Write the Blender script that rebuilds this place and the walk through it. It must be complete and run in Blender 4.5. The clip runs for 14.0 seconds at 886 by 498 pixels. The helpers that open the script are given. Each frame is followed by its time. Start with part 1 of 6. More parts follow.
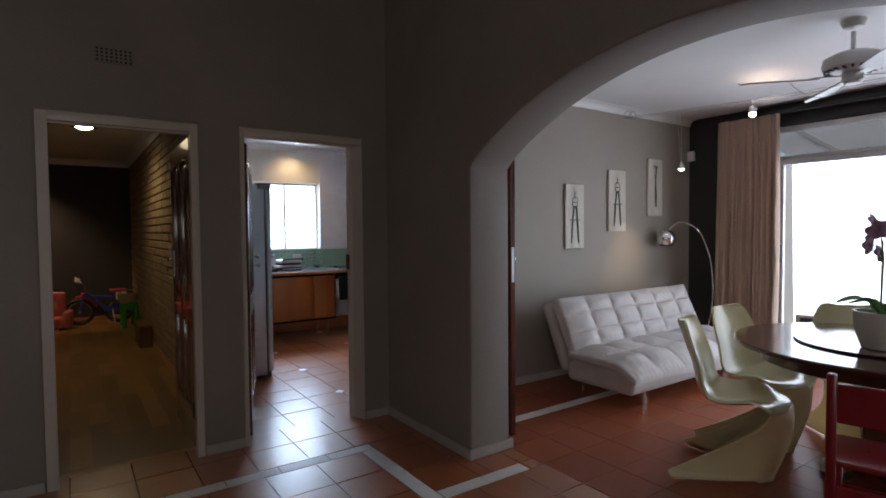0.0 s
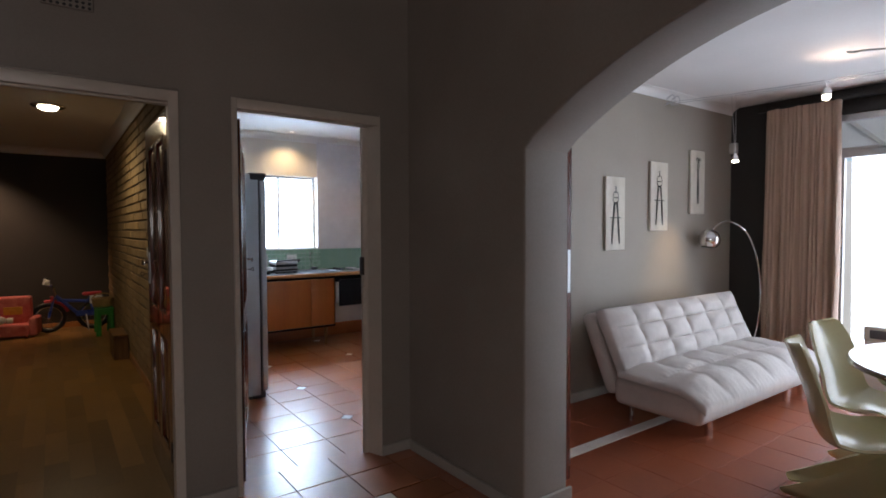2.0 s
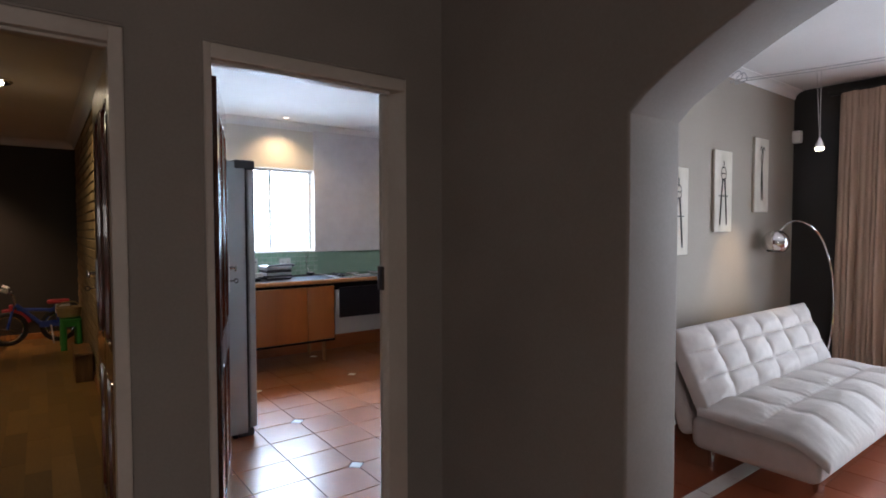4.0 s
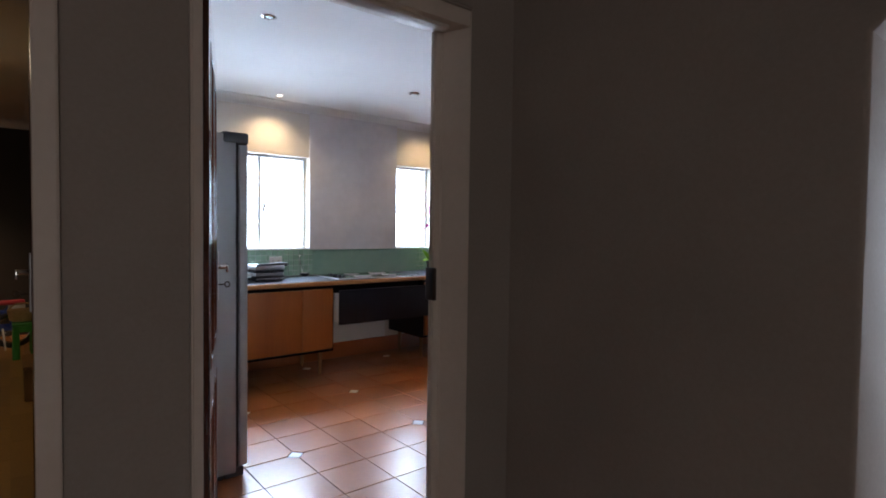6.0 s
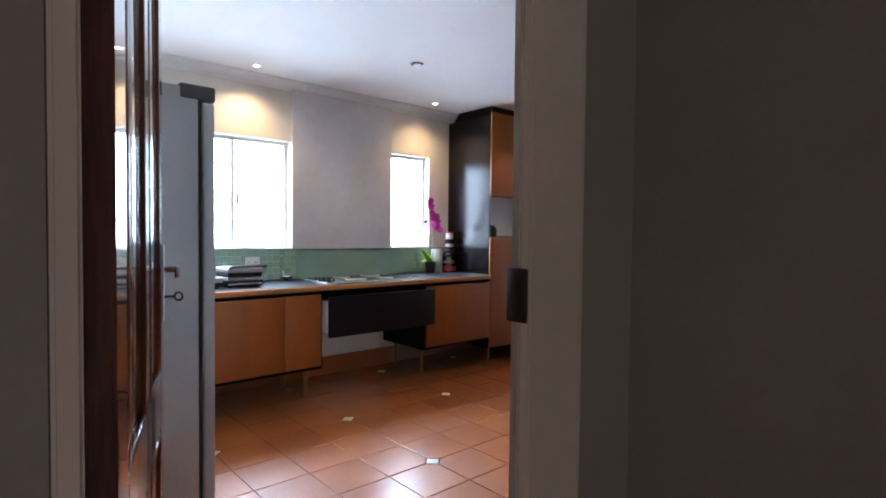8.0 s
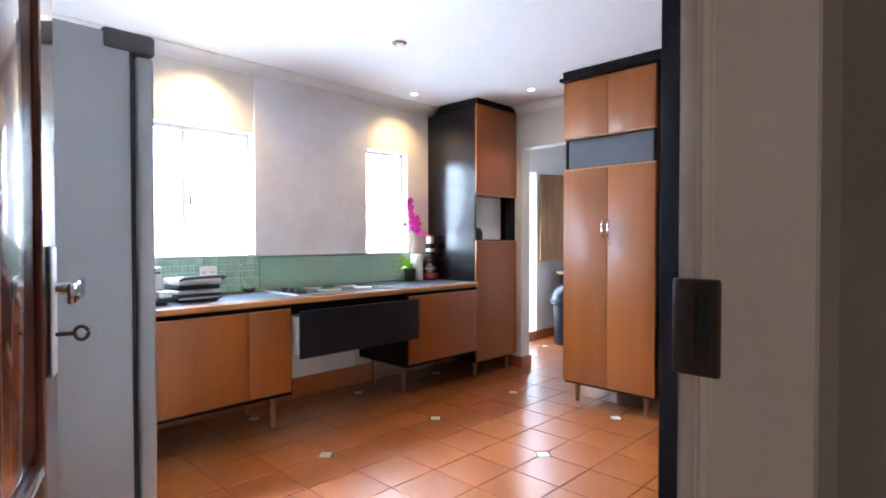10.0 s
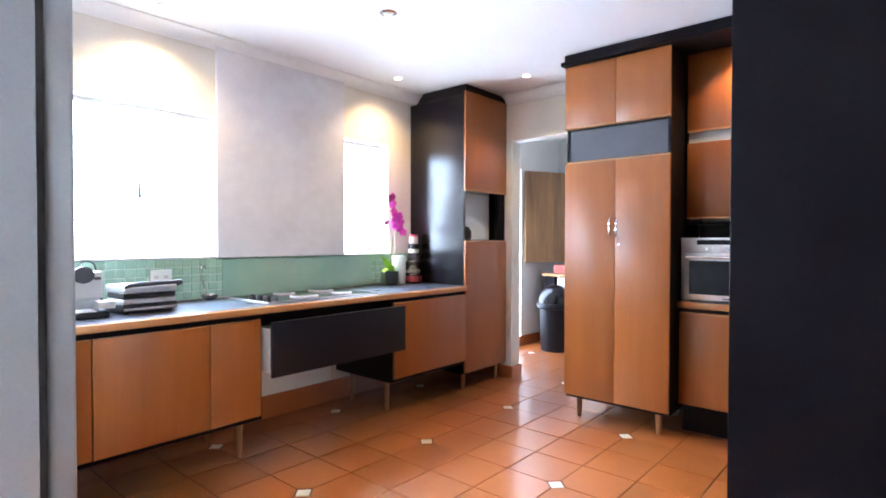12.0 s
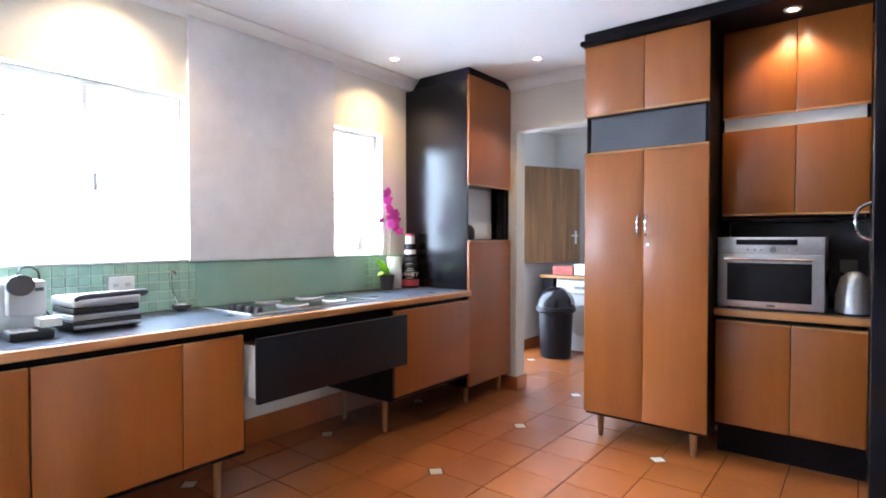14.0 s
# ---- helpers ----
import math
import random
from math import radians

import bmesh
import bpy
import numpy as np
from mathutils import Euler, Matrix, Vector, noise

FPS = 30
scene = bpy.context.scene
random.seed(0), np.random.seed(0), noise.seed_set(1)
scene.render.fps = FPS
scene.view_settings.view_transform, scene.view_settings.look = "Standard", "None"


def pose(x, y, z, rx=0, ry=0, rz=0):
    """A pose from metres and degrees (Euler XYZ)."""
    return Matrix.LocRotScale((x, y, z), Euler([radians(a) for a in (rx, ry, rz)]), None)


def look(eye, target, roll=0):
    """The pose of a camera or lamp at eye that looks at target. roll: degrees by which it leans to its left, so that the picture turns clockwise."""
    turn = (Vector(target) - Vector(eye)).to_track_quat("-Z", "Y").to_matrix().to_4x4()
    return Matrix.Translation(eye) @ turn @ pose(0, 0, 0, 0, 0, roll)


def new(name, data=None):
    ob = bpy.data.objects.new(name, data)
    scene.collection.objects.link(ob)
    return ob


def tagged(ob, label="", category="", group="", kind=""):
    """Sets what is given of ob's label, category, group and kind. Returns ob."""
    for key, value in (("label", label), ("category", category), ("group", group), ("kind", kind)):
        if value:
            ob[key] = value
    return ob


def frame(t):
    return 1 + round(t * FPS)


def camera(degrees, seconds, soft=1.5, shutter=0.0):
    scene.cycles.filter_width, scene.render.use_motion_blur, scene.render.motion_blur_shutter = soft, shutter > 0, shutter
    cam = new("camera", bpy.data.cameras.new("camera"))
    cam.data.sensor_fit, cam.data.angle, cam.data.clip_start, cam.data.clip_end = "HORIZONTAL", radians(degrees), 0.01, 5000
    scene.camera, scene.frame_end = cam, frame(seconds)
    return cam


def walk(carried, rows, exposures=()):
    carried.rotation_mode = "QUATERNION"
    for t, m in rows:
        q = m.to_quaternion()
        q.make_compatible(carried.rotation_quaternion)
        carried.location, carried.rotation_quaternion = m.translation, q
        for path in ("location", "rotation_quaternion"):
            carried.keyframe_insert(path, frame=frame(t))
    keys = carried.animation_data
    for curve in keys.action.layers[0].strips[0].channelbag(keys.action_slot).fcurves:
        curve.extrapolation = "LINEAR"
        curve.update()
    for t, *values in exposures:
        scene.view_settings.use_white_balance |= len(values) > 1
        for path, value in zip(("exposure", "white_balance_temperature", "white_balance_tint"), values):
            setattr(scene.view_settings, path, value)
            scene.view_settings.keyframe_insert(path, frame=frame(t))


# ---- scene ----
cam = camera(79.0, 14.0, soft=1.8)
PATH = [
    (0, (0.097, 0.229, 1.38), (1.236, 1.87, 1.308), -0.5),
    (0.5, (0.12, 0.391, 1.379), (1.272, 2.024, 1.306), -0.4),
    (1, (0.16, 0.543, 1.376), (1.317, 2.172, 1.301), -0.4),
    (1.5, (0.199, 0.731, 1.37), (1.365, 2.355, 1.295), -0.3),
    (2, (0.25, 0.937, 1.374), (1.425, 2.553, 1.299), -0.2),
    (2.5, (0.307, 1.123, 1.362), (1.487, 2.736, 1.287), -0.2),
    (3, (0.389, 1.32, 1.373), (1.575, 2.929, 1.296), -0.2),
    (3.5, (0.449, 1.502, 1.364), (1.642, 3.106, 1.287), -0.1),
    (4, (0.517, 1.718, 1.375), (1.717, 3.317, 1.301), -0.1),
    (4.2, (0.535, 1.79, 1.376), (1.737, 3.386, 1.297), -0.2),
    (6.5, (0.738, 2.62, 1.309), (2.007, 4.164, 1.246), 0.8),
    (7, (0.823, 2.804, 1.296), (2.104, 4.338, 1.234), 0.6),
    (7.5, (0.873, 2.97, 1.297), (2.177, 4.485, 1.235), 0.8),
    (8, (0.937, 3.138, 1.275), (2.257, 4.639, 1.215), 0.6),
    (10.3, (1.161, 3.689, 1.25), (2.6, 5.077, 1.212), 0.2),
    (10.5, (1.18, 3.732, 1.251), (2.63, 5.11, 1.209), 0.4),
    (11, (1.234, 3.857, 1.244), (2.707, 5.209, 1.209), 0.2),
    (11.5, (1.289, 3.958, 1.255), (2.778, 5.293, 1.218), 0.2),
    (12, (1.325, 4.059, 1.243), (2.838, 5.366, 1.209), 0.1),
    (12.5, (1.368, 4.158, 1.258), (2.898, 5.446, 1.217), 0.1),
    (13, (1.421, 4.271, 1.263), (2.966, 5.541, 1.22), 0.1),
    (13.5, (1.475, 4.368, 1.249), (3.033, 5.622, 1.211), 0.1),
    (14, (1.522, 4.493, 1.251), (3.096, 5.726, 1.212), 0.0),
]
WB = (6250, 15)
EXPOSURES = [(t, e, *WB) for t, e in ((0, -0.42), (1.5, -0.12), (4.2, 0.2), (6.5, 0.04), (8.0, 0.46), (10.3, 1.44), (11.0, 1.66), (11.5, 1.76), (12.0, 1.68), (13.0, 1.4), (14.0, 1.43))]
walk(cam, [(t, look(eye, target, roll)) for t, eye, target, roll in PATH], EXPOSURES)

# ---- world and lights ----
world = bpy.data.worlds.new("sky")
scene.world = world
world.use_nodes = True
wn = world.node_tree
sky = wn.nodes.new("ShaderNodeTexSky")
sky.sky_type, sky.sun_disc = "NISHITA", False
sky.sun_elevation, sky.sun_rotation = radians(48), radians(270)
wn.links.new(sky.outputs[0], wn.nodes["Background"].inputs[0])
wn.nodes["Background"].inputs[1].default_value = 0.1


def area(name, eye, target, w, h, watts, color, spread=180):
    d = bpy.data.lights.new(name, "AREA")
    d.shape, d.size, d.size_y, d.energy, d.color, d.spread = "RECTANGLE", w, h, watts, color, radians(spread)
    ob = new(name, d)
    ob.matrix_world = look(eye, target)
    return ob


def spot(name, eye, target, watts, color, angle, blend=0.6, radius=0.03):
    d = bpy.data.lights.new(name, "SPOT")
    d.energy, d.color, d.spot_size, d.spot_blend, d.shadow_soft_size = watts, color, radians(angle), blend, radius
    ob = new(name, d)
    ob.matrix_world = look(eye, target)
    return ob


sun_data = bpy.data.lights.new("sun", "SUN")
sun_data.energy, sun_data.angle, sun_data.color = 2.5, radians(0.6), (1.0, 0.95, 0.88)
sun = new("sun", sun_data)
sun.rotation_euler = Euler((radians(42), 0, radians(-90)))

DAY = (0.64, 0.81, 1.0)
WARM = (1.0, 0.72, 0.38)
# daylight in the openings
area("daylight_kitchen_wide", (2.28, 7.95, 1.66), (2.28, 6.3, 1.2), 2.6, 1.4, 122, DAY, 150)
area("daylight_kitchen_narrow", (4.255, 7.95, 1.66), (4.255, 6.3, 1.2), 1.2, 1.4, 62, DAY, 150)
area("daylight_kitchen_sky", (2.9, 8.75, 2.95), (2.9, 5.9, 0.1), 3.6, 0.7, 150, DAY, 150)
area("daylight_dining", (6.3, 1.3, 1.07), (4.0, 1.3, 0.95), 2.9, 1.9, 75, (0.80, 0.89, 1.0))
area("daylight_scullery", (6.32, 7.68, 1.1), (6.2, 6.4, 0.6), 0.7, 1.9, 28, DAY)
# unseen fill lamp standing inside the hall, added to brighten its walls
area("hall_fill", (-1.8, -2.3, 1.6), (1.0, 2.2, 2.3), 1.4, 1.2, 31, (1.0, 0.93, 0.85))
# lamps of the place
spot("downlight_wash_a", (2.58, 7.17, 2.50), (2.58, 7.24, 1.0), 24, WARM, 130, 1.0)
spot("downlight_wash_b", (4.34, 7.14, 2.50), (4.34, 7.21, 1.0), 19, WARM, 130, 1.0)
spot("downlight_corner", (4.95, 6.33, 2.50), (5.0, 6.33, 1.0), 10, WARM, 105)
spot("downlight_soffit", (4.88, 4.80, 2.43), (5.05, 4.80, 1.2), 9, WARM, 110)
spot("playroom_lamp", (0.25, 6.97, 2.40), (0.25, 6.97, 0), 28, (1.0, 0.82, 0.48), 170, 0.8, 0.08)
spot("playroom_wall_lamp", (-0.75, 9.6, 2.46), (-0.30, 10.15, 0.9), 105, (1.0, 0.66, 0.40), 75, 1.0, 0.05)
spot("track_spot", (4.86, 2.42, 2.37), (4.82, 2.36, 2.55), 4, (1.0, 0.72, 0.5), 150, 1.0)
spot("pendant_spot", (4.92, 3.18, 1.90), (4.82, 3.72, 0.90), 34, WARM, 48, 1.0)

# ---- materials ----
def surf(name, c1, c2, rough=0.6, scale=8.0, bump=0.1, metal=0.0, stretch=(1, 1, 1), fine=60.0, coat=0.0, rand=0.0, spec=0.5, island=False, trans=0.0, coat_rough=0.16, coat_ior=1.5):
    m = bpy.data.materials.new(name)
    m.use_nodes = True
    nt = m.node_tree
    N, L = nt.nodes, nt.links
    b = N["Principled BSDF"]
    co, mp = N.new("ShaderNodeTexCoord"), N.new("ShaderNodeMapping")
    mp.inputs["Scale"].default_value = stretch
    L.new(co.outputs["Object"], mp.inputs["Vector"])
    vec = mp.outputs["Vector"]
    if rand:
        oi = N.new("ShaderNodeObjectInfo") if not island else N.new("ShaderNodeNewGeometry")
        rnd = oi.outputs["Random"] if not island else oi.outputs["Random Per Island"]
        mul = N.new("ShaderNodeMath")
        mul.operation = "MULTIPLY"
        mul.inputs[1].default_value = 37.0
        L.new(rnd, mul.inputs[0])
        add = N.new("ShaderNodeVectorMath")
        add.operation = "ADD"
        L.new(vec, add.inputs[0])
        L.new(mul.outputs[0], add.inputs[1])
        vec = add.outputs[0]
    n1, n2 = N.new("ShaderNodeTexNoise"), N.new("ShaderNodeTexNoise")
    n1.inputs["Scale"].default_value, n1.inputs["Detail"].default_value = scale, 5
    n2.inputs["Scale"].default_value, n2.inputs["Detail"].default_value = fine, 4
    L.new(vec, n1.inputs["Vector"])
    L.new(vec, n2.inputs["Vector"])
    mixf = N.new("ShaderNodeMix")
    mixf.inputs[0].default_value = 0.35
    L.new(n1.outputs["Fac"], mixf.inputs[2])
    L.new(n2.outputs["Fac"], mixf.inputs[3])
    ramp = N.new("ShaderNodeValToRGB")
    ramp.color_ramp.elements[0].position, ramp.color_ramp.elements[1].position = 0.33, 0.67
    ramp.color_ramp.elements[0].color, ramp.color_ramp.elements[1].color = (*c1, 1), (*c2, 1)
    L.new(mixf.outputs[0], ramp.inputs[0])
    col = ramp.outputs[0]
    if rand:
        hsv = N.new("ShaderNodeHueSaturation")
        mr = N.new("ShaderNodeMapRange")
        mr.inputs[3].default_value, mr.inputs[4].default_value = 1 - rand, 1 + rand
        L.new(rnd, mr.inputs[0])
        L.new(mr.outputs[0], hsv.inputs["Value"])
        L.new(col, hsv.inputs["Color"])
        col = hsv.outputs[0]
    L.new(col, b.inputs["Base Color"])
    rr = N.new("ShaderNodeMapRange")
    rr.inputs[3].default_value, rr.inputs[4].default_value = max(0.02, rough - 0.08), min(1.0, rough + 0.08)
    L.new(n1.outputs["Fac"], rr.inputs[0])
    L.new(rr.outputs[0], b.inputs["Roughness"])
    b.inputs["Metallic"].default_value = metal
    b.inputs["Specular IOR Level"].default_value = spec
    b.inputs["Coat Weight"].default_value = coat
    b.inputs["Coat Roughness"].default_value, b.inputs["Coat IOR"].default_value = coat_rough, coat_ior
    b.inputs["Transmission Weight"].default_value = trans
    if bump:
        bp = N.new("ShaderNodeBump")
        bp.inputs["Strength"].default_value, bp.inputs["Distance"].default_value = bump, 0.004
        L.new(mixf.outputs[0], bp.inputs["Height"])
        L.new(bp.outputs[0], b.inputs["Normal"])
    return m


def plain_glow(name, color, strength):
    m = bpy.data.materials.new(name)
    m.use_nodes = True
    b = m.node_tree.nodes["Principled BSDF"]
    b.inputs["Base Color"].default_value = (*color, 1)
    b.inputs["Emission Color"].default_value = (*color, 1)
    b.inputs["Emission Strength"].default_value = strength
    return m


def wood_mat(name, c1, c2, rough=0.4, scale=2.2, stretch=(9, 9, 0.9), coat=0.0, rand=0.0, bump=0.06):
    return surf(name, c1, c2, rough, scale, bump, stretch=stretch, fine=16, coat=coat, rand=rand)


M_HALL = surf("taupe_wall_paint", (0.25, 0.218, 0.19), (0.30, 0.263, 0.23), 0.75, 2.0, 0.25, fine=90)
M_DINE = surf("greige_wall_paint", (0.30, 0.265, 0.223), (0.34, 0.302, 0.255), 0.7, 2.0, 0.2, fine=90)
M_CHAR = surf("charcoal_wall_paint", (0.022, 0.019, 0.018), (0.032, 0.028, 0.026), 0.6, 2.0, 0.2, fine=90)
M_PLAYBACK = surf("dark_playroom_paint", (0.04, 0.034, 0.03), (0.055, 0.047, 0.042), 0.6, 2.0, 0.2, fine=80)
M_CREAM = surf("cream_wall_paint", (0.66, 0.61, 0.53), (0.72, 0.675, 0.60), 0.6, 1.6, 0.2, fine=80)
M_PANEL = surf("mottled_grey_plaster", (0.60, 0.575, 0.58), (0.72, 0.695, 0.70), 0.5, 2.4, 0.1, fine=14)
M_WHITE = surf("white_paint", (0.76, 0.75, 0.73), (0.82, 0.81, 0.79), 0.55, 3.0, 0.1, fine=70)
M_CEIL = surf("ceiling_paint", (0.74, 0.73, 0.72), (0.79, 0.78, 0.77), 0.8, 2.0, 0.1, fine=70)
M_FRAME = surf("frame_paint_taupe", (0.29, 0.25, 0.215), (0.34, 0.295, 0.255), 0.4, 4.0, 0.08, fine=50)
# frame paint lightened for jambs and heads; the light on them is in the colour
M_FRAMELIGHT = surf("frame_paint_lit", (0.56, 0.50, 0.43), (0.62, 0.56, 0.49), 0.35, 4.0, 0.08, fine=50)
M_SKIRT = surf("painted_skirting", (0.40, 0.37, 0.33), (0.47, 0.44, 0.40), 0.5, 6.0, 0.15, fine=60)
M_TILE = surf("terracotta_tile", (0.36, 0.092, 0.016), (0.45, 0.13, 0.026), 0.32, 3.0, 0.06, fine=40, rand=0.06, spec=0.7, coat=1.0, coat_rough=0.27, coat_ior=1.9)
# darker, uncoated terracotta tile: shade and less glare put into the dining floor's colour
M_TILEMATT = surf("dimmed_terracotta_tile", (0.27, 0.066, 0.024), (0.34, 0.088, 0.031), 0.42, 3.0, 0.06, fine=40, rand=0.05, spec=0.5)
M_GROUT = surf("dark_grout", (0.075, 0.032, 0.02), (0.11, 0.046, 0.028), 0.9, 20.0, 0.3)
M_GROUTRED = surf("reddish_grout", (0.24, 0.060, 0.023), (0.30, 0.078, 0.028), 0.5, 20.0, 0.1)
M_MARBLE = surf("white_inlay_tile", (0.76, 0.73, 0.68), (0.86, 0.84, 0.80), 0.3, 9.0, 0.05, rand=0.05)
M_PARQUET = surf("honey_parquet", (0.25, 0.13, 0.038), (0.33, 0.18, 0.056), 0.34, 2.0, 0.0, stretch=(4, 1, 4), fine=30, rand=0.24)
M_BRICK = surf("yellow_stock_brick", (0.26, 0.165, 0.075), (0.38, 0.26, 0.125), 0.8, 14.0, 0.8, fine=70, rand=0.14)
M_BRICKFIELD = surf("yellow_stock_brick_field", (0.26, 0.165, 0.075), (0.38, 0.26, 0.125), 0.8, 14.0, 0.8, fine=70, rand=0.14, island=True)
M_MORTAR = surf("brick_mortar", (0.17, 0.125, 0.07), (0.24, 0.18, 0.11), 0.9, 20.0, 0.5)
M_DOOR = surf("dark_stained_timber", (0.06, 0.013, 0.007), (0.15, 0.035, 0.018), 0.25, 2.0, 0.03, stretch=(10, 10, 0.8), fine=16, coat=1.0, coat_rough=0.05)
M_ORANGE = wood_mat("orange_beech_veneer", (0.275, 0.076, 0.012), (0.335, 0.098, 0.0165), 0.36, 1.6, (7, 7, 0.5), coat=0.2, rand=0.04, bump=0.02)
M_EDGE = wood_mat("pale_beech_edge", (0.40, 0.17, 0.055), (0.50, 0.23, 0.08), 0.4, 2.0, (0.8, 0.8, 8))
M_BLACK = surf("black_lacquer", (0.007, 0.006, 0.008), (0.012, 0.010, 0.013), 0.2, 3.0, 0.04, fine=40, spec=0.4)
M_BLACKMATT = surf("black_satin_board", (0.0055, 0.0042, 0.006), (0.009, 0.007, 0.0095), 0.4, 4.0, 0.05, spec=0.1)
M_DRAWER = surf("blue_black_laminate", (0.006, 0.006, 0.010), (0.010, 0.010, 0.015), 0.45, 4.0, 0.05, spec=0.25)
M_GREENGLASS = surf("back_painted_green_glass", (0.25, 0.40, 0.31), (0.31, 0.46, 0.36), 0.12, 1.5, 0.01, fine=6, coat=0.6)
M_SMOKE = surf("smoky_grey_plastic", (0.20, 0.21, 0.23), (0.27, 0.28, 0.30), 0.25, 5.0, 0.03)
M_SLATE = surf("slate_worktop", (0.018, 0.024, 0.035), (0.045, 0.055, 0.075), 0.3, 6.0, 0.15, fine=45)
M_GREYBOARD = surf("slate_grey_board", (0.055, 0.055, 0.065), (0.075, 0.075, 0.088), 0.45, 4.0, 0.05)
M_GLASSTILE = surf("sea_green_mosaic", (0.25, 0.41, 0.30), (0.33, 0.49, 0.38), 0.14, 8.0, 0.05, rand=0.10, coat=0.6)
M_GROUTPALE = surf("pale_grout", (0.46, 0.52, 0.46), (0.56, 0.60, 0.55), 0.8, 20.0, 0.2)
M_STEEL = surf("brushed_steel", (0.54, 0.54, 0.55), (0.64, 0.64, 0.65), 0.42, 3.0, 0.05, metal=0.85, stretch=(1, 12, 12))
M_CHROME = surf("polished_chrome", (0.72, 0.72, 0.73), (0.80, 0.80, 0.81), 0.10, 5.0, 0.0, metal=1.0)
M_FRIDGE = surf("silver_fridge_paint", (0.33, 0.345, 0.37), (0.38, 0.395, 0.42), 0.35, 3.0, 0.05, metal=0.35, fine=120)
M_FRIDGECAP = surf("dark_grey_plastic", (0.055, 0.057, 0.065), (0.075, 0.077, 0.085), 0.45, 5.0, 0.05)
M_RUBBER = surf("black_rubber", (0.015, 0.015, 0.017), (0.028, 0.028, 0.03), 0.6, 10.0, 0.1)
M_BROWNMETAL = surf("bronze_strike_metal", (0.045, 0.032, 0.026), (0.085, 0.062, 0.05), 0.45, 14.0, 0.1, metal=0.4)
M_SOFA = surf("off_white_sofa_cloth", (0.56, 0.525, 0.50), (0.64, 0.60, 0.575), 0.85, 14.0, 0.5, fine=200, stretch=(1.6, 0.6, 0.6))
M_CURTAIN = surf("beige_curtain_cloth", (0.44, 0.315, 0.24), (0.55, 0.40, 0.305), 0.8, 8.0, 0.25, fine=180, stretch=(1, 1, 0.25))
M_PANTON = surf("ivory_moulded_plastic", (0.74, 0.69, 0.40), (0.80, 0.75, 0.46), 0.24, 3.0, 0.02, coat=0.4)
M_TABLE = wood_mat("mahogany_table_top", (0.06, 0.018, 0.012), (0.11, 0.034, 0.022), 0.13, 2.0, (1.2, 9, 9), coat=0.8)
M_RED = surf("red_painted_wood", (0.24, 0.010, 0.018), (0.32, 0.018, 0.028), 0.3, 5.0, 0.1, stretch=(4, 4, 1), coat=0.3)
M_POT = surf("glazed_white_pot", (0.60, 0.58, 0.52), (0.68, 0.66, 0.60), 0.3, 5.0, 0.05)
M_LEAF = surf("orchid_leaf", (0.055, 0.16, 0.025), (0.12, 0.30, 0.045), 0.35, 9.0, 0.1)
M_LEAFLIME = surf("lime_orchid_leaf", (0.25, 0.48, 0.03), (0.36, 0.60, 0.06), 0.35, 9.0, 0.1)
M_MAGENTA = surf("magenta_petal", (0.50, 0.02, 0.28), (0.68, 0.05, 0.42), 0.5, 20.0, 0.1)
M_MAUVE = surf("mauve_petal", (0.26, 0.15, 0.22), (0.38, 0.23, 0.32), 0.5, 20.0, 0.1)
M_STEM = surf("orchid_stem", (0.16, 0.17, 0.10), (0.24, 0.24, 0.15), 0.6, 12.0, 0.1)
M_BOARD = surf("distressed_white_board", (0.50, 0.46, 0.38), (0.66, 0.62, 0.54), 0.7, 9.0, 0.3, stretch=(1, 1, 0.3), fine=50)
M_INK = surf("faded_black_ink", (0.03, 0.027, 0.024), (0.06, 0.055, 0.05), 0.7, 30.0, 0.0)
M_INKPALE = surf("pale_grey_ink", (0.13, 0.14, 0.14), (0.20, 0.21, 0.21), 0.7, 30.0, 0.0)
M_GLASSBLACK = surf("black_glass", (0.008, 0.008, 0.010), (0.012, 0.012, 0.014), 0.18, 3.0, 0.0, coat=0.0, spec=0.3)
M_APPLIANCE = surf("pale_grey_appliance_plastic", (0.48, 0.47, 0.45), (0.56, 0.55, 0.53), 0.4, 5.0, 0.05)
M_WHITEPLASTIC = surf("white_plastic", (0.68, 0.68, 0.66), (0.75, 0.75, 0.73), 0.35, 5.0, 0.03)
M_TIMBER = wood_mat("brown_boarded_timber", (0.14, 0.065, 0.022), (0.27, 0.135, 0.05), 0.45, 2.5, (12, 12, 0.8), coat=0.15, rand=0.15)
M_LEG = wood_mat("turned_beech_leg", (0.26, 0.115, 0.04), (0.34, 0.16, 0.06), 0.4, 2.0, (6, 6, 1))
M_LAMPGLOW = plain_glow("lamp_glass_lit", (1.0, 0.85, 0.6), 14.0)
M_LAMPGLOWSOFT = plain_glow("lamp_glass_soft", (1.0, 0.88, 0.62), 22.0)
M_BLUE = surf("blue_bike_paint", (0.03, 0.06, 0.30), (0.04, 0.09, 0.40), 0.3, 6.0, 0.02, coat=0.4)
M_REDPLASTIC = surf("red_plastic", (0.42, 0.03, 0.045), (0.52, 0.05, 0.07), 0.4, 6.0, 0.05)
M_GREENPLASTIC = surf("green_plastic", (0.03, 0.20, 0.03), (0.05, 0.28, 0.05), 0.4, 6.0, 0.05)
M_COTTON = surf("pink_red_upholstery", (0.44, 0.07, 0.06), (0.62, 0.20, 0.16), 0.85, 12.0, 0.4, fine=90)
M_YELLOW = surf("yellow_cushion_cloth", (0.55, 0.26, 0.03), (0.66, 0.36, 0.06), 0.85, 14.0, 0.3)
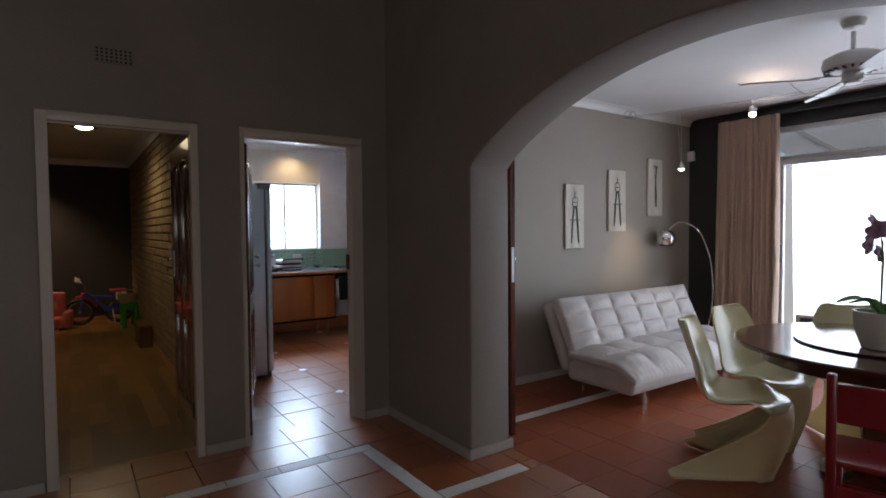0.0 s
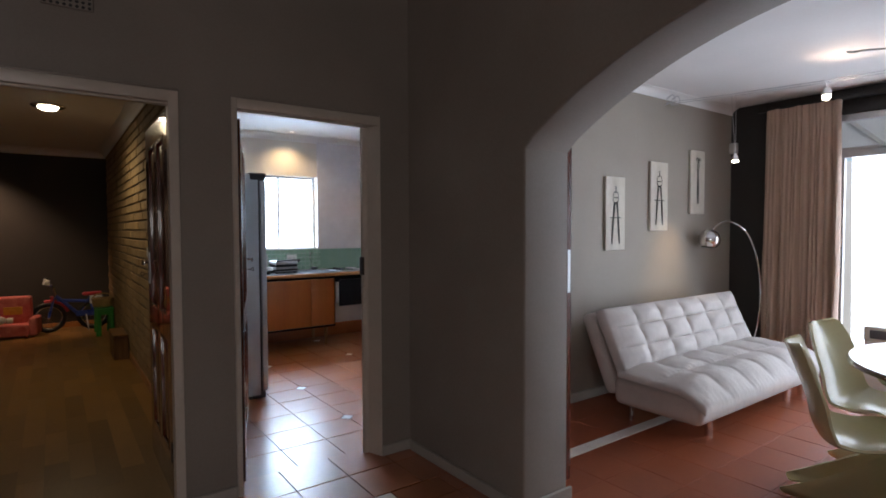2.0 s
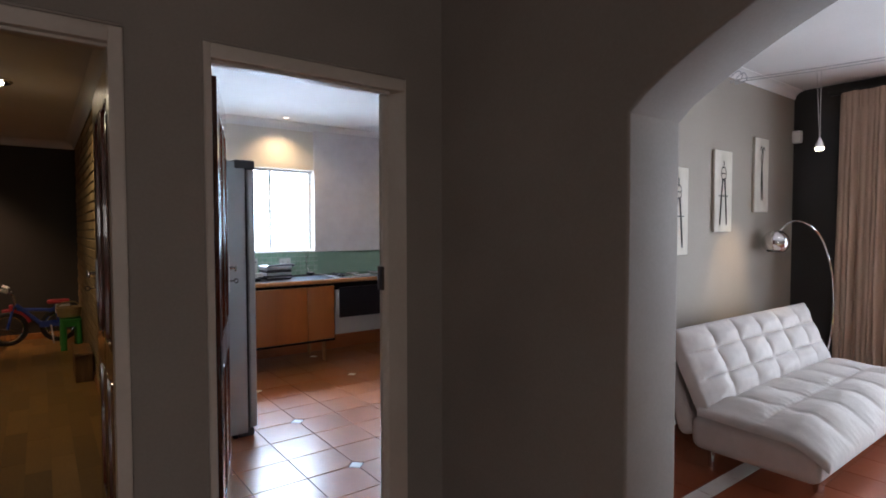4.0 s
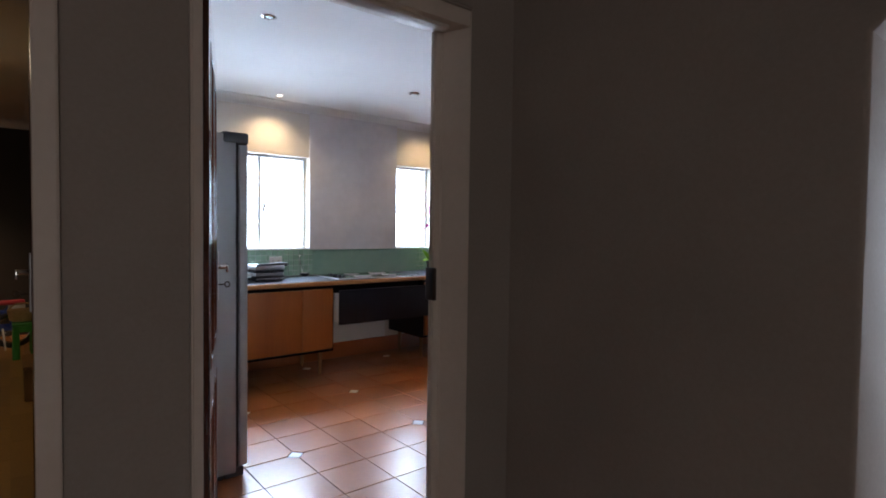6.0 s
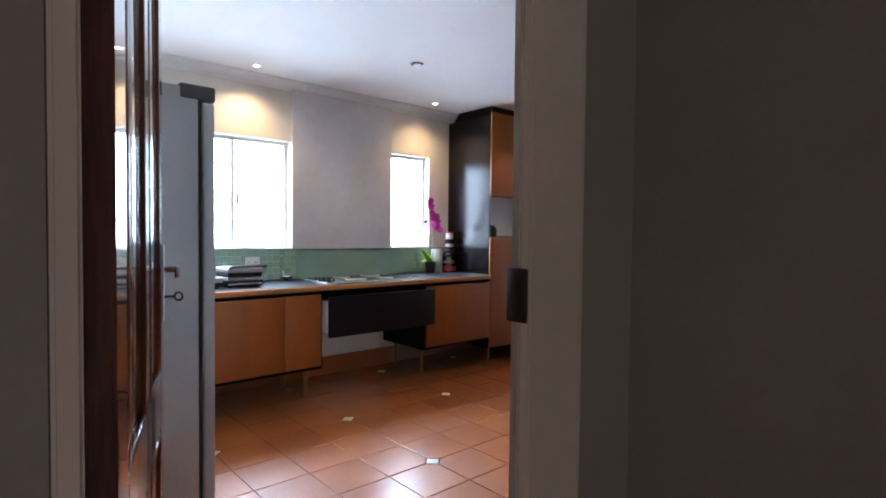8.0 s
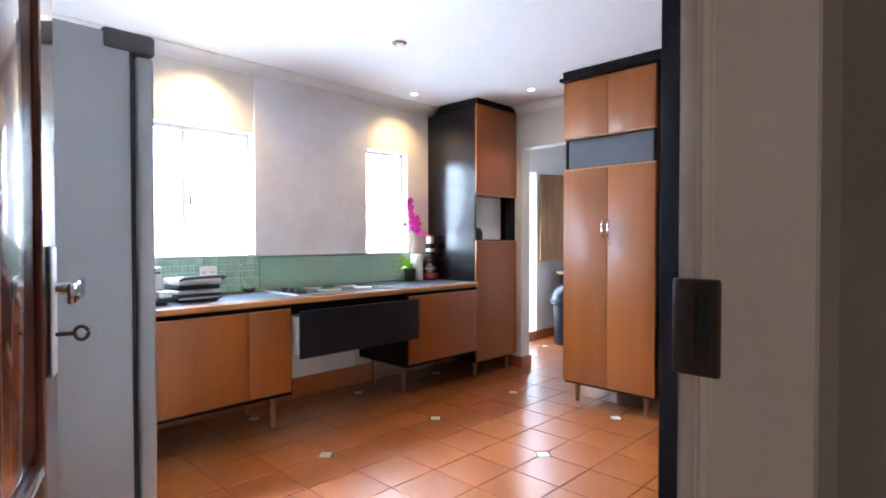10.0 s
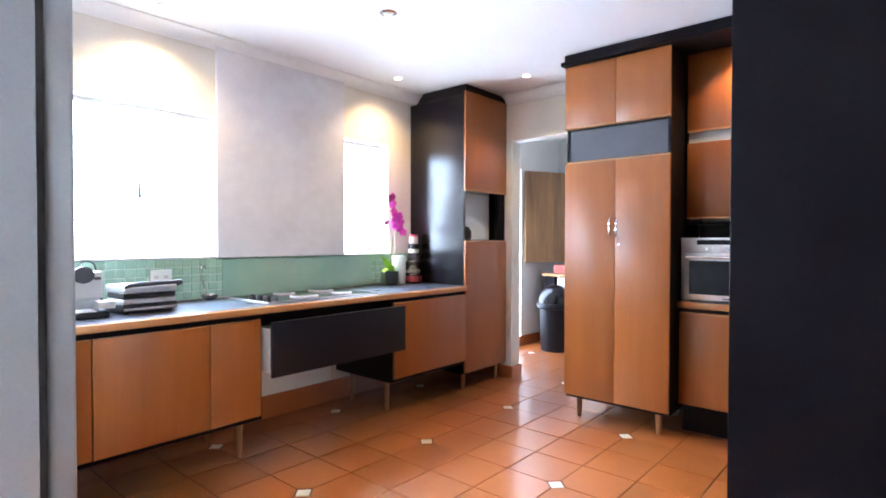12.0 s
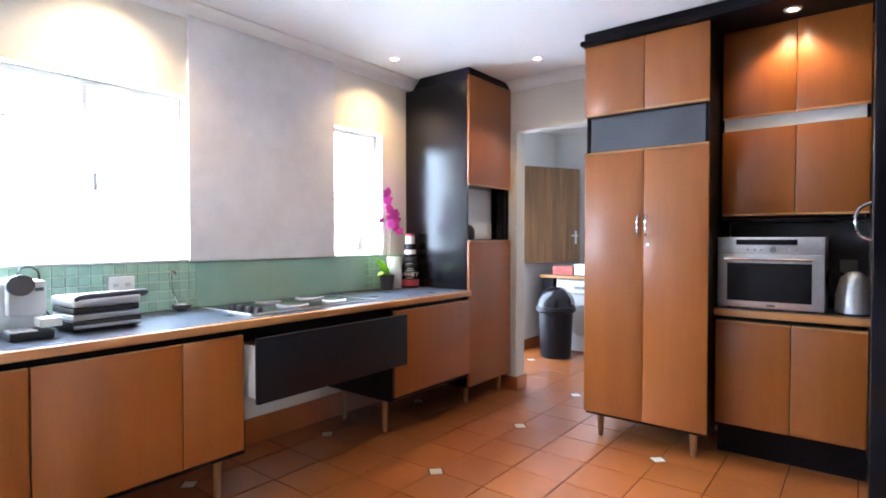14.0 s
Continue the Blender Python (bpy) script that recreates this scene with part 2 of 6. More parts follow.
M_STRAW = surf("straw_wicker", (0.34, 0.22, 0.09), (0.48, 0.33, 0.15), 0.8, 30.0, 0.5)
M_CREAMLABEL = surf("cream_label_print", (0.62, 0.55, 0.42), (0.70, 0.63, 0.50), 0.5, 12.0, 0.0)
M_REDLABEL = surf("red_label_print", (0.36, 0.03, 0.03), (0.46, 0.05, 0.05), 0.4, 12.0, 0.0)
M_EXTERIOR = surf("pale_exterior_render", (0.72, 0.72, 0.70), (0.80, 0.80, 0.78), 0.8, 2.0, 0.3)
M_PAVING = surf("pale_paving", (0.44, 0.43, 0.40), (0.54, 0.53, 0.50), 0.85, 3.0, 0.3)


def glass_mat(name):
    m = bpy.data.materials.new(name)
    m.use_nodes = True
    b = m.node_tree.nodes["Principled BSDF"]
    b.inputs["Base Color"].default_value = (0.97, 0.99, 0.98, 1)
    b.inputs["Roughness"].default_value = 0.01
    b.inputs["Transmission Weight"].default_value = 1.0
    b.inputs["IOR"].default_value = 1.02
    return m


M_GLASS = glass_mat("window_glass")

# ---- building helpers ----
def bm_new():
    return bmesh.new()


def bx(bm, x0, x1, y0, y1, z0, z1, bevel=0.0, seg=1, m=None):
    """A box, bevelled, optionally moved by m."""
    g = bmesh.ops.create_cube(bm, size=1.0)["verts"]
    t = Matrix.Translation(((x0 + x1) / 2, (y0 + y1) / 2, (z0 + z1) / 2)) @ Matrix.Diagonal((x1 - x0, y1 - y0, z1 - z0, 1))
    bmesh.ops.transform(bm, matrix=t, verts=g)
    if bevel:
        es = list({e for v in g for e in v.link_edges})
        r = bmesh.ops.bevel(bm, geom=es, offset=bevel, segments=seg, affect="EDGES", profile=0.5)
        g = list({v for f in r["faces"] for v in f.verts} | {v for v in g if v.is_valid})
    if m:
        bmesh.ops.transform(bm, matrix=m, verts=g)
    return bm


def cyl(bm, p, q, r0, r1=None, seg=16):
    """A round bar from p to q."""
    p, q = Vector(p), Vector(q)
    r1 = r0 if r1 is None else r1
    m = Matrix.Translation((p + q) / 2) @ (q - p).to_track_quat("Z", "Y").to_matrix().to_4x4()
    bmesh.ops.create_cone(bm, cap_ends=True, segments=seg, radius1=r0, radius2=r1, depth=(q - p).length, matrix=m)
    return bm


def lathe(bm, profile, c=(0, 0, 0), seg=24):
    """A body turned about z from (radius, height) pairs."""
    rings = []
    for r, z in profile:
        rings.append([bm.verts.new((c[0] + r * math.cos(a * math.tau / seg), c[1] + r * math.sin(a * math.tau / seg), c[2] + z)) for a in range(seg)])
    for a, b in zip(rings, rings[1:]):
        for i in range(seg):
            bm.faces.new((a[i], a[(i + 1) % seg], b[(i + 1) % seg], b[i]))
    bm.faces.new(rings[0][::-1])
    bm.faces.new(rings[-1])
    return bm


def tube(bm, pts, r, seg=8):
    """A round tube along points; r may be one radius or one for each point."""
    pts = [Vector(p) for p in pts]
    rs = r if isinstance(r, (list, tuple)) else [r] * len(pts)
    rings, up = [], Vector((0.13, 0.31, 0.94))
    for i, p in enumerate(pts):
        d = (pts[min(i + 1, len(pts) - 1)] - pts[max(i - 1, 0)]).normalized()
        a = d.cross(up).normalized()
        b = d.cross(a)
        rings.append([bm.verts.new(p + rs[i] * (a * math.cos(k * math.tau / seg) + b * math.sin(k * math.tau / seg))) for k in range(seg)])
    for a, b in zip(rings, rings[1:]):
        for k in range(seg):
            bm.faces.new((a[k], a[(k + 1) % seg], b[(k + 1) % seg], b[k]))
    bm.faces.new(rings[0][::-1])
    bm.faces.new(rings[-1])
    return bm


def curve(pts, n=24):
    """Catmull-Rom points through pts."""
    pts = [Vector(p) for p in pts]
    out = []
    for i in range(len(pts) - 1):
        p0, p1, p2, p3 = pts[max(i - 1, 0)], pts[i], pts[i + 1], pts[min(i + 2, len(pts) - 1)]
        k = max(2, n // (len(pts) - 1))
        for j in range(k):
            t = j / k
            out.append(0.5 * ((2 * p1) + (p2 - p0) * t + (2 * p0 - 5 * p1 + 4 * p2 - p3) * t * t + (3 * p1 - p0 - 3 * p2 + p3) * t ** 3))
    out.append(pts[-1])
    return out


def grid(bm, f, nu, nv, thick=0.0):
    """A sheet of points f(u, v), u and v from 0 to 1; with a second skin along its normals if thick."""
    v = [[bm.verts.new(f(i / nu, j / nv)) for j in range(nv + 1)] for i in range(nu + 1)]
    for i in range(nu):
        for j in range(nv):
            bm.faces.new((v[i][j], v[i + 1][j], v[i + 1][j + 1], v[i][j + 1]))
    if thick:
        bm.normal_update()
        w = [[bm.verts.new(p.co - p.normal * thick) for p in row] for row in v]
        for i in range(nu):
            for j in range(nv):
                bm.faces.new((w[i][j], w[i][j + 1], w[i + 1][j + 1], w[i + 1][j]))
            bm.faces.new((v[i][0], w[i][0], w[i + 1][0], v[i + 1][0]))
            bm.faces.new((v[i][nv], v[i + 1][nv], w[i + 1][nv], w[i][nv]))
        for j in range(nv):
            bm.faces.new((v[0][j], v[0][j + 1], w[0][j + 1], w[0][j]))
            bm.faces.new((v[nu][j], w[nu][j], w[nu][j + 1], v[nu][j + 1]))
    return bm


def total(ob):
    m = Matrix.Identity(4)
    while ob:
        m = ob.matrix_basis @ m
        ob = ob.parent
    return m


def mesh_of(bm, name, material, smooth=None):
    bmesh.ops.recalc_face_normals(bm, faces=bm.faces)
    me = bpy.data.meshes.new(name)
    bm.to_mesh(me)
    bm.free()
    me.materials.append(material)
    if smooth:
        for p in me.polygons:
            p.use_smooth = p.area < 0.006 or max(abs(c) for c in p.normal) < 0.9999
        me.set_sharp_from_angle(angle=radians(smooth))
    return me


def part(name, bm, material, parent=None, label="", world=True, smooth=35):
    """ONE mesh object under a thing or a part; the bmesh is in world places unless world is False."""
    if parent and world:
        bm.transform(total(parent).inverted())
    ob = new(name, mesh_of(bm, name, material, smooth))
    ob.parent = parent
    if label:
        ob["label"] = label
    return ob


def thing(name, at, label, category, group="", kind="", turn=0):
    ob = new(name)
    ob.matrix_basis = pose(*at, 0, 0, turn)
    ob.empty_display_size = 0.1
    return tagged(ob, label, category, group, kind)


def solid(name, bm, material, label, category, group="", kind="", smooth=35):
    """A thing that is one mesh, its origin left in the world's."""
    return tagged(new(name, mesh_of(bm, name, material, smooth)), label, category, group, kind)


def struct(name, bm, material, label, category, smooth=None):
    return solid(name, bm, material, label, category, kind="structure", smooth=smooth)


def B(*a, **k):
    return bx(bm_new(), *a, **k)


def C(*a, **k):
    return cyl(bm_new(), *a, **k)


def text_part(name, body, size, m, material, parent, depth=0.0008):
    """Writing as a mesh, at the world pose m."""
    cu = bpy.data.curves.new(name, "FONT")
    cu.body, cu.size, cu.extrude, cu.align_x, cu.align_y = body, size, depth, "CENTER", "CENTER"
    tmp = bpy.data.objects.new(name + "_curve", cu)
    scene.collection.objects.link(tmp)
    me = bpy.data.meshes.new_from_object(tmp.evaluated_get(bpy.context.evaluated_depsgraph_get()))
    bpy.data.objects.remove(tmp)
    me.materials.clear()
    me.materials.append(material)
    ob = new(name, me)
    ob.parent = parent
    ob.matrix_basis = total(parent).inverted() @ m
    return ob

# ---- structure ----
WY0, WY1 = 3.757, 3.867          # wall between hall and kitchen
KY = 7.42                        # inner face of the kitchen's window wall
KC, HC, DC = 2.53, 3.3, 2.61     # ceilings: kitchen, hall, dining
KX0, KX1 = 1.03, 5.37            # kitchen's left and right walls


def wall_y(name, y0, y1, x0, x1, z1, holes, material, label):
    """A wall along x with rectangular holes (x0, x1, z0, z1) in order of x."""
    bm, x = bm_new(), x0
    for a, b, c, d in holes:
        if a > x:
            bx(bm, x, a, y0, y1, 0, z1)
        if c > 0:
            bx(bm, a, b, y0, y1, 0, c)
        bx(bm, a, b, y0, y1, d, z1)
        x = b
    if x < x1:
        bx(bm, x, x1, y0, y1, 0, z1)
    bmesh.ops.remove_doubles(bm, verts=bm.verts, dist=1e-5)
    return struct(name, bm, material, label, "wall")


def wall_x(name, x0, x1, y0, y1, z1, holes, material, label):
    bm, y = bm_new(), y0
    for a, b, c, d in holes:
        if a > y:
            bx(bm, x0, x1, y, a, 0, z1)
        if c > 0:
            bx(bm, x0, x1, a, b, 0, c)
        bx(bm, x0, x1, a, b, d, z1)
        y = b
    if y < y1:
        bx(bm, x0, x1, y, y1, 0, z1)
    bmesh.ops.remove_doubles(bm, verts=bm.verts, dist=1e-5)
    return struct(name, bm, material, label, "wall")


# the wall with the two doors: hall skin, and a kitchen skin in cream
D1 = (-0.04, 0.748, 0, 2.032)
D2 = (0.99, 1.835, 0, 2.04)
wall_y("wall_hall_north", WY0, WY0 + 0.055, -2.2, 2.04, HC, [D1, D2], M_HALL, "taupe plastered wall with two door openings")
wall_y("wall_kitchen_south", WY0 + 0.055, WY1, KX0 - 0.13, 6.13, KC, [D2], M_CREAM, "cream plastered wall round the kitchen door")
wall_y("wall_playroom_south", WY0 + 0.055, WY1, -2.2, KX0 - 0.13, 2.6, [D1], M_HALL, "taupe plastered wall round the playroom door")
wall_y("wall_dining_north", WY0 - 0.02, WY0 + 0.052, 2.345, 6.13, DC + 0.1, [], M_DINE, "greige painted dining room wall")
wall_y("wall_hall_south", -3.1, -3.0, -2.3, 2.34, HC, [(-2.2, -1.0, 0.9, 2.1)], M_HALL, "taupe plastered wall behind the hall")
wall_x("wall_hall_west", -2.3, -2.2, -3.0, WY0, HC, [], M_HALL, "plain taupe hall wall")

# arch wall between hall and dining room
AY, AH, AR = 1.44, 1.31, 2.26
bm = bm_new()
arc_pts = [(2.75, 1.748)] + [(2.75 - i * 2 * AH / 48, 2.181 - AR + math.sqrt(AR * AR - (2.75 - i * 2 * AH / 48 - AY) ** 2)) for i in range(1, 48)] + [(0.13, 1.748)]
strips = []                       # quads (lower edge a-b, upper edge d-c) in the wall's plane
strips.append(((WY0, 0), (2.75, 0), (2.75, 1.748), (WY0, 1.748)))
strips.append(((WY0, 1.748), (2.75, 1.748), (2.75, HC), (WY0, HC)))
for p, q in zip(arc_pts, arc_pts[1:]):
    strips.append((p, q, (q[0], HC), (p[0], HC)))
strips.append(((0.13, 0), (-3.0, 0), (-3.0, 1.748), (0.13, 1.748)))
strips.append(((0.13, 1.748), (-3.0, 1.748), (-3.0, HC), (0.13, HC)))
for x in (2.04, 2.345):
    for st in strips:
        bm.faces.new([bm.verts.new((x, y, z)) for y, z in st])
edge = [(WY0, 0), (2.75, 0), *arc_pts, (0.13, 0), (-3.0, 0)]
for p, q in zip(edge, edge[1:]):
    bm.faces.new([bm.verts.new(v) for v in ((2.04, *p), (2.04, *q), (2.345, *q), (2.345, *p))])
bmesh.ops.remove_doubles(bm, verts=bm.verts, dist=1e-5)
bmesh.ops.recalc_face_normals(bm, faces=bm.faces)
lip = [e for e in bm.edges if len(e.link_faces) == 2 and e.calc_face_angle(0) > 0.9 and all(0.0 < v.co.y < 2.76 for v in e.verts) and abs(e.verts[0].co.x - e.verts[1].co.x) < 1e-4]
bmesh.ops.bevel(bm, geom=lip, offset=0.012, segments=3, affect="EDGES", profile=0.5)
struct("wall_arch", bm, M_HALL, "taupe plastered wall with a wide low arch", "wall", smooth=40)

# kitchen walls
W1, W2 = (1.55, 2.983, 1.125, 2.03), (4.01, 4.50, 1.12, 2.045)
wall_y("wall_kitchen_north", KY, KY + 0.22, KX0, 5.6, KC, [W1, W2], M_CREAM, "cream kitchen wall with two windows")
wall_x("wall_kitchen_west", KX0 - 0.04, KX0, WY1, KY + 0.22, KC, [], M_CREAM, "plain cream kitchen wall")
wall_x("wall_kitchen_east", KX1, KX1 + 0.13, WY1, KY, KC, [(5.75, 6.74, 0, 2.125)], M_CREAM, "cream kitchen wall with a doorless opening")
# scullery walls
SY = 7.50
wall_y("wall_scullery_north", SY, SY + 0.1, KX1 + 0.13, 7.7, 2.5, [(5.93, 6.72, 0, 2.08)], M_WHITE, "white scullery wall with an outside door")
wall_x("wall_scullery_east", 7.6, 7.7, 4.6, SY, 2.5, [], M_WHITE, "plain white scullery wall")
wall_y("wall_scullery_south", 4.5, 4.6, KX1 + 0.13, 7.7, 2.5, [], M_WHITE, "plain white scullery wall")
struct("ceiling_scullery", B(KX1 + 0.13, 7.7, 4.5, SY + 0.1, 2.5, 2.58), M_CEIL, "white scullery ceiling", "ceiling")

# playroom walls
PX, PY = 0.90, 10.2
struct("wall_playroom_brick", B(PX + 0.012, KX0 - 0.04, WY1, PY, 0, 2.6), M_MORTAR, "yellow face brick playroom wall", "wall")
brick_wall = bpy.data.objects["wall_playroom_brick"]
wall_y("wall_playroom_north", PY, PY + 0.1, -3.2, KX0, 2.6, [], M_PLAYBACK, "dark painted playroom wall")
wall_x("wall_playroom_west", -3.3, -3.2, WY1, PY, 2.6, [], M_PLAYBACK, "dark painted playroom wall")
struct("ceiling_playroom", B(-3.3, KX0, WY1, PY + 0.1, 2.5, 2.6), M_CEIL, "white playroom ceiling", "ceiling")
# dining walls
wall_x("wall_dining_east", 6.02, 6.15, -1.6, WY0 + 0.05, DC + 0.1, [(-0.3, 2.86, 0.0, 2.39)], M_CHAR, "charcoal dining wall with a wide glass door")
wall_y("wall_dining_south", -1.7, -1.6, 2.345, 6.15, DC + 0.1, [], M_DINE, "greige dining room wall")
struct("ceiling_dining", B(2.345, 6.15, -1.7, WY0 + 0.05, DC, DC + 0.1), M_CEIL, "white dining room ceiling", "ceiling")
struct("ceiling_kitchen", B(KX0 - 0.04, 5.6, WY1 - 0.05, KY + 0.22, KC, KC + 0.1), M_CEIL, "white kitchen ceiling", "ceiling")
struct("ceiling_hall", B(-2.3, 2.345, -3.1, WY0 + 0.06, HC, HC + 0.1), M_CEIL, "white hall ceiling", "ceiling")


def cove(name, p, q, n, s, z, material, label):
    """A cove cornice along p-q under a ceiling at z; n points into the room."""
    bm = bm_new()
    p, q, n = Vector((*p, 0)), Vector((*q, 0)), Vector((*n, 0))
    sec = [(0.0, 0.0), (0.0, -s), (0.006, -s)]
    sec += [(0.006 + (s - 0.006) * (1 - math.cos(a * math.pi / 12)), -s + (s - 0.006) * math.sin(a * math.pi / 12)) for a in range(1, 7)]
    sec += [(s, 0.0)]
    r = [[bm.verts.new(o + n * d + Vector((0, 0, z + h))) for d, h in sec] for o in (p, q)]
    for i in range(len(sec)):
        j = (i + 1) % len(sec)
        bm.faces.new((r[0][i], r[0][j], r[1][j], r[1][i]))
    bm.faces.new(r[0])
    bm.faces.new(r[1][::-1])
    return struct(name, bm, material, label, "cornice", smooth=30)


cove("trim_cornice_kitchen_north", (KX0, KY - 0.001), (KX1, KY - 0.001), (0, -1), 0.075, KC - 0.001, M_WHITE, "white cove cornice in the kitchen")
cove("trim_cornice_kitchen_east", (KX1 - 0.001, KY), (KX1 - 0.001, WY1), (-1, 0), 0.075, KC - 0.001, M_WHITE, "white cove cornice in the kitchen")
cove("trim_cornice_dining_north", (2.35, WY0 - 0.021), (6.02, WY0 - 0.021), (0, -1), 0.07, DC - 0.001, M_WHITE, "white cove cornice in the dining room")
cove("trim_cornice_playroom_north", (-3.2, PY - 0.001), (PX, PY - 0.001), (0, -1), 0.09, 2.499, M_WHITE, "white cove cornice in the playroom")
cove("trim_cornice_playroom_east", (PX - 0.001, WY1), (PX - 0.001, PY), (-1, 0), 0.09, 2.499, M_WHITE, "white cove cornice in the playroom")

# the plastered panel between the kitchen windows
struct("wall_panel_kitchen", B(2.983, 4.01, KY - 0.022, KY - 0.001, 1.125, KC - 0.06, bevel=0.003), M_PANEL, "mottled grey plaster panel between the windows", "wall panel")


def skirting(name, x0, x1, y0, y1, material, h, label):
    return struct(name, B(x0, x1, y0, y1, 0.0, h, bevel=0.004), material, label, "skirting")


skirting("baseboard_hall_mid", 0.752, 0.986, WY0 - 0.02, WY0 - 0.001, M_SKIRT, 0.06, "painted skirting between the two doors")
skirting("baseboard_hall_corner", 1.838, 2.04, WY0 - 0.02, WY0 - 0.001, M_SKIRT, 0.06, "painted skirting beside the kitchen door")
skirting("baseboard_hall_left", -2.2, -0.044, WY0 - 0.02, WY0 - 0.001, M_SKIRT, 0.06, "painted skirting beside the playroom door")
skirting("baseboard_arch_hall", 2.02, 2.039, 2.735, WY0 - 0.021, M_SKIRT, 0.06, "painted skirting along the arch wall")
skirting("baseboard_arch_end", 2.02, 2.365, 2.73, 2.749, M_SKIRT, 0.06, "painted skirting round the arch pier")
skirting("baseboard_dining", 2.36, 6.02, WY0 - 0.04, WY0 - 0.021, M_SKIRT, 0.07, "painted skirting in the dining room")
for nm, a in (("north", (KX0, KX1, KY - 0.014, KY - 0.001)), ("east_a", (KX1 - 0.014, KX1 - 0.001, 6.74, KY - 0.015)), ("east_b", (KX1 - 0.016, KX1 + 0.146, 6.72, 6.739)),
              ("scullery", (6.11, 7.6, SY - 0.014, SY - 0.001))):
    skirting("baseboard_kitchen_" + nm, *a, M_TILE, 0.16 if nm == "north" else 0.11, "terracotta tile skirting")

# ---- floors ----
TP = 0.2985                       # tile pitch
DX, DY = 2.862, 6.292             # one white inlay
G = 0.006                         # joint


def slab(name, x0, x1, y0, y1, material, label, z=-0.004):
    return struct(name, B(x0, x1, y0, y1, -0.2, z), material, label, "floor")


def tile_mesh(name, w, h, material, cuts=(), cut=0.0, t=0.012):
    """A tile with worn edges; cuts lists the corners (sx, sy) that are cut off."""
    bm, pts = bm_new(), []
    for sx, sy in ((-1, -1), (1, -1), (1, 1), (-1, 1)):
        x, y = sx * w / 2, sy * h / 2
        if (sx, sy) in cuts:
            a, b = (x - sx * cut, y), (x, y - sy * cut)
            pts += [a, b]
        else:
            pts.append((x, y))
    cx = sorted(pts, key=lambda p: math.atan2(p[1], p[0]))
    k = 1 - 0.0016 / w
    lo = [bm.verts.new((x, y, -t)) for x, y in cx]
    mi = [bm.verts.new((x, y, -0.0005)) for x, y in cx]
    hi = [bm.verts.new((x * k, y * k, 0)) for x, y in cx]
    n = len(cx)
    for i in range(n):
        j = (i + 1) % n
        bm.faces.new((lo[i], lo[j], mi[j], mi[i]))
        bm.faces.new((mi[i], mi[j], hi[j], hi[i]))
    bm.faces.new(hi)
    return mesh_of(bm, name, material)


def lay(floor, name, me, x, y, tilt=True):
    ob = new(name, me)
    ob.parent = floor
    ob.location = (x, y, random.uniform(-0.0006, 0.0006))
    if tilt:
        ob.rotation_euler = (random.uniform(-0.0007, 0.0007), random.uniform(-0.0007, 0.0007), 0)
    return ob


floor_kitchen = slab("floor_kitchen", KX0 - 0.04, 7.7, WY0 + 0.06, KY + 0.22, M_GROUT, "terracotta tiled kitchen floor with small white inlays")
floor_hall = slab("floor_hall", -2.3, 2.345, -3.1, WY0 + 0.06, M_GROUT, "terracotta tiled hall floor with a white tile border")
floor_dining = slab("floor_dining", 2.345, 6.15, -1.7, WY0 + 0.055, M_GROUTRED, "terracotta tiled dining room floor with a white tile border", z=-0.0016)
floor_playroom = struct("floor_playroom", B(-3.3, KX0, WY1 + 0.03, PY + 0.1, -0.2, -0.0006), M_PARQUET, "honey coloured parquet playroom floor", "floor")
struct("floor_playroom_sill", B(-0.03, 0.75, WY0 + 0.06, WY1 + 0.029, -0.2, -0.004), M_DOOR, "dark timber threshold of the playroom", "threshold")

# ---- doors ----
def prism(bm, pts, z0, z1):
    lo, hi = [bm.verts.new((x, y, z0)) for x, y in pts], [bm.verts.new((x, y, z1)) for x, y in pts]
    bm.faces.new(lo[::-1])
    bm.faces.new(hi)
    for i in range(len(pts)):
        j = (i + 1) % len(pts)
        bm.faces.new((lo[i], lo[j], hi[j], hi[i]))
    bmesh.ops.recalc_face_normals(bm, faces=bm.faces)
    bmesh.ops.bevel(bm, geom=[e for e in bm.edges if abs(e.verts[0].co.z - e.verts[1].co.z) > 1.0], offset=0.004, segments=2, affect="EDGES")
    return bm


def door_frame(name, hole, x0, x1, splay, label):
    """A painted frame that fills the hole's edges up to x0 and x1; splay widens the far reveal towards the hall."""
    root = thing(name, ((x0 + x1) / 2, WY0, 0), label, "door frame", kind="structure")
    f, b, zt = WY0 - 0.012, WY1 + 0.003, hole[3] - 0.001
    part("jamb", prism(bm_new(), [(hole[0] + 0.001, f), (x0, f), (x0, f + 0.07), (x0 - 0.012, f + 0.07), (x0 - 0.012, b), (hole[0] + 0.001, b)], 0, zt), M_FRAMELIGHT, root)
    o = hole[1] - 0.001
    near = [(o, b), (o, f), (o - 0.004, f), (x1 + 0.03, f + 0.1), (x1, f + 0.1), (x1, b)] if splay else [(o, b), (o, f), (x1, f), (x1, f + 0.07), (x1 + 0.012, f + 0.07), (x1 + 0.012, b)]
    part("jamb", prism(bm_new(), near, 0, zt), M_FRAMELIGHT, root)
    bm = bm_new()
    bx(bm, x0 - 0.002, o - 0.005 if splay else x1 + 0.002, f + 0.001, b - 0.001, zt - 0.055, zt, bevel=0.004, seg=2)
    bx(bm, x0 - 0.002, x1 + 0.002, f + 0.03, f + 0.07, zt - 0.066, zt - 0.054, bevel=0.003)
    part("head", bm, M_FRAMELIGHT, root)
    part("head_bead", B(hole[0], o, WY0 - 0.0165, WY0 - 0.0125, zt - 0.004, zt + 0.006, bevel=0.004, seg=2), M_FRAME, root)
    return root


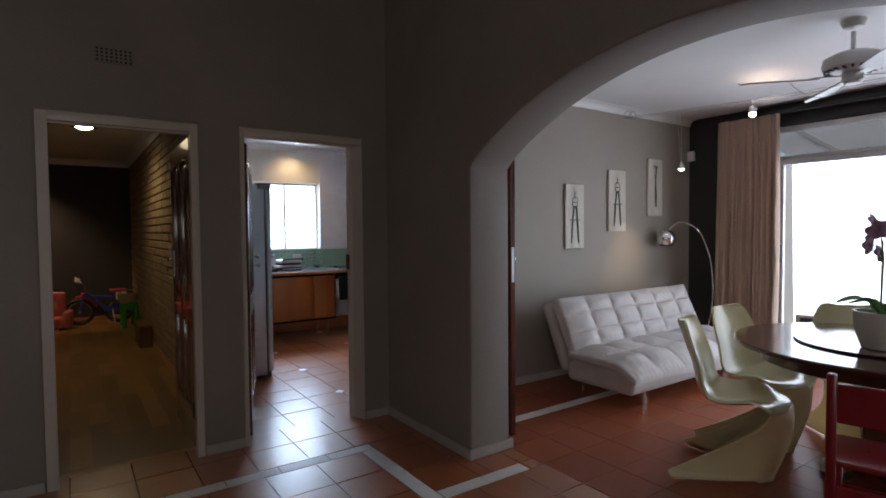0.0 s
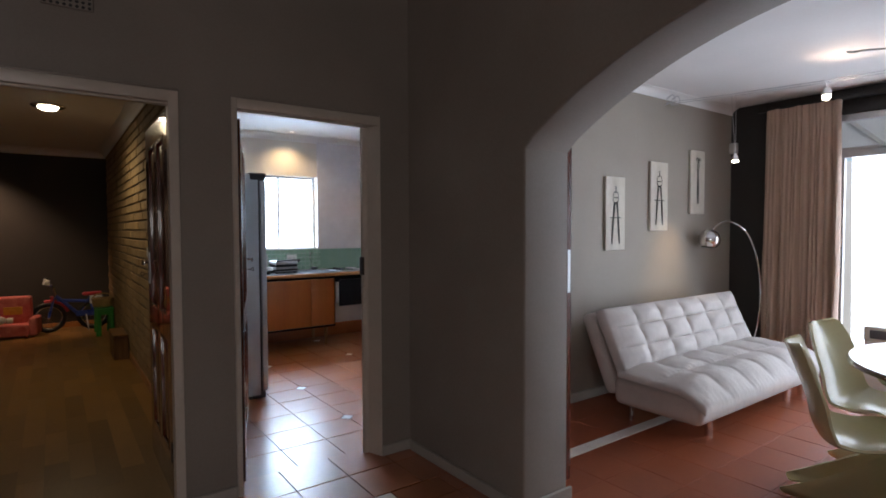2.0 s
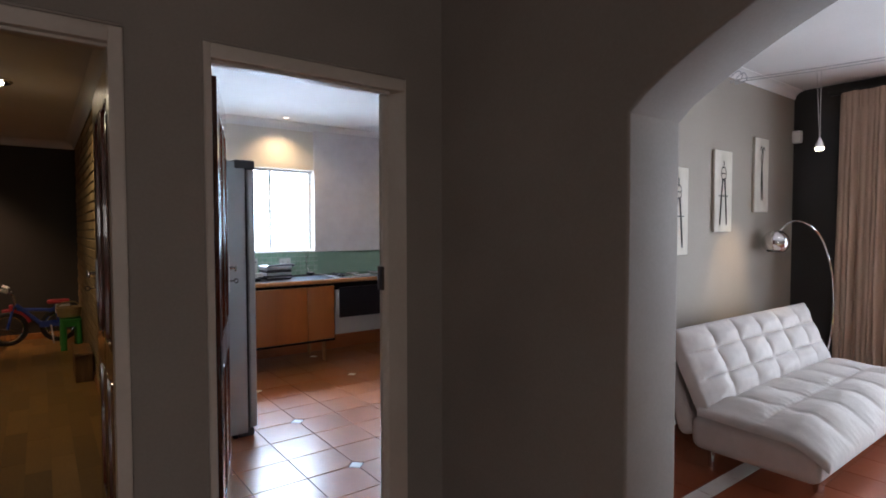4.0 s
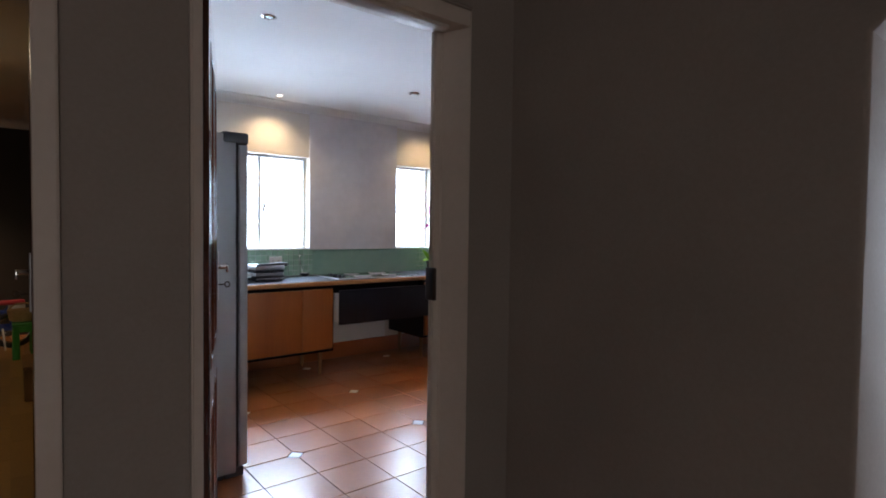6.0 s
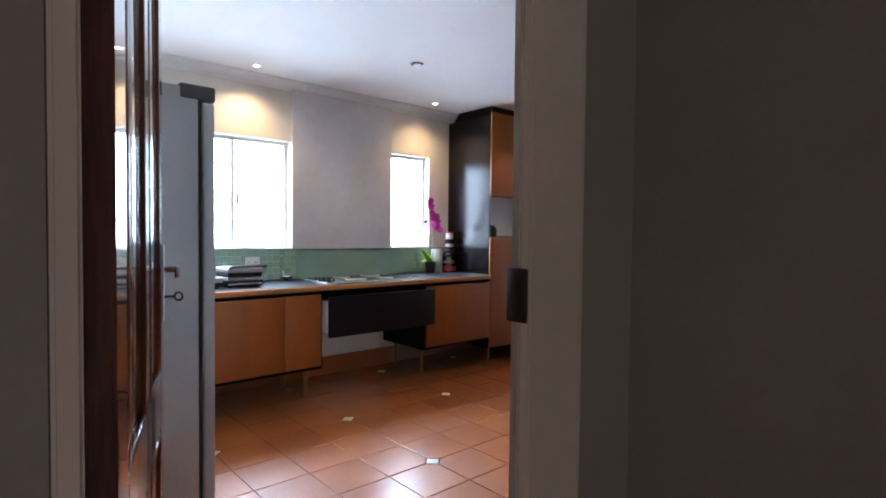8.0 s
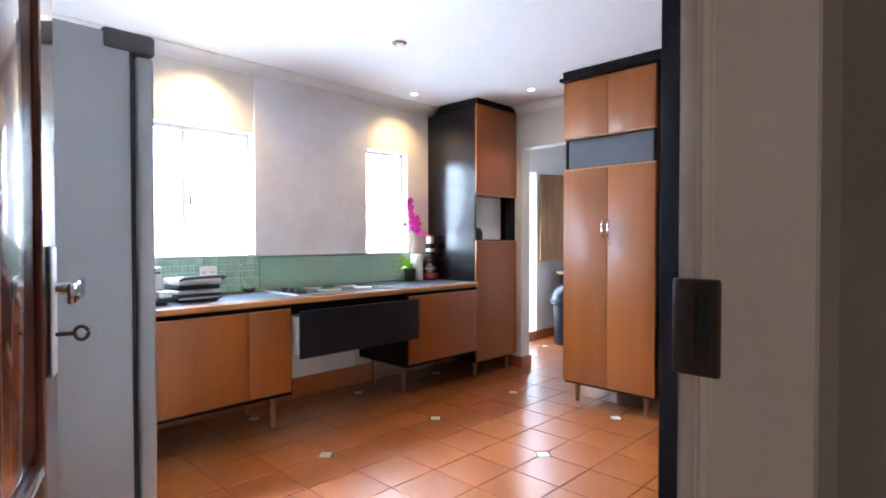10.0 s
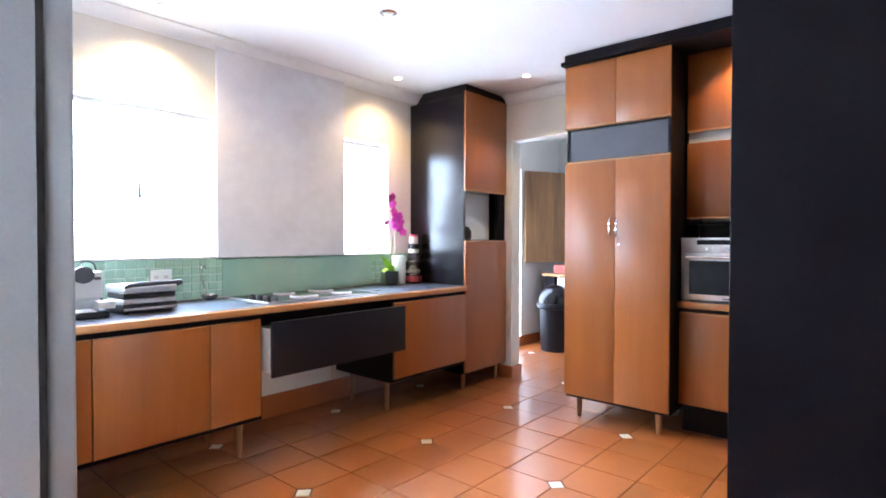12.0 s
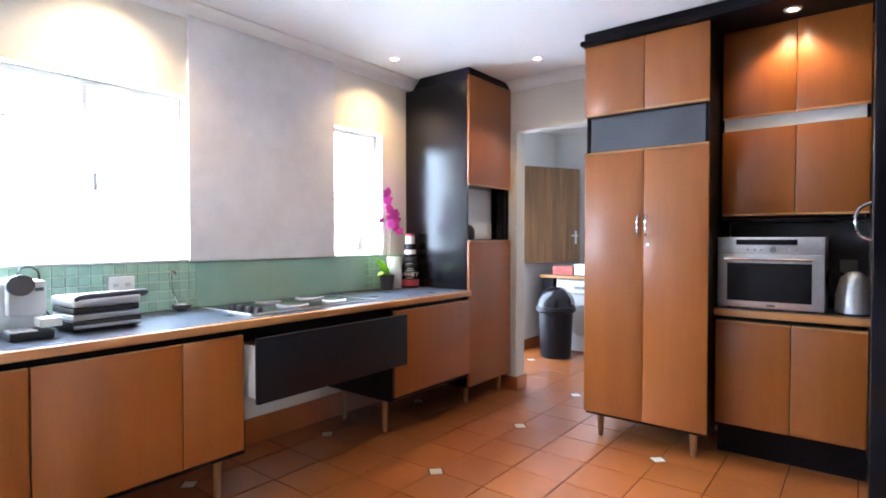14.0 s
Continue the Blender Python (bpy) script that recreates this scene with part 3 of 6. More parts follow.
f1 = door_frame("door_frame_1", D1, 0.014, 0.704, False, "taupe painted frame of the playroom door")
f2 = door_frame("door_frame_2", D2, 1.017, 1.765, True, "taupe painted frame of the kitchen door")
bm = bm_new()
bx(bm, 1.755, 1.7645, WY0 + 0.064, WY1 + 0.006, 1.097, 1.206, bevel=0.004, seg=2)
plate = part("strike_plate", bm, M_BROWNMETAL, f2, "dark bronze lock keep")
part("strike_slot", B(1.7535, 1.7555, WY0 + 0.073, WY0 + 0.087, 1.113, 1.19), M_RUBBER, plate)


def panel_door(name, w, h, m, material, label, handed=1, lock=True):
    """A panelled leaf that hangs from z on the line x=0 and reaches to x=w, 0.04 thick in y."""
    root = new(name)
    root.matrix_basis = m
    tagged(root, label, "door", kind="structure")
    st, t = 0.105, 0.04
    bm = bm_new()
    for a, b in ((0, st), (w - st, w)):
        bx(bm, a, b, -t / 2, t / 2, 0.008, h, bevel=0.003)
    for a, b in ((0.008, 0.22), (0.80, 0.93), (h - 0.12, h)):
        bx(bm, st, w - st, -t / 2, t / 2, a, b, bevel=0.003)
    bx(bm, w / 2 - 0.04, w / 2 + 0.04, -t / 2, t / 2, 0.22, h - 0.12, bevel=0.003)
    part("leaf_frame", bm, material, root, world=False)
    for xa, xb in ((st, w / 2 - 0.04), (w / 2 + 0.04, w - st)):
        for za, zb in ((0.22, 0.80), (0.93, h - 0.12)):
            bm = bm_new()
            bx(bm, xa - 0.004, xb + 0.004, -0.008, 0.008, za - 0.004, zb + 0.004)
            bx(bm, xa + 0.03, xb - 0.03, -0.016, 0.016, za + 0.03, zb - 0.03, bevel=0.012, seg=2)
            for sgn in (-1, 1):
                y = sgn * 0.014
                for q in ((xa, xa + 0.016, za, zb), (xb - 0.016, xb, za, zb), (xa + 0.016, xb - 0.016, za, za + 0.016), (xa + 0.016, xb - 0.016, zb - 0.016, zb)):
                    bx(bm, q[0], q[1], y - 0.008, y + 0.008, q[2], q[3], bevel=0.005, seg=2)
            part("panel", bm, material, root, world=False)
    if lock:
        for sgn in (-1, 1):
            bm = bm_new()
            bx(bm, w - 0.075, w - 0.035, sgn * t / 2 - 0.002, sgn * t / 2 + sgn * 0.006, 1.05, 1.24, bevel=0.002)
            pl = part("lock_plate", bm, M_STEEL, root, world=False)
            bm = bm_new()
            cyl(bm, (w - 0.055, sgn * 0.02, 1.178), (w - 0.055, sgn * 0.058, 1.178), 0.009)
            bx(bm, w - 0.165, w - 0.042, sgn * 0.058 - 0.004, sgn * 0.058 + 0.004, 1.164, 1.192, bevel=0.003, seg=2)
            part("lever_handle", bm, M_CHROME, pl, world=False)
            bm = bm_new()
            cyl(bm, (w - 0.055, sgn * 0.02, 1.11), (w - 0.055, sgn * 0.05, 1.11), 0.003)
            tube(bm, [(w - 0.055 + 0.002 * math.cos(q), sgn * 0.058 + 0.009 * math.cos(q), 1.11 + 0.010 * math.sin(q)) for q in [k * math.tau / 16 for k in range(17)]], 0.0028, 6)
            part("key", bm, M_BROWNMETAL, pl, world=False)
        part("latch_face", B(w - 0.0005, w + 0.0015, -0.011, 0.011, 1.03, 1.26), M_STEEL, root, world=False)
    for z in (0.25, h - 0.25):
        part("hinge", C((0.0, 0.024, z - 0.05), (0.0, 0.024, z + 0.05), 0.007), M_BROWNMETAL, root, world=False)
    return root


leaf_turn = math.degrees(math.atan2(4.64 - 3.885, 1.285 - 1.048))
panel_door("door_2", 0.79, 1.96, pose(1.05, 3.893, 0, 0, 0, leaf_turn), M_DOOR, "open dark-stained timber panel door of the kitchen")
panel_door("door_1", 0.76, 1.97, pose(0.738, 3.905, 0, 0, 0, 89.6), M_DOOR, "open dark-stained timber panel door of the playroom")
panel_door("door_3", 0.80, 2.0, pose(2.49, 3.665, 0, 0, 0, -90.3), M_DOOR, "open dark timber door behind the arch pier")

# ---- windows ----
def steel_window(name, x0, x1, z0, z1, lights, label):
    """A white steel casement window in the kitchen's window wall; lights: x of the mullions."""
    y = KY + 0.10
    root = thing(name, ((x0 + x1) / 2, y, z0), label, "window", kind="structure")
    bm = bm_new()
    for a in ((x0, x0 + 0.028, z0, z1), (x1 - 0.028, x1, z0, z1), (x0 + 0.028, x1 - 0.028, z0, z0 + 0.028), (x0 + 0.028, x1 - 0.028, z1 - 0.028, z1)):
        bx(bm, a[0], a[1], y - 0.02, y + 0.02, a[2], a[3], bevel=0.003)
    part("window_frame", bm, M_WHITE, root)
    for xm in lights:
        part("mullion", B(xm - 0.014, xm + 0.014, y - 0.019, y + 0.019, z0 + 0.0285, z1 - 0.0285, bevel=0.003), M_WHITE, root)
    for i in range(1, 4):
        z = z0 + (z1 - z0) * i / 4
        part("glazing_bar", B(x0 + 0.0285, x1 - 0.0285, y - 0.008, y + 0.008, z - 0.005, z + 0.005), M_WHITE, root)
    part("window_sill", B(x0, x1, KY - 0.012, y - 0.021, z0 + 0.001, z0 + 0.014, bevel=0.003), M_WHITE, root)
    xs = [x0] + lights + [x1]
    for a, b in zip(xs, xs[1:]):
        g = part("pane", B(a + 0.02, b - 0.02, y - 0.002, y + 0.002, z0 + 0.03, z1 - 0.03), M_GLASS, root)
        g.visible_shadow = False
        bm = bm_new()
        bx(bm, a + 0.025, a + 0.045, y - 0.045, y - 0.02, z0 + 0.36, z0 + 0.45, bevel=0.003)
        tube(bm, curve([(a + 0.035, y - 0.05, z0 + 0.43), (a + 0.06, y - 0.06, z0 + 0.41), (a + 0.13, y - 0.06, z0 + 0.445)], 10), 0.006)
        part("casement_handle", bm, M_STEEL, root)
    return root


steel_window("window_1", *W1[:2], *W1[2:], [2.02, 2.52], "white steel casement window, blown bright by daylight")
steel_window("window_2", *W2[:2], *W2[2:], [], "narrow white steel casement window, bright daylight")

# ---- kitchen units ----
def slab_panel(x0, x1, y0, y1, z0, z1):
    return B(x0, x1, y0, y1, z0, z1, bevel=0.003, seg=2)


def turned_leg(x, y, h, r=0.022):
    return lathe(bm_new(), [(r * 0.62, 0.0), (r * 0.7, 0.01), (r, h - 0.01), (r, h)], (x, y, 0), 14)


def boards(root, material, items):
    """Carcass boards, each a part: (name, x0, x1, y0, y1, z0, z1)."""
    for nm, *a in items:
        part(nm, B(*a, bevel=0.001), material, root)


CF = 6.762                         # front of the base units' doors
worktop = thing("worktop", (3.2, 7.1, 0.83), "dark slate worktop with an orange beech front edge", "worktop")
part("top", B(1.70, 4.766, 6.795, KY - 0.002, 0.838, 0.868, bevel=0.002), M_SLATE, worktop)
part("edge_strip", B(1.70, 4.766, 6.765, 6.794, 0.828, 0.866, bevel=0.006, seg=3), M_EDGE, worktop, "orange beech edge strip")


def base_unit(x0, x1, doors, legs, label):
    root = thing("base_cabinet", ((x0 + x1) / 2, 7.1, 0), label, "cabinet", group="base cabinets under the long worktop")
    boards(root, M_BLACKMATT, [("side_panel", x0, x0 + 0.018, CF + 0.024, KY - 0.02, 0.235, 0.827), ("side_panel", x1 - 0.018, x1, CF + 0.024, KY - 0.02, 0.235, 0.827),
                               ("bottom_panel", x0 + 0.0181, x1 - 0.0181, CF + 0.024, KY - 0.02, 0.235, 0.253), ("back_panel", x0 + 0.0181, x1 - 0.0181, KY - 0.035, KY - 0.021, 0.2531, 0.827),
                               ("front_rail", x0 + 0.0181, x1 - 0.0181, CF + 0.05, CF + 0.07, 0.74, 0.827)])
    for a, b, y in doors:
        d = part("door", B(a + 0.002, b - 0.002, y, y + 0.02, 0.262, 0.797, bevel=0.0035, seg=2), M_ORANGE, root)
        part("door_edge", B(a + 0.003, b - 0.003, y + 0.001, y + 0.019, 0.7972, 0.801, bevel=0.001), M_EDGE, d, "pale beech edging")
    for x, y in legs:
        part("leg", turned_leg(x, y, 0.234), M_LEG, root)
    return root


base_unit(1.62, 2.93, [(1.63, 2.098, CF + 0.004), (2.098, 2.628, CF), (2.628, 2.916, CF + 0.002)], [(1.75, 6.93), (2.87, 6.93), (1.75, 7.32), (2.87, 7.32)],
          "black base cabinet with three orange veneered doors on beech legs")
base_unit(3.925, 4.752, [(3.94, 4.745, CF + 0.002)], [(4.02, 6.93), (4.02, 7.32)], "black base cabinet with one orange door")
drawer = thing("pan_cabinet", (3.47, 6.9, 0.48), "black pan cabinet with a deep drawer hung under the hob", "cabinet")
part("drawer_front", B(2.945, 3.985, 6.70, 6.722, 0.475, 0.785, bevel=0.003, seg=2), M_DRAWER, drawer)
for x in (2.945, 3.905):
    part("drawer_side", B(x, x + 0.014, 6.7225, 7.30, 0.50, 0.745, bevel=0.001), M_WHITEPLASTIC, drawer, "white drawer side")
part("drawer_bottom", B(2.96, 3.904, 6.7225, 7.30, 0.50, 0.512), M_WHITEPLASTIC, drawer)
part("hanging_rail", B(2.931, 3.924, 6.86, 6.88, 0.746, 0.828), M_BLACKMATT, drawer)
struct("trim_wall_strip", B(2.95, 3.88, KY - 0.012, KY - 0.001, 0.161, 0.42), M_WHITE, "white painted wall strip under the hob", "wall panel")

tall = thing("tall_cabinet", (5.05, 7.1, 0), "tall black lacquered cabinet with orange doors and an open niche", "cabinet")
TX0, TX1, TF = 4.768, 5.362, 6.79
boards(tall, M_BLACK, [("side_panel", TX0, TX0 + 0.02, TF + 0.021, KY - 0.002, 0.135, 2.43), ("side_panel", TX1 - 0.02, TX1 - 0.001, TF + 0.021, KY - 0.002, 0.135, 2.43),
                       ("back_panel", TX0 + 0.0201, TX1 - 0.0201, KY - 0.014, KY - 0.003, 0.1551, 2.41)])
for z in (0.135, 1.225, 1.645, 2.41):
    part("shelf", B(TX0 + 0.0201, TX1 - 0.0201, TF + 0.021, KY - 0.0145, z, z + 0.02), M_BLACK, tall)
bm = bm_new()
vs = [(TX0, TF + 0.005), (TX1 - 0.002, TF + 0.005), (TX1 - 0.002, KY - 0.08), (TX0, KY - 0.08)]
lo = [bm.verts.new((x, y, 2.431)) for x, y in vs]
hi = [bm.verts.new((x + (0.03 if x < 5 else 0), y + (0.02 if y < 7 else -0.05), 2.524)) for x, y in vs]
bm.faces.new(lo[::-1])
bm.faces.new(hi)
for i in range(4):
    bm.faces.new((lo[i], lo[(i + 1) % 4], hi[(i + 1) % 4], hi[i]))
part("cornice_block", bm, M_BLACKMATT, tall)
for z0, z1 in ((0.145, 1.226), (1.66, 2.462)):
    d = part("door", B(TX0 + 0.002, TX1 - 0.006, TF, TF + 0.02, z0, z1, bevel=0.003, seg=2), M_ORANGE, tall)
    ze = z1 if z0 < 1 else z0 - 0.012
    part("door_edge", B(TX0 + 0.003, TX1 - 0.007, TF - 0.004, TF + 0.018, ze + 0.0005, ze + 0.0115, bevel=0.001), M_EDGE, d, "pale beech edging")
part("niche_lining", B(TX0 + 0.021, TX1 - 0.066, TF + 0.15, TF + 0.156, 1.246, 1.644), M_WHITE, tall, "pale back of the niche")
part("niche_post", B(TX1 - 0.065, TX1 - 0.021, TF + 0.03, TF + 0.05, 1.246, 1.644), M_BLACKMATT, tall)
for x, y in ((5.30, 6.87), (4.83, 6.87)):
    part("leg", turned_leg(x, y, 0.134), M_LEG, tall)
kb = thing("black_kettle", (4.87, 6.87, 1.246), "small black kettle in the cabinet niche", "kettle")
part("kettle_body", lathe(bm_new(), [(0.04, 0), (0.05, 0.01), (0.048, 0.07), (0.03, 0.10), (0.015, 0.11)], (4.87, 6.87, 1.246)), M_RUBBER, kb)
part("kettle_handle", tube(bm_new(), curve([(4.85, 6.87, 1.345), (4.82, 6.86, 1.36), (4.805, 6.86, 1.31), (4.83, 6.87, 1.27)], 12), 0.009), M_RUBBER, kb)

# pantry with two tall doors
PF, PY0, PY1 = 4.75, 5.168, 5.885
pantry = thing("pantry_cabinet", (5.05, 5.52, 0), "large orange veneered larder cabinet with chrome bow handles", "cabinet")
boards(pantry, M_BLACKMATT, [("side_panel", PF + 0.022, KX1 - 0.002, PY0 + 0.004, PY0 + 0.024, 0.14, 2.45), ("side_panel", PF + 0.022, KX1 - 0.002, PY1 - 0.024, PY1 - 0.004, 0.14, 2.45),
                             ("back_panel", KX1 - 0.014, KX1 - 0.003, PY0 + 0.0241, PY1 - 0.0241, 0.1601, 2.43)])
for z in (0.14, 1.77, 2.0, 2.43):
    part("shelf", B(PF + 0.022, KX1 - 0.0145, PY0 + 0.0241, PY1 - 0.0241, z, z + 0.02), M_BLACKMATT, pantry)
part("infill_panel", B(PF + 0.03, PF + 0.045, PY0 + 0.026, PY1 - 0.026, 1.791, 1.999), M_GREYBOARD, pantry, "slate grey recessed panel")
for a, b in ((PY0, 5.5195), (5.5205, PY1)):
    d = part("door", B(PF, PF + 0.02, a, b, 0.16, 1.772, bevel=0.003, seg=2), M_ORANGE, pantry)
    part("door_edge", B(PF - 0.003, PF + 0.02, a + 0.001, b - 0.001, 1.7725, 1.784, bevel=0.001), M_EDGE, d, "pale beech edging")
    y = 5.545 if a > 5.4 else 5.497
    bm = tube(bm_new(), curve([(PF - 0.001, y, 1.395), (PF - 0.03, y, 1.375), (PF - 0.036, y, 1.325), (PF - 0.03, y, 1.275), (PF - 0.001, y, 1.255)], 20), 0.007, 10)
    part("handle", bm, M_CHROME, d, "chrome bow handle")
    d2 = part("upper_door", B(PF, PF + 0.02, a, b, 2.022, 2.445, bevel=0.003, seg=2), M_ORANGE, pantry)
    part("door_edge", B(PF - 0.003, PF + 0.02, a + 0.001, b - 0.001, 2.010, 2.0215, bevel=0.001), M_EDGE, d2, "pale beech edging")
part("lock", C((PF - 0.006, 5.491, 1.216), (PF, 5.491, 1.216), 0.009), M_CHROME, pantry)
for x, y in ((PF + 0.07, 5.80), (PF + 0.07, 5.25), (5.30, 5.80), (5.30, 5.25)):
    part("leg", turned_leg(x, y, 0.139), M_LEG, pantry)
soffit = thing("soffit", (5.0, 5.2, 2.455), "black cornice board above the larder and wall cabinets", "soffit")
part("board", B(4.715, KX1 - 0.002, 4.30, 5.905, 2.452, 2.478, bevel=0.002), M_BLACKMATT, soffit)
part("fascia", B(4.735, 4.76, 4.30, 5.885, 2.4785, 2.527, bevel=0.002), M_BLACKMATT, soffit)
part("fascia_return", B(4.761, KX1 - 0.002, 5.862, 5.885, 2.4785, 2.527, bevel=0.002), M_BLACKMATT, soffit)

# recess between larder and black cupboard
UF = 5.03
ups = thing("wall_cabinet", (5.2, 4.8, 1.38), "wall cabinet with four orange doors in two rows", "cabinet")
boards(ups, M_BLACKMATT, [("side_panel", UF + 0.022, KX1 - 0.002, 4.47, 4.488, 1.36, 2.45), ("side_panel", UF + 0.022, KX1 - 0.002, 5.146, 5.164, 1.36, 2.45)])
for z in (1.345, 1.90, 2.43):
    part("shelf", B(UF + 0.022, KX1 - 0.002, 4.4881, 5.1459, z, z + 0.018), M_BLACKMATT, ups)
part("gap_strip", B(UF + 0.012, UF + 0.02, 4.488, 5.146, 1.876, 1.955), M_APPLIANCE, ups, "pale grey strip between the door rows")
for a, b in ((4.47, 4.79), (4.793, 5.153)):
    for z0, z1 in ((1.392, 1.872), (1.955, 2.448)):
        d = part("door", B(UF, UF + 0.019, a, b, z0, z1, bevel=0.003, seg=2), M_ORANGE, ups)
        part("door_edge", B(UF - 0.003, UF + 0.018, a + 0.001, b - 0.001, z0 - 0.0115, z0 - 0.0005, bevel=0.001), M_EDGE, d, "pale beech edging")
LF = 4.915
lows = thing("base_cabinet", (5.1, 4.8, 0), "black base cabinet with two orange doors under the oven", "cabinet", group="base cabinets by the larder")
part("body", B(LF + 0.022, KX1 - 0.002, 4.47, 5.164, 0.20, 0.79), M_BLACKMATT, lows)
for a, b in ((4.47, 4.793), (4.797, 5.16)):
    d = part("door", B(LF, LF + 0.019, a, b, 0.195, 0.775, bevel=0.003, seg=2), M_ORANGE, lows)
    part("door_edge", B(LF - 0.002, LF + 0.018, a + 0.001, b - 0.001, 0.7755, 0.786, bevel=0.001), M_EDGE, d, "pale beech edging")
part("plinth", B(LF + 0.10, LF + 0.12, 4.47, 5.164, 0.001, 0.199), M_BLACKMATT, lows)
wt2 = thing("worktop", (5.1, 4.8, 0.80), "short dark worktop with a beech edge", "worktop")
part("top", B(LF + 0.01, KX1 - 0.002, 4.452, 5.167, 0.812, 0.853, bevel=0.002), M_SLATE, wt2)
part("edge_strip", B(LF - 0.02, LF + 0.009, 4.452, 5.167, 0.812, 0.853, bevel=0.005, seg=2), M_EDGE, wt2, "pale beech edge strip")
struct("trim_splashback_recess", B(KX1 - 0.012, KX1 - 0.001, 4.47, 5.164, 0.854, 1.344), M_GREYBOARD, "grey splashback behind the oven", "splashback")

# black cupboard by the door
cup = thing("black_cupboard", (3.9, 4.2, 0), "tall black lacquered cupboard with a chrome bow handle", "cupboard")
part("side_panel", B(3.172, 3.192, WY1 + 0.003, 4.477, 0.001, 2.40, bevel=0.002), M_BLACKMATT, cup)
part("body", B(3.1925, 5.30, WY1 + 0.003, 4.445, 0.08, 2.40), M_BLACKMATT, cup)
for a, b in ((3.194, 3.83), (3.834, 4.465)):
    d = part("door", B(a, b, 4.4455, 4.468, 0.10, 2.38, bevel=0.003), M_BLACK, cup)
    if a > 3.5:
        x = b - 0.03
        bm = tube(bm_new(), curve([(x, 4.467, 1.405), (x, 4.51, 1.38), (x, 4.522, 1.325), (x, 4.51, 1.27), (x, 4.467, 1.245)], 20), 0.007, 10)
        part("handle", bm, M_CHROME, d, "chrome bow handle")
part("plinth", B(3.22, 5.28, WY1 + 0.01, 4.40, 0.001, 0.0795), M_BLACKMATT, cup)
part("top_board", B(3.15, 4.714, WY1 + 0.003, 4.50, 2.401, 2.527, bevel=0.002), M_BLACKMATT, cup)

# wall phone beside the door
phone = thing("wall_phone", (2.02, WY1, 1.5), "white wall telephone handset with a coiled cord", "telephone")
part("base", B(1.96, 2.06, WY1 + 0.001, WY1 + 0.014, 1.44, 1.66, bevel=0.006, seg=3), M_WHITEPLASTIC, phone)
bm = tube(bm_new(), curve([(1.985, 3.890, 1.68), (1.965, 3.904, 1.65), (1.955, 3.911, 1.57), (1.965, 3.904, 1.49), (1.985, 3.890, 1.45)], 24), [0.018] * 5 + [0.014] * 15 + [0.018] * 5, 12)
part("handset", bm, M_WHITEPLASTIC, phone)
pts = []
path = curve([(1.985, 3.890, 1.445), (1.965, 3.90, 1.39), (1.958, 3.91, 1.345), (1.968, 3.91, 1.318), (1.995, 3.905, 1.325), (2.02, 3.895, 1.39), (2.02, 3.885, 1.445)], 150)
for i, p in enumerate(path):
    a = i * 1.25
    pts.append(p + Vector((0.0045 * math.cos(a), 0.0045 * math.sin(a), 0.003 * math.sin(a))))
part("coiled_cord", tube(bm_new(), pts, 0.0025, 5), M_WHITEPLASTIC, phone)

# fridge
FX0, FX1, FY0, FY1, FZ = 1.04, 1.655, 5.30, 5.93, 1.815
fr = thing("fridge", (1.35, 5.6, 0), "tall silver grey fridge with dark top cap", "fridge")
part("body", B(FX0, FX1 - 0.062, FY0, FY1, 0.03, FZ, bevel=0.006, seg=2), M_FRIDGE, fr)
part("seal", B(FX1 - 0.061, FX1 - 0.049, FY0 + 0.008, FY1 - 0.008, 0.06, FZ - 0.03), M_RUBBER, fr, "black door seal")
part("door", B(FX1 - 0.048, FX1, FY0, FY1, 0.06, FZ - 0.05, bevel=0.012, seg=3), M_FRIDGE, fr)
part("top_cap", B(FX1 - 0.13, FX1 + 0.003, FY0 - 0.004, FY1 + 0.004, FZ - 0.048, FZ + 0.012, bevel=0.012, seg=3), M_FRIDGECAP, fr, "dark grey plastic hinge cap")
part("kick_plate", B(FX1 - 0.12, FX1 - 0.02, FY0 + 0.01, FY1 - 0.01, 0.004, 0.055, bevel=0.004), M_FRIDGECAP, fr)
for x, y in ((1.08, 5.34), (1.08, 5.89), (1.52, 5.34), (1.52, 5.89)):
    part("foot", C((x, y, 0.0), (x, y, 0.031), 0.018), M_RUBBER, fr)

# hob
hob = thing("hob", (3.45, 7.0, 0.869), "electric hob with solid plates set in the worktop", "hob")
part("tray", B(3.02, 3.86, 6.86, 7.36, 0.8685, 0.876, bevel=0.003), M_GLASSBLACK, hob)
part("rim", B(3.012, 3.868, 6.852, 6.859, 0.8685, 0.879, bevel=0.001), M_STEEL, hob)
part("rim", B(3.012, 3.019, 6.8595, 7.368, 0.8685, 0.879, bevel=0.001), M_STEEL, hob)
for x, y, r in ((3.36, 7.0, 0.09), (3.36, 7.23, 0.072), (3.66, 7.0, 0.072), (3.66, 7.23, 0.09)):
    bm = lathe(bm_new(), [(r, 0), (r, 0.008), (r - 0.01, 0.011), (r * 0.35, 0.011), (r * 0.32, 0.009)], (x, y, 0.8762), 28)
    p = part("hot_plate", bm, M_STEEL, hob)
    part("plate_face", lathe(bm_new(), [(r * 0.84, 0), (r * 0.82, 0.0015)], (x, y, 0.8874), 28), M_CHROME, p)
for i in range(4):
    part("knob", lathe(bm_new(), [(0.021, 0), (0.02, 0.012), (0.016, 0.02), (0.004, 0.021)], (3.11, 6.94 + 0.085 * i, 0.8762), 16), M_RUBBER, hob)

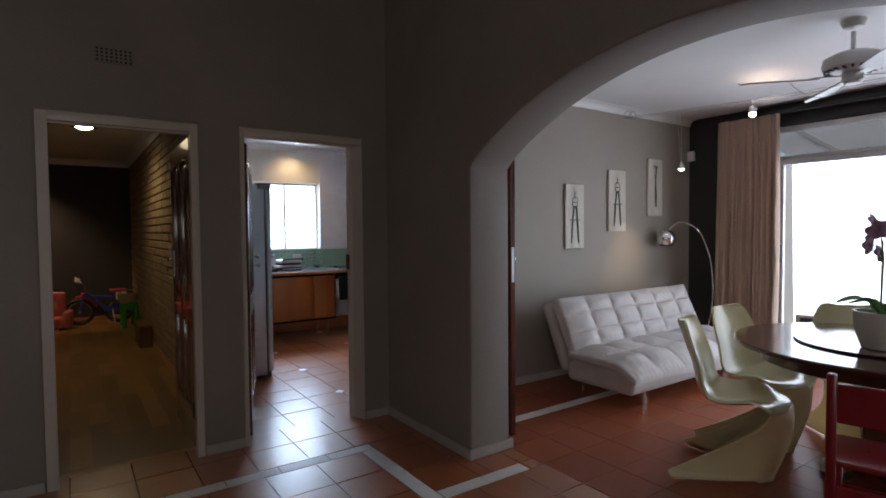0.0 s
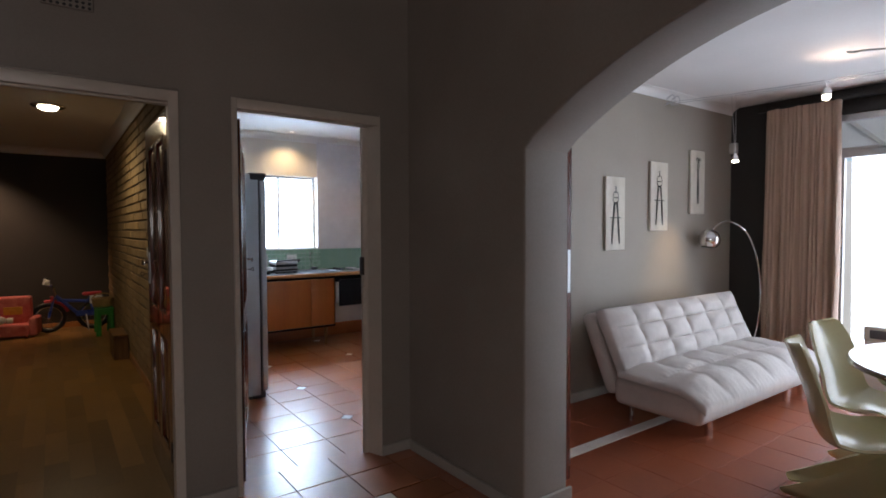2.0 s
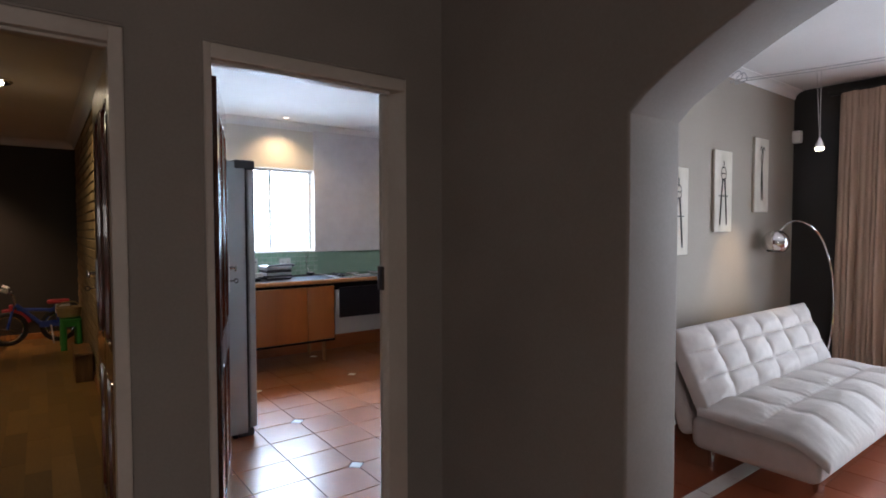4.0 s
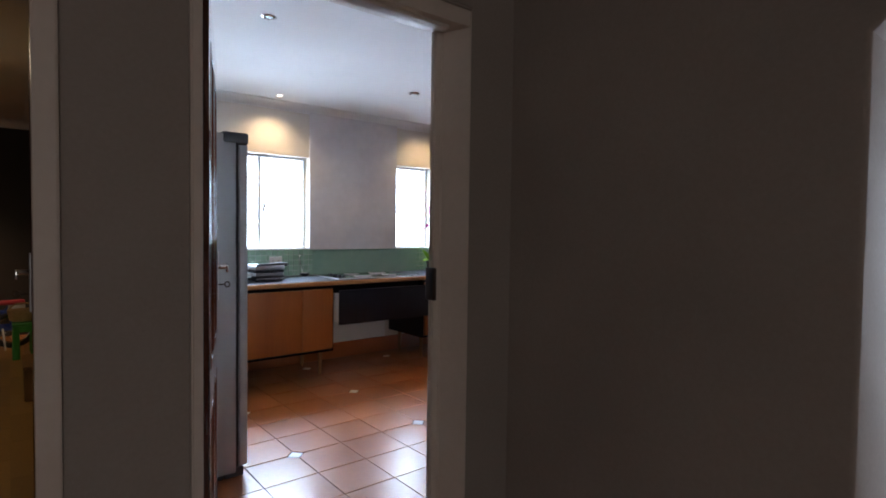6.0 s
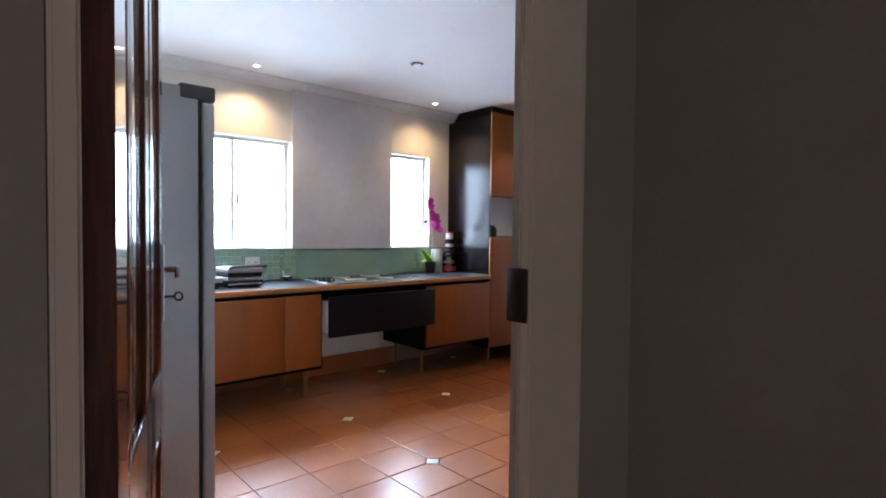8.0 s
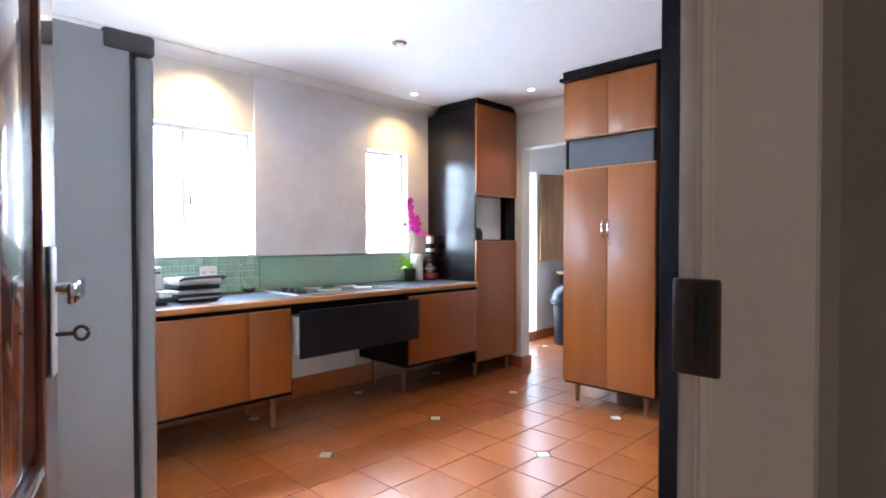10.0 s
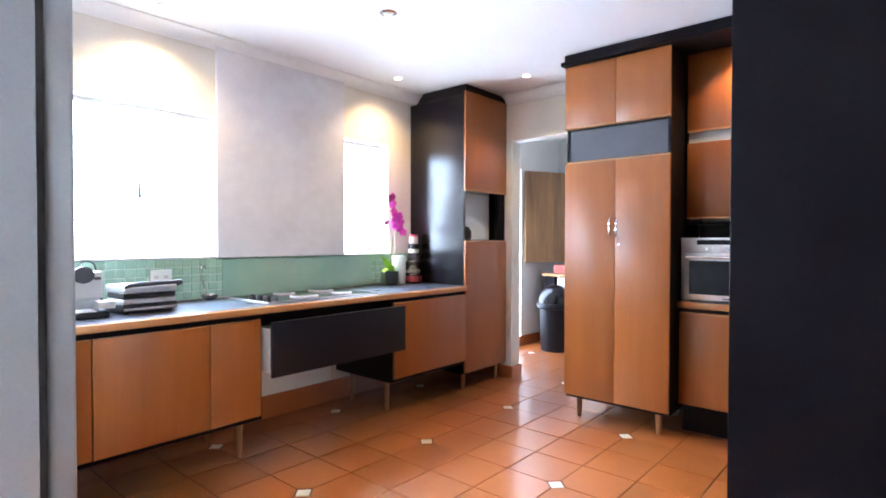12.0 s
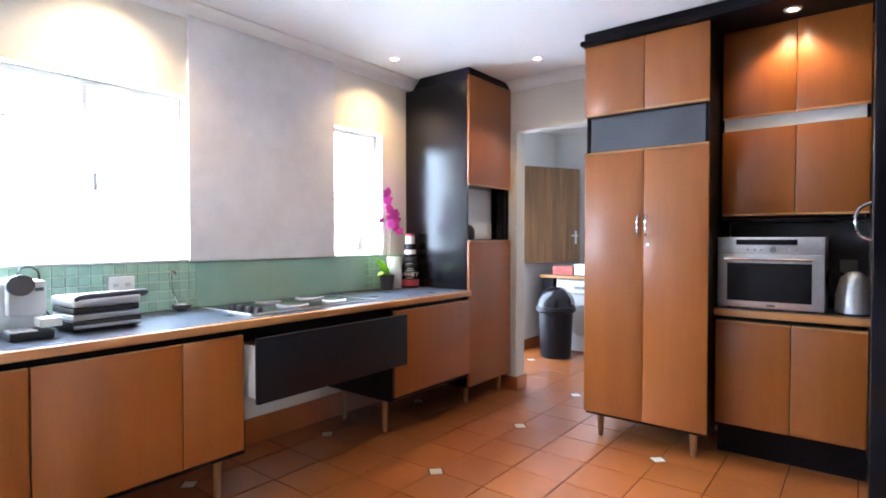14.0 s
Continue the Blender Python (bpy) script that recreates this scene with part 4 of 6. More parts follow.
# coffee machine
cx, cy, cz = 2.155, 7.10, 0.8685
cof = thing("coffee_machine", (cx, cy, cz), "pale grey capsule coffee machine on the worktop", "coffee machine")
part("body", B(cx - 0.075, cx + 0.075, cy - 0.02, cy + 0.24, cz + 0.012, cz + 0.25, bevel=0.012, seg=3), M_APPLIANCE, cof)
part("front", B(cx - 0.055, cx + 0.07, cy - 0.075, cy - 0.0205, cz + 0.10, cz + 0.25, bevel=0.008, seg=2), M_APPLIANCE, cof)
part("lever_knob", C((cx - 0.02, cy - 0.10, cz + 0.235), (cx - 0.02, cy - 0.0755, cz + 0.235), 0.046, seg=24), M_FRIDGECAP, cof, "dark round knob")
part("badge", B(cx + 0.03, cx + 0.06, cy - 0.0775, cy - 0.0752, cz + 0.205, cz + 0.22), M_FRIDGECAP, cof)
part("drip_tray", B(cx - 0.07, cx + 0.075, cy - 0.15, cy - 0.021, cz + 0.0, cz + 0.035, bevel=0.006, seg=2), M_RUBBER, cof)
part("cup_grid", B(cx - 0.06, cx + 0.02, cy - 0.148, cy - 0.03, cz + 0.0353, cz + 0.041, bevel=0.001), M_STEEL, cof)
part("capsule_box", B(cx + 0.025, cx + 0.10, cy - 0.155, cy - 0.076, cz + 0.05, cz + 0.09, bevel=0.004), M_APPLIANCE, cof)
part("base", B(cx - 0.075, cx + 0.075, cy - 0.02, cy + 0.24, cz, cz + 0.0115), M_RUBBER, cof)
part("cable", tube(bm_new(), curve([(cx + 0.05, cy + 0.235, cz + 0.2), (cx + 0.07, cy + 0.27, cz + 0.29), (cx + 0.14, cy + 0.28, cz + 0.27), (cx + 0.15, cy + 0.29, cz + 0.12), (cx + 0.2, cy + 0.29, cz + 0.01)], 24), 0.004), M_RUBBER, cof)
cof.scale = (0.97, 1.0, 0.87)

# contact grill
gx, gy, gz = 2.425, 7.09, 0.8685
grill = thing("contact_grill", (gx, gy, gz), "closed steel and black contact grill", "grill", turn=4)
part("base", B(-0.165, 0.165, -0.11, 0.14, 0.008, 0.05, bevel=0.012, seg=2), M_RUBBER, grill, world=False)
part("base_trim", B(-0.158, 0.158, -0.125, -0.1105, 0.016, 0.03, bevel=0.003), M_STEEL, grill, world=False)
part("lower_plate", B(-0.155, 0.155, -0.105, 0.13, 0.0505, 0.075, bevel=0.004), M_STEEL, grill, world=False)
part("upper_plate", B(-0.155, 0.155, -0.105, 0.13, 0.078, 0.105, bevel=0.006), M_RUBBER, grill, world=False)
bm = bm_new()
bx(bm, -0.16, 0.16, -0.115, 0.14, 0.106, 0.15, bevel=0.014, seg=3)
part("lid", bm, M_STEEL, grill, world=False)
part("handle", tube(bm_new(), curve([(-0.14, -0.10, 0.142), (-0.13, -0.15, 0.155), (0.0, -0.165, 0.16), (0.16, -0.15, 0.16), (0.17, -0.10, 0.145)], 20), 0.012), M_FRIDGECAP, grill, world=False)
for x in (-0.13, 0.13):
    for y in (-0.08, 0.11):
        part("foot", C((x, y, 0), (x, y, 0.009), 0.014), M_RUBBER, grill, world=False)
grill.scale = (0.84, 0.84, 0.95)

# socket, ladle rest
sock = thing("wall_socket", (2.64, KY - 0.006, 1.03), "white double wall socket on the green mosaic", "socket")
part("plate", B(2.578, 2.70, KY - 0.022, KY - 0.0065, 0.99, 1.062, bevel=0.003), M_WHITEPLASTIC, sock)
for x in (2.612, 2.668):
    part("switch", B(x - 0.012, x + 0.012, KY - 0.026, KY - 0.0225, 1.012, 1.03, bevel=0.001), M_APPLIANCE, sock)
lad = thing("ladle", (2.90, 7.33, 0.8685), "steel ladle standing in a small bowl", "ladle")
part("bowl", lathe(bm_new(), [(0.02, 0), (0.045, 0.015), (0.052, 0.035), (0.049, 0.035), (0.03, 0.012)], (2.90, 7.33, 0.8685)), M_CHROME, lad)
part("handle", tube(bm_new(), curve([(2.90, 7.345, 0.885), (2.885, 7.385, 0.96), (2.875, 7.39, 1.06), (2.89, 7.388, 1.075), (2.90, 7.388, 1.06)], 18), 0.0045), M_CHROME, lad)

# orchid, tub and jars by the tall cabinet
def petal_bloom(c, s, spin, material, parent):
    bm = bm_new()
    c = Vector(c)
    rot = Euler((random.uniform(-0.5, 0.5), random.uniform(-0.4, 0.4), spin)).to_matrix()
    for k in range(5):
        a = k * math.tau / 5 + 0.3
        d, e = Vector((math.cos(a), 0, math.sin(a))), Vector((-math.sin(a), 0, math.cos(a)))
        w = s * (0.62 if k % 2 else 0.5)
        ring = []
        for u, ww, lift in ((0.05, 0.12, 0), (0.45, 0.8, 0.10), (0.8, 0.85, 0.06), (1.05, 0.25, -0.08)):
            ring.append([bm.verts.new(c + rot @ (d * u * s + e * q * ww * w + Vector((0, -lift * s - 0.05 * s * (1 - abs(q)), 0)))) for q in (-1, 0, 1)])
        for r0, r1 in zip(ring, ring[1:]):
            for i in range(2):
                bm.faces.new((r0[i], r0[i + 1], r1[i + 1], r1[i]))
    bmesh.ops.create_icosphere(bm, subdivisions=1, radius=s * 0.16, matrix=Matrix.Translation(c + rot @ Vector((0, -0.12 * s, -0.05 * s))))
    return part("bloom", bm, material, parent)


def strap_leaf(pts, w, material, parent):
    c = curve(pts, 14)
    bm = bm_new()
    side = (Vector(pts[-1]) - Vector(pts[0])).cross(Vector((0, 0, 1))).normalized()
    rows = []
    for i, p in enumerate(c):
        t = i / (len(c) - 1)
        ww = w * math.sin(math.pi * min(0.97, 0.12 + 0.86 * t)) ** 0.7
        rows.append([bm.verts.new(p + side * ww * q + Vector((0, 0, abs(q) * ww * 0.35))) for q in (-1, 0, 1)])
    for r0, r1 in zip(rows, rows[1:]):
        for i in range(2):
            bm.faces.new((r0[i], r0[i + 1], r1[i + 1], r1[i]))
    bm.normal_update()
    bmesh.ops.solidify(bm, geom=list(bm.faces), thickness=0.002)
    return part("leaf", bm, material, parent)


ox, oy, oz = 4.435, 7.31, 0.8685
orch = thing("orchid", (ox, oy, oz), "magenta orchid in a small dark pot on the worktop", "orchid")
part("pot", lathe(bm_new(), [(0.042, 0), (0.045, 0.005), (0.055, 0.105), (0.058, 0.11), (0.05, 0.11), (0.046, 0.095), (0.01, 0.09)], (ox, oy, oz)), M_FRIDGECAP, orch)
strap_leaf([(ox, oy, oz + 0.10), (ox - 0.05, oy - 0.02, oz + 0.15), (ox - 0.17, oy - 0.07, oz + 0.24)], 0.032, M_LEAFLIME, orch)
strap_leaf([(ox, oy, oz + 0.10), (ox - 0.07, oy - 0.05, oz + 0.13), (ox - 0.19, oy - 0.10, oz + 0.12)], 0.03, M_LEAFLIME, orch)
strap_leaf([(ox, oy, oz + 0.10), (ox + 0.03, oy + 0.03, oz + 0.14), (ox + 0.08, oy + 0.06, oz + 0.16)], 0.022, M_LEAFLIME, orch)
s1 = curve([(ox, oy, oz + 0.10), (ox - 0.005, oy, oz + 0.28), (ox - 0.01, oy, oz + 0.45), (ox - 0.015, oy - 0.01, oz + 0.56), (ox - 0.03, oy - 0.03, oz + 0.67)], 24)
s2 = curve([(ox + 0.01, oy, oz + 0.10), (ox + 0.05, oy + 0.01, oz + 0.25), (ox + 0.035, oy, oz + 0.40), (ox + 0.07, oy - 0.02, oz + 0.46)], 20)
part("stem", tube(bm_new(), s1, 0.0035, 6), M_STEM, orch)
part("stem", tube(bm_new(), s2, 0.0035, 6), M_STEM, orch)
for dx, dy, dz, s in ((-0.035, -0.04, 0.72, 0.04), (-0.03, -0.04, 0.67, 0.036), (-0.015, -0.045, 0.60, 0.04), (0.0, -0.05, 0.535, 0.042), (0.035, -0.05, 0.52, 0.045), (-0.005, -0.055, 0.49, 0.042),
                      (0.055, -0.04, 0.47, 0.036), (-0.085, -0.03, 0.515, 0.022), (0.085, -0.045, 0.44, 0.036), (0.02, -0.06, 0.565, 0.04)):
    petal_bloom((ox + dx, oy + dy, oz + dz), s, random.uniform(-0.7, 0.7) - 0.5, M_MAGENTA, orch)

roll = thing("paper_towel_roll", (4.552, 7.345, oz), "white paper towel roll standing on the worktop", "paper towel")
part("roll", lathe(bm_new(), [(0.02, 0), (0.056, 0), (0.058, 0.004), (0.058, 0.236), (0.056, 0.24), (0.02, 0.24)], (4.552, 7.345, oz), 28), M_WHITEPLASTIC, roll)
tx, ty = 4.685, 7.30
tub = thing("supplement_tub", (tx, ty, oz), "black protein powder tub with red and black label", "tub")
part("jar", lathe(bm_new(), [(0.066, 0), (0.073, 0.006), (0.073, 0.175), (0.055, 0.20), (0.048, 0.205)], (tx, ty, oz), 32), M_GLASSBLACK, tub)
part("lid", lathe(bm_new(), [(0.05, 0), (0.052, 0.004), (0.052, 0.03), (0.048, 0.035)], (tx, ty, oz + 0.2052), 32), M_RUBBER, tub)
part("label_band", lathe(bm_new(), [(0.0738, 0), (0.0738, 0.05)], (tx, ty, oz + 0.015), 32), M_REDLABEL, tub, "red lower label band")
face = Vector((1.45 - tx, 4.5 - ty, 0)).normalized()
yaw = math.degrees(math.atan2(face.y, face.x)) + 90
text_part("writing", "WHEY", 0.046, pose(tx + face.x * 0.0755, ty + face.y * 0.0755, oz + 0.105, 90, 0, yaw), M_CREAMLABEL, tub)
for z, w in ((0.135, 0.03), (0.15, 0.022), (0.078, 0.026)):
    p = B(-w, w, -0.0004, 0.0004, -0.002, 0.002)
    p.transform(pose(tx + face.x * 0.0754, ty + face.y * 0.0754, oz + z, 0, 0, yaw))
    part("small_print", p, M_CREAMLABEL, tub)
jar = thing("supplement_jar", (tx, ty, oz + 0.241), "small dark jar with a white label stacked on the tub", "jar")
part("jar", lathe(bm_new(), [(0.042, 0), (0.045, 0.004), (0.045, 0.085), (0.036, 0.10)], (tx, ty, oz + 0.2405), 28), M_GLASSBLACK, jar)
part("label_band", lathe(bm_new(), [(0.0457, 0), (0.0457, 0.032)], (tx, ty, oz + 0.262), 28), M_WHITEPLASTIC, jar, "white label")
jar2 = thing("white_jar", (tx, ty, oz + 0.341), "small white jar with a red lid on top of the stack", "jar")
part("jar", lathe(bm_new(), [(0.036, 0), (0.038, 0.004), (0.038, 0.055), (0.034, 0.062)], (tx, ty, oz + 0.341), 24), M_POT, jar2)
part("lid", lathe(bm_new(), [(0.037, 0), (0.037, 0.014), (0.034, 0.016)], (tx, ty, oz + 0.4035), 24), M_REDPLASTIC, jar2, "red lid")

# oven on the short worktop
OX, OY0, OY1, OZ = 4.925, 4.65, 5.155, 0.8535
oven = thing("compact_oven", (5.1, 4.9, OZ), "stainless steel microwave oven with a dark glass door", "microwave oven")
part("body", B(OX + 0.02, 5.33, OY0, OY1, OZ + 0.01, OZ + 0.405, bevel=0.004), M_APPLIANCE, oven)
part("control_panel", B(OX + 0.002, OX + 0.0195, OY0, OY1, OZ + 0.312, OZ + 0.405, bevel=0.004, seg=2), M_STEEL, oven)
part("display", B(OX, OX + 0.0018, OY0 + 0.12, OY1 - 0.095, OZ + 0.362, OZ + 0.392), M_GLASSBLACK, oven, "dark display strip")
part("dial", C((OX - 0.012, 4.88, OZ + 0.335), (OX + 0.0015, 4.88, OZ + 0.335), 0.016, seg=20), M_CHROME, oven)
for i in range(8):
    y = OY0 + 0.12 + 0.033 * i
    if abs(y - 4.88) > 0.024:
        part("button", C((OX - 0.003, y, OZ + 0.335), (OX + 0.0015, y, OZ + 0.335), 0.006, seg=10), M_CHROME, oven)
dr = part("oven_door", B(OX + 0.002, OX + 0.0195, OY0, OY1, OZ + 0.012, OZ + 0.309, bevel=0.004, seg=2), M_STEEL, oven)
part("door_glass", B(OX, OX + 0.0018, OY0 + 0.055, OY1 - 0.05, OZ + 0.05, OZ + 0.262), M_GLASSBLACK, dr, "dark glass pane")
bm = C((OX - 0.03, OY0 + 0.05, OZ + 0.285), (OX - 0.03, OY1 - 0.04, OZ + 0.285), 0.009)
for y in (OY0 + 0.07, OY1 - 0.06):
    cyl(bm, (OX - 0.03, y, OZ + 0.285), (OX + 0.0015, y, OZ + 0.285), 0.006)
part("door_handle", bm, M_CHROME, dr)
part("badge", B(OX, OX + 0.0018, 4.87, 4.91, OZ + 0.025, OZ + 0.034), M_FRIDGECAP, dr)
for y in (OY0 + 0.05, OY1 - 0.05):
    part("foot", C((5.0, y, OZ), (5.0, y, OZ + 0.011), 0.015), M_RUBBER, oven)
ket = thing("steel_kettle", (5.08, 4.53, OZ), "brushed steel kettle with a black cable", "kettle")
part("kettle_body", lathe(bm_new(), [(0.075, 0), (0.085, 0.01), (0.082, 0.10), (0.06, 0.19), (0.035, 0.215), (0.012, 0.225)], (5.08, 4.53, OZ)), M_STEEL, ket)
part("kettle_handle", tube(bm_new(), curve([(5.08, 4.57, OZ + 0.20), (5.06, 4.63, OZ + 0.23), (5.06, 4.64, OZ + 0.15), (5.07, 4.615, OZ + 0.07)], 16), 0.01), M_RUBBER, ket)
part("cable", tube(bm_new(), curve([(5.12, 4.60, OZ + 0.01), (5.30, 4.62, OZ + 0.06), (5.352, 4.58, OZ + 0.2), (5.352, 4.56, OZ + 0.28)], 18), 0.004), M_RUBBER, ket)
sk2 = thing("wall_socket", (5.35, 4.56, 1.1), "pale wall socket behind the kettle", "socket")
part("plate", B(5.348, 5.3575, 4.52, 4.60, 1.04, 1.13, bevel=0.002), M_WHITEPLASTIC, sk2)


# ceiling lights
def downlight(x, y, z, lit, label):
    root = thing("downlight", (x, y, z), label, "ceiling light", group="recessed downlights")
    part("ring", lathe(bm_new(), [(0.042, 0), (0.042, -0.003), (0.032, -0.007), (0.029, -0.002), (0.029, 0.0)], (x, y, z - 0.0005), 24), M_CHROME if not lit else M_WHITE, root)
    part("lamp_glass", lathe(bm_new(), [(0.004, -0.0002), (0.021, -0.0005), (0.019, -0.003)], (x, y, z - 0.0008), 20), M_LAMPGLOW if lit else M_GLASSBLACK, root)
    return root


for x, y in ((2.58, 7.17), (4.34, 7.14), (4.95, 6.33)):
    downlight(x, y, KC, True, "lit recessed downlight in the kitchen ceiling")
downlight(1.83, 5.47, KC, False, "unlit chrome recessed downlight near the fridge")
downlight(3.43, 5.27, KC, False, "unlit chrome recessed downlight in the kitchen ceiling")
downlight(4.88, 4.80, 2.452, True, "lit downlight in the black soffit")
smoke = thing("ceiling_vent", (3.44, 6.30, KC), "small unlit chrome ceiling fitting", "ceiling fitting")
part("ring", lathe(bm_new(), [(0.05, 0), (0.05, -0.004), (0.038, -0.012), (0.03, -0.004)], (3.44, 6.30, KC - 0.0005)), M_CHROME, smoke)
part("core", lathe(bm_new(), [(0.028, 0), (0.026, -0.016), (0.012, -0.02)], (3.44, 6.30, KC - 0.001)), M_WHITEPLASTIC, smoke)

# ---- scullery ----
sd = new("stable_door")
sd.matrix_basis = pose(6.75, 7.47, 0, 0, 0, math.degrees(math.atan2(7.11 - 7.47, 7.43 - 6.75)))
tagged(sd, "open upper half of a boarded brown timber stable door", "door", kind="structure")
for i in range(8):
    part("board", B(0.002 + i * 0.0965, 0.0975 + i * 0.0965, -0.014, 0.014, 0.978, 2.055, bevel=0.0015), M_TIMBER, sd, world=False)
for z in (1.06, 1.9):
    part("ledge", B(0.02, 0.75, 0.0145, 0.034, z, z + 0.08, bevel=0.003), M_TIMBER, sd, world=False)
part("lock_plate", B(0.70, 0.725, -0.02, -0.0145, 1.19, 1.34, bevel=0.002), M_STEEL, sd, world=False)
part("handle", tube(bm_new(), curve([(0.712, -0.02, 1.285), (0.712, -0.06, 1.285), (0.70, -0.065, 1.285), (0.61, -0.065, 1.285)], 12), 0.008), M_CHROME, sd, world=False)

bx0, by0 = 6.74, 7.06
bn = thing("waste_bin", (bx0, by0, 0), "black plastic waste bin with a domed swing lid", "bin")
part("bin_body", lathe(bm_new(), [(0.152, 0), (0.16, 0.008), (0.178, 0.47), (0.19, 0.475), (0.19, 0.50)], (bx0, by0, 0.0), 36), M_DRAWER, bn)
part("collar", lathe(bm_new(), [(0.191, 0), (0.207, 0.012), (0.21, 0.05), (0.203, 0.062), (0.19, 0.062)], (bx0, by0, 0.475), 36), M_DRAWER, bn, "flared black collar")
dome = [(0.197 * math.cos(a * math.pi / 20), 0.205 * math.sin(a * math.pi / 20)) for a in range(0, 10)]
part("dome_lid", lathe(bm_new(), dome, (bx0, by0, 0.5375), 36), M_BLACK, bn, "glossy black domed lid")


def flap_pt(u, v):
    az, el = radians(-100 + 95 * u), radians(8 + 62 * v)
    return Vector((bx0 + 0.2005 * math.cos(el) * math.cos(az), by0 + 0.2005 * math.cos(el) * math.sin(az), 0.5385 + 0.2085 * math.sin(el)))


part("swing_flap", grid(bm_new(), flap_pt, 16, 12, 0.003), M_SMOKE, bn, "smoky grey swing flap", smooth=60)
for az in (200, 20):
    part("lug", C((bx0 + 0.205 * math.cos(radians(az)), by0 + 0.205 * math.sin(radians(az)), 0.505), (bx0 + 0.226 * math.cos(radians(az)), by0 + 0.226 * math.sin(radians(az)), 0.505), 0.018), M_DRAWER, bn)
sc = thing("scullery_counter", (7.3, 6.5, 0), "black scullery counter with a wooden edge", "counter")
part("top", B(7.0, 7.59, 5.3, 7.375, 0.815, 0.845, bevel=0.002), M_BLACKMATT, sc)
part("edge_strip", B(6.98, 6.9995, 5.3, 7.375, 0.811, 0.845, bevel=0.004), M_EDGE, sc)
part("end_panel", B(7.01, 7.58, 7.335, 7.355, 0.001, 0.8145), M_BLACKMATT, sc)
part("end_post", B(7.01, 7.03, 7.225, 7.334, 0.001, 0.8145), M_BLACKMATT, sc)
wm = thing("washing_machine", (7.3, 6.9, 0), "white front-loading machine under the scullery counter", "washing machine")
part("body", B(7.035, 7.585, 6.60, 7.20, 0.02, 0.805, bevel=0.008, seg=2), M_WHITEPLASTIC, wm)
part("control_panel", B(7.02, 7.0345, 6.61, 7.19, 0.66, 0.80, bevel=0.004), M_WHITEPLASTIC, wm)
part("drawer_slot", B(7.014, 7.0198, 6.80, 6.98, 0.70, 0.73), M_SMOKE, wm)
part("panel_lip", B(7.016, 7.0345, 6.61, 7.19, 0.640, 0.652, bevel=0.002), M_APPLIANCE, wm)
part("porthole", C((7.008, 6.88, 0.36), (7.0348, 6.88, 0.36), 0.17, seg=32), M_APPLIANCE, wm)
for y in (6.64, 7.16):
    part("foot", C((7.09, y, 0), (7.09, y, 0.021), 0.02), M_RUBBER, wm)
pb = thing("pink_box", (7.15, 7.15, 0.845), "small pink box on the scullery counter", "box")
part("carton", B(7.06, 7.24, 7.02, 7.26, 0.846, 0.94, bevel=0.004), M_COTTON, pb)
pw = thing("white_box", (7.15, 6.85, 0.845), "pale blue-white carton on the scullery counter", "box")
part("carton", B(7.06, 7.26, 6.72, 7.0, 0.846, 0.97, bevel=0.004), M_WHITEPLASTIC, pw)

# ---- dining room ----
gd = thing("window_3", (6.06, 1.3, 0), "wide aluminium sliding glass door with a transom light", "glass door", kind="structure")
x0, x1 = 6.045, 6.10
bm = bm_new()
for a in ((2.80, 2.858), (-0.298, -0.24)):
    bx(bm, x0, x1, *a, 0.001, 2.388, bevel=0.004)
bx(bm, x0, x1, -0.24, 2.80, 2.325, 2.388, bevel=0.004)
bx(bm, x0, x1, -0.24, 2.80, 0.001, 0.05, bevel=0.004)
part("window_frame", bm, M_STEEL, gd, "grey aluminium frame")
part("transom", B(x0 - 0.012, x1, -0.24, 2.80, 2.0, 2.062, bevel=0.004), M_STEEL, gd)
part("transom_cap", B(x0 - 0.02, x1, -0.24, 2.80, 2.063, 2.088, bevel=0.003), M_STEEL, gd)
part("stile", B(x0 + 0.005, x1 - 0.005, 2.745, 2.80, 0.05, 2.0, bevel=0.003), M_STEEL, gd)
part("stile", B(x0 + 0.005, x1 - 0.005, 1.20, 1.27, 0.05, 2.0, bevel=0.003), M_STEEL, gd)
part("pull_handle", B(x0 - 0.03, x0 + 0.004, 2.752, 2.785, 1.02, 1.20, bevel=0.006), M_RUBBER, gd, "black pull handle")
for a, b, c, d in ((-0.24, 1.2, 0.05, 2.0), (1.27, 2.745, 0.05, 2.0), (-0.24, 2.80, 2.088, 2.325)):
    g = part("pane", B(x0 + 0.02, x0 + 0.026, a, b, c, d), M_GLASS, gd)
    g.visible_shadow = False
struct("trim_curtain_rail", B(5.93, 5.99, -0.6, 3.45, 2.505, 2.54, bevel=0.004), M_CHAR, "dark curtain rail above the glass door", "curtain rail")

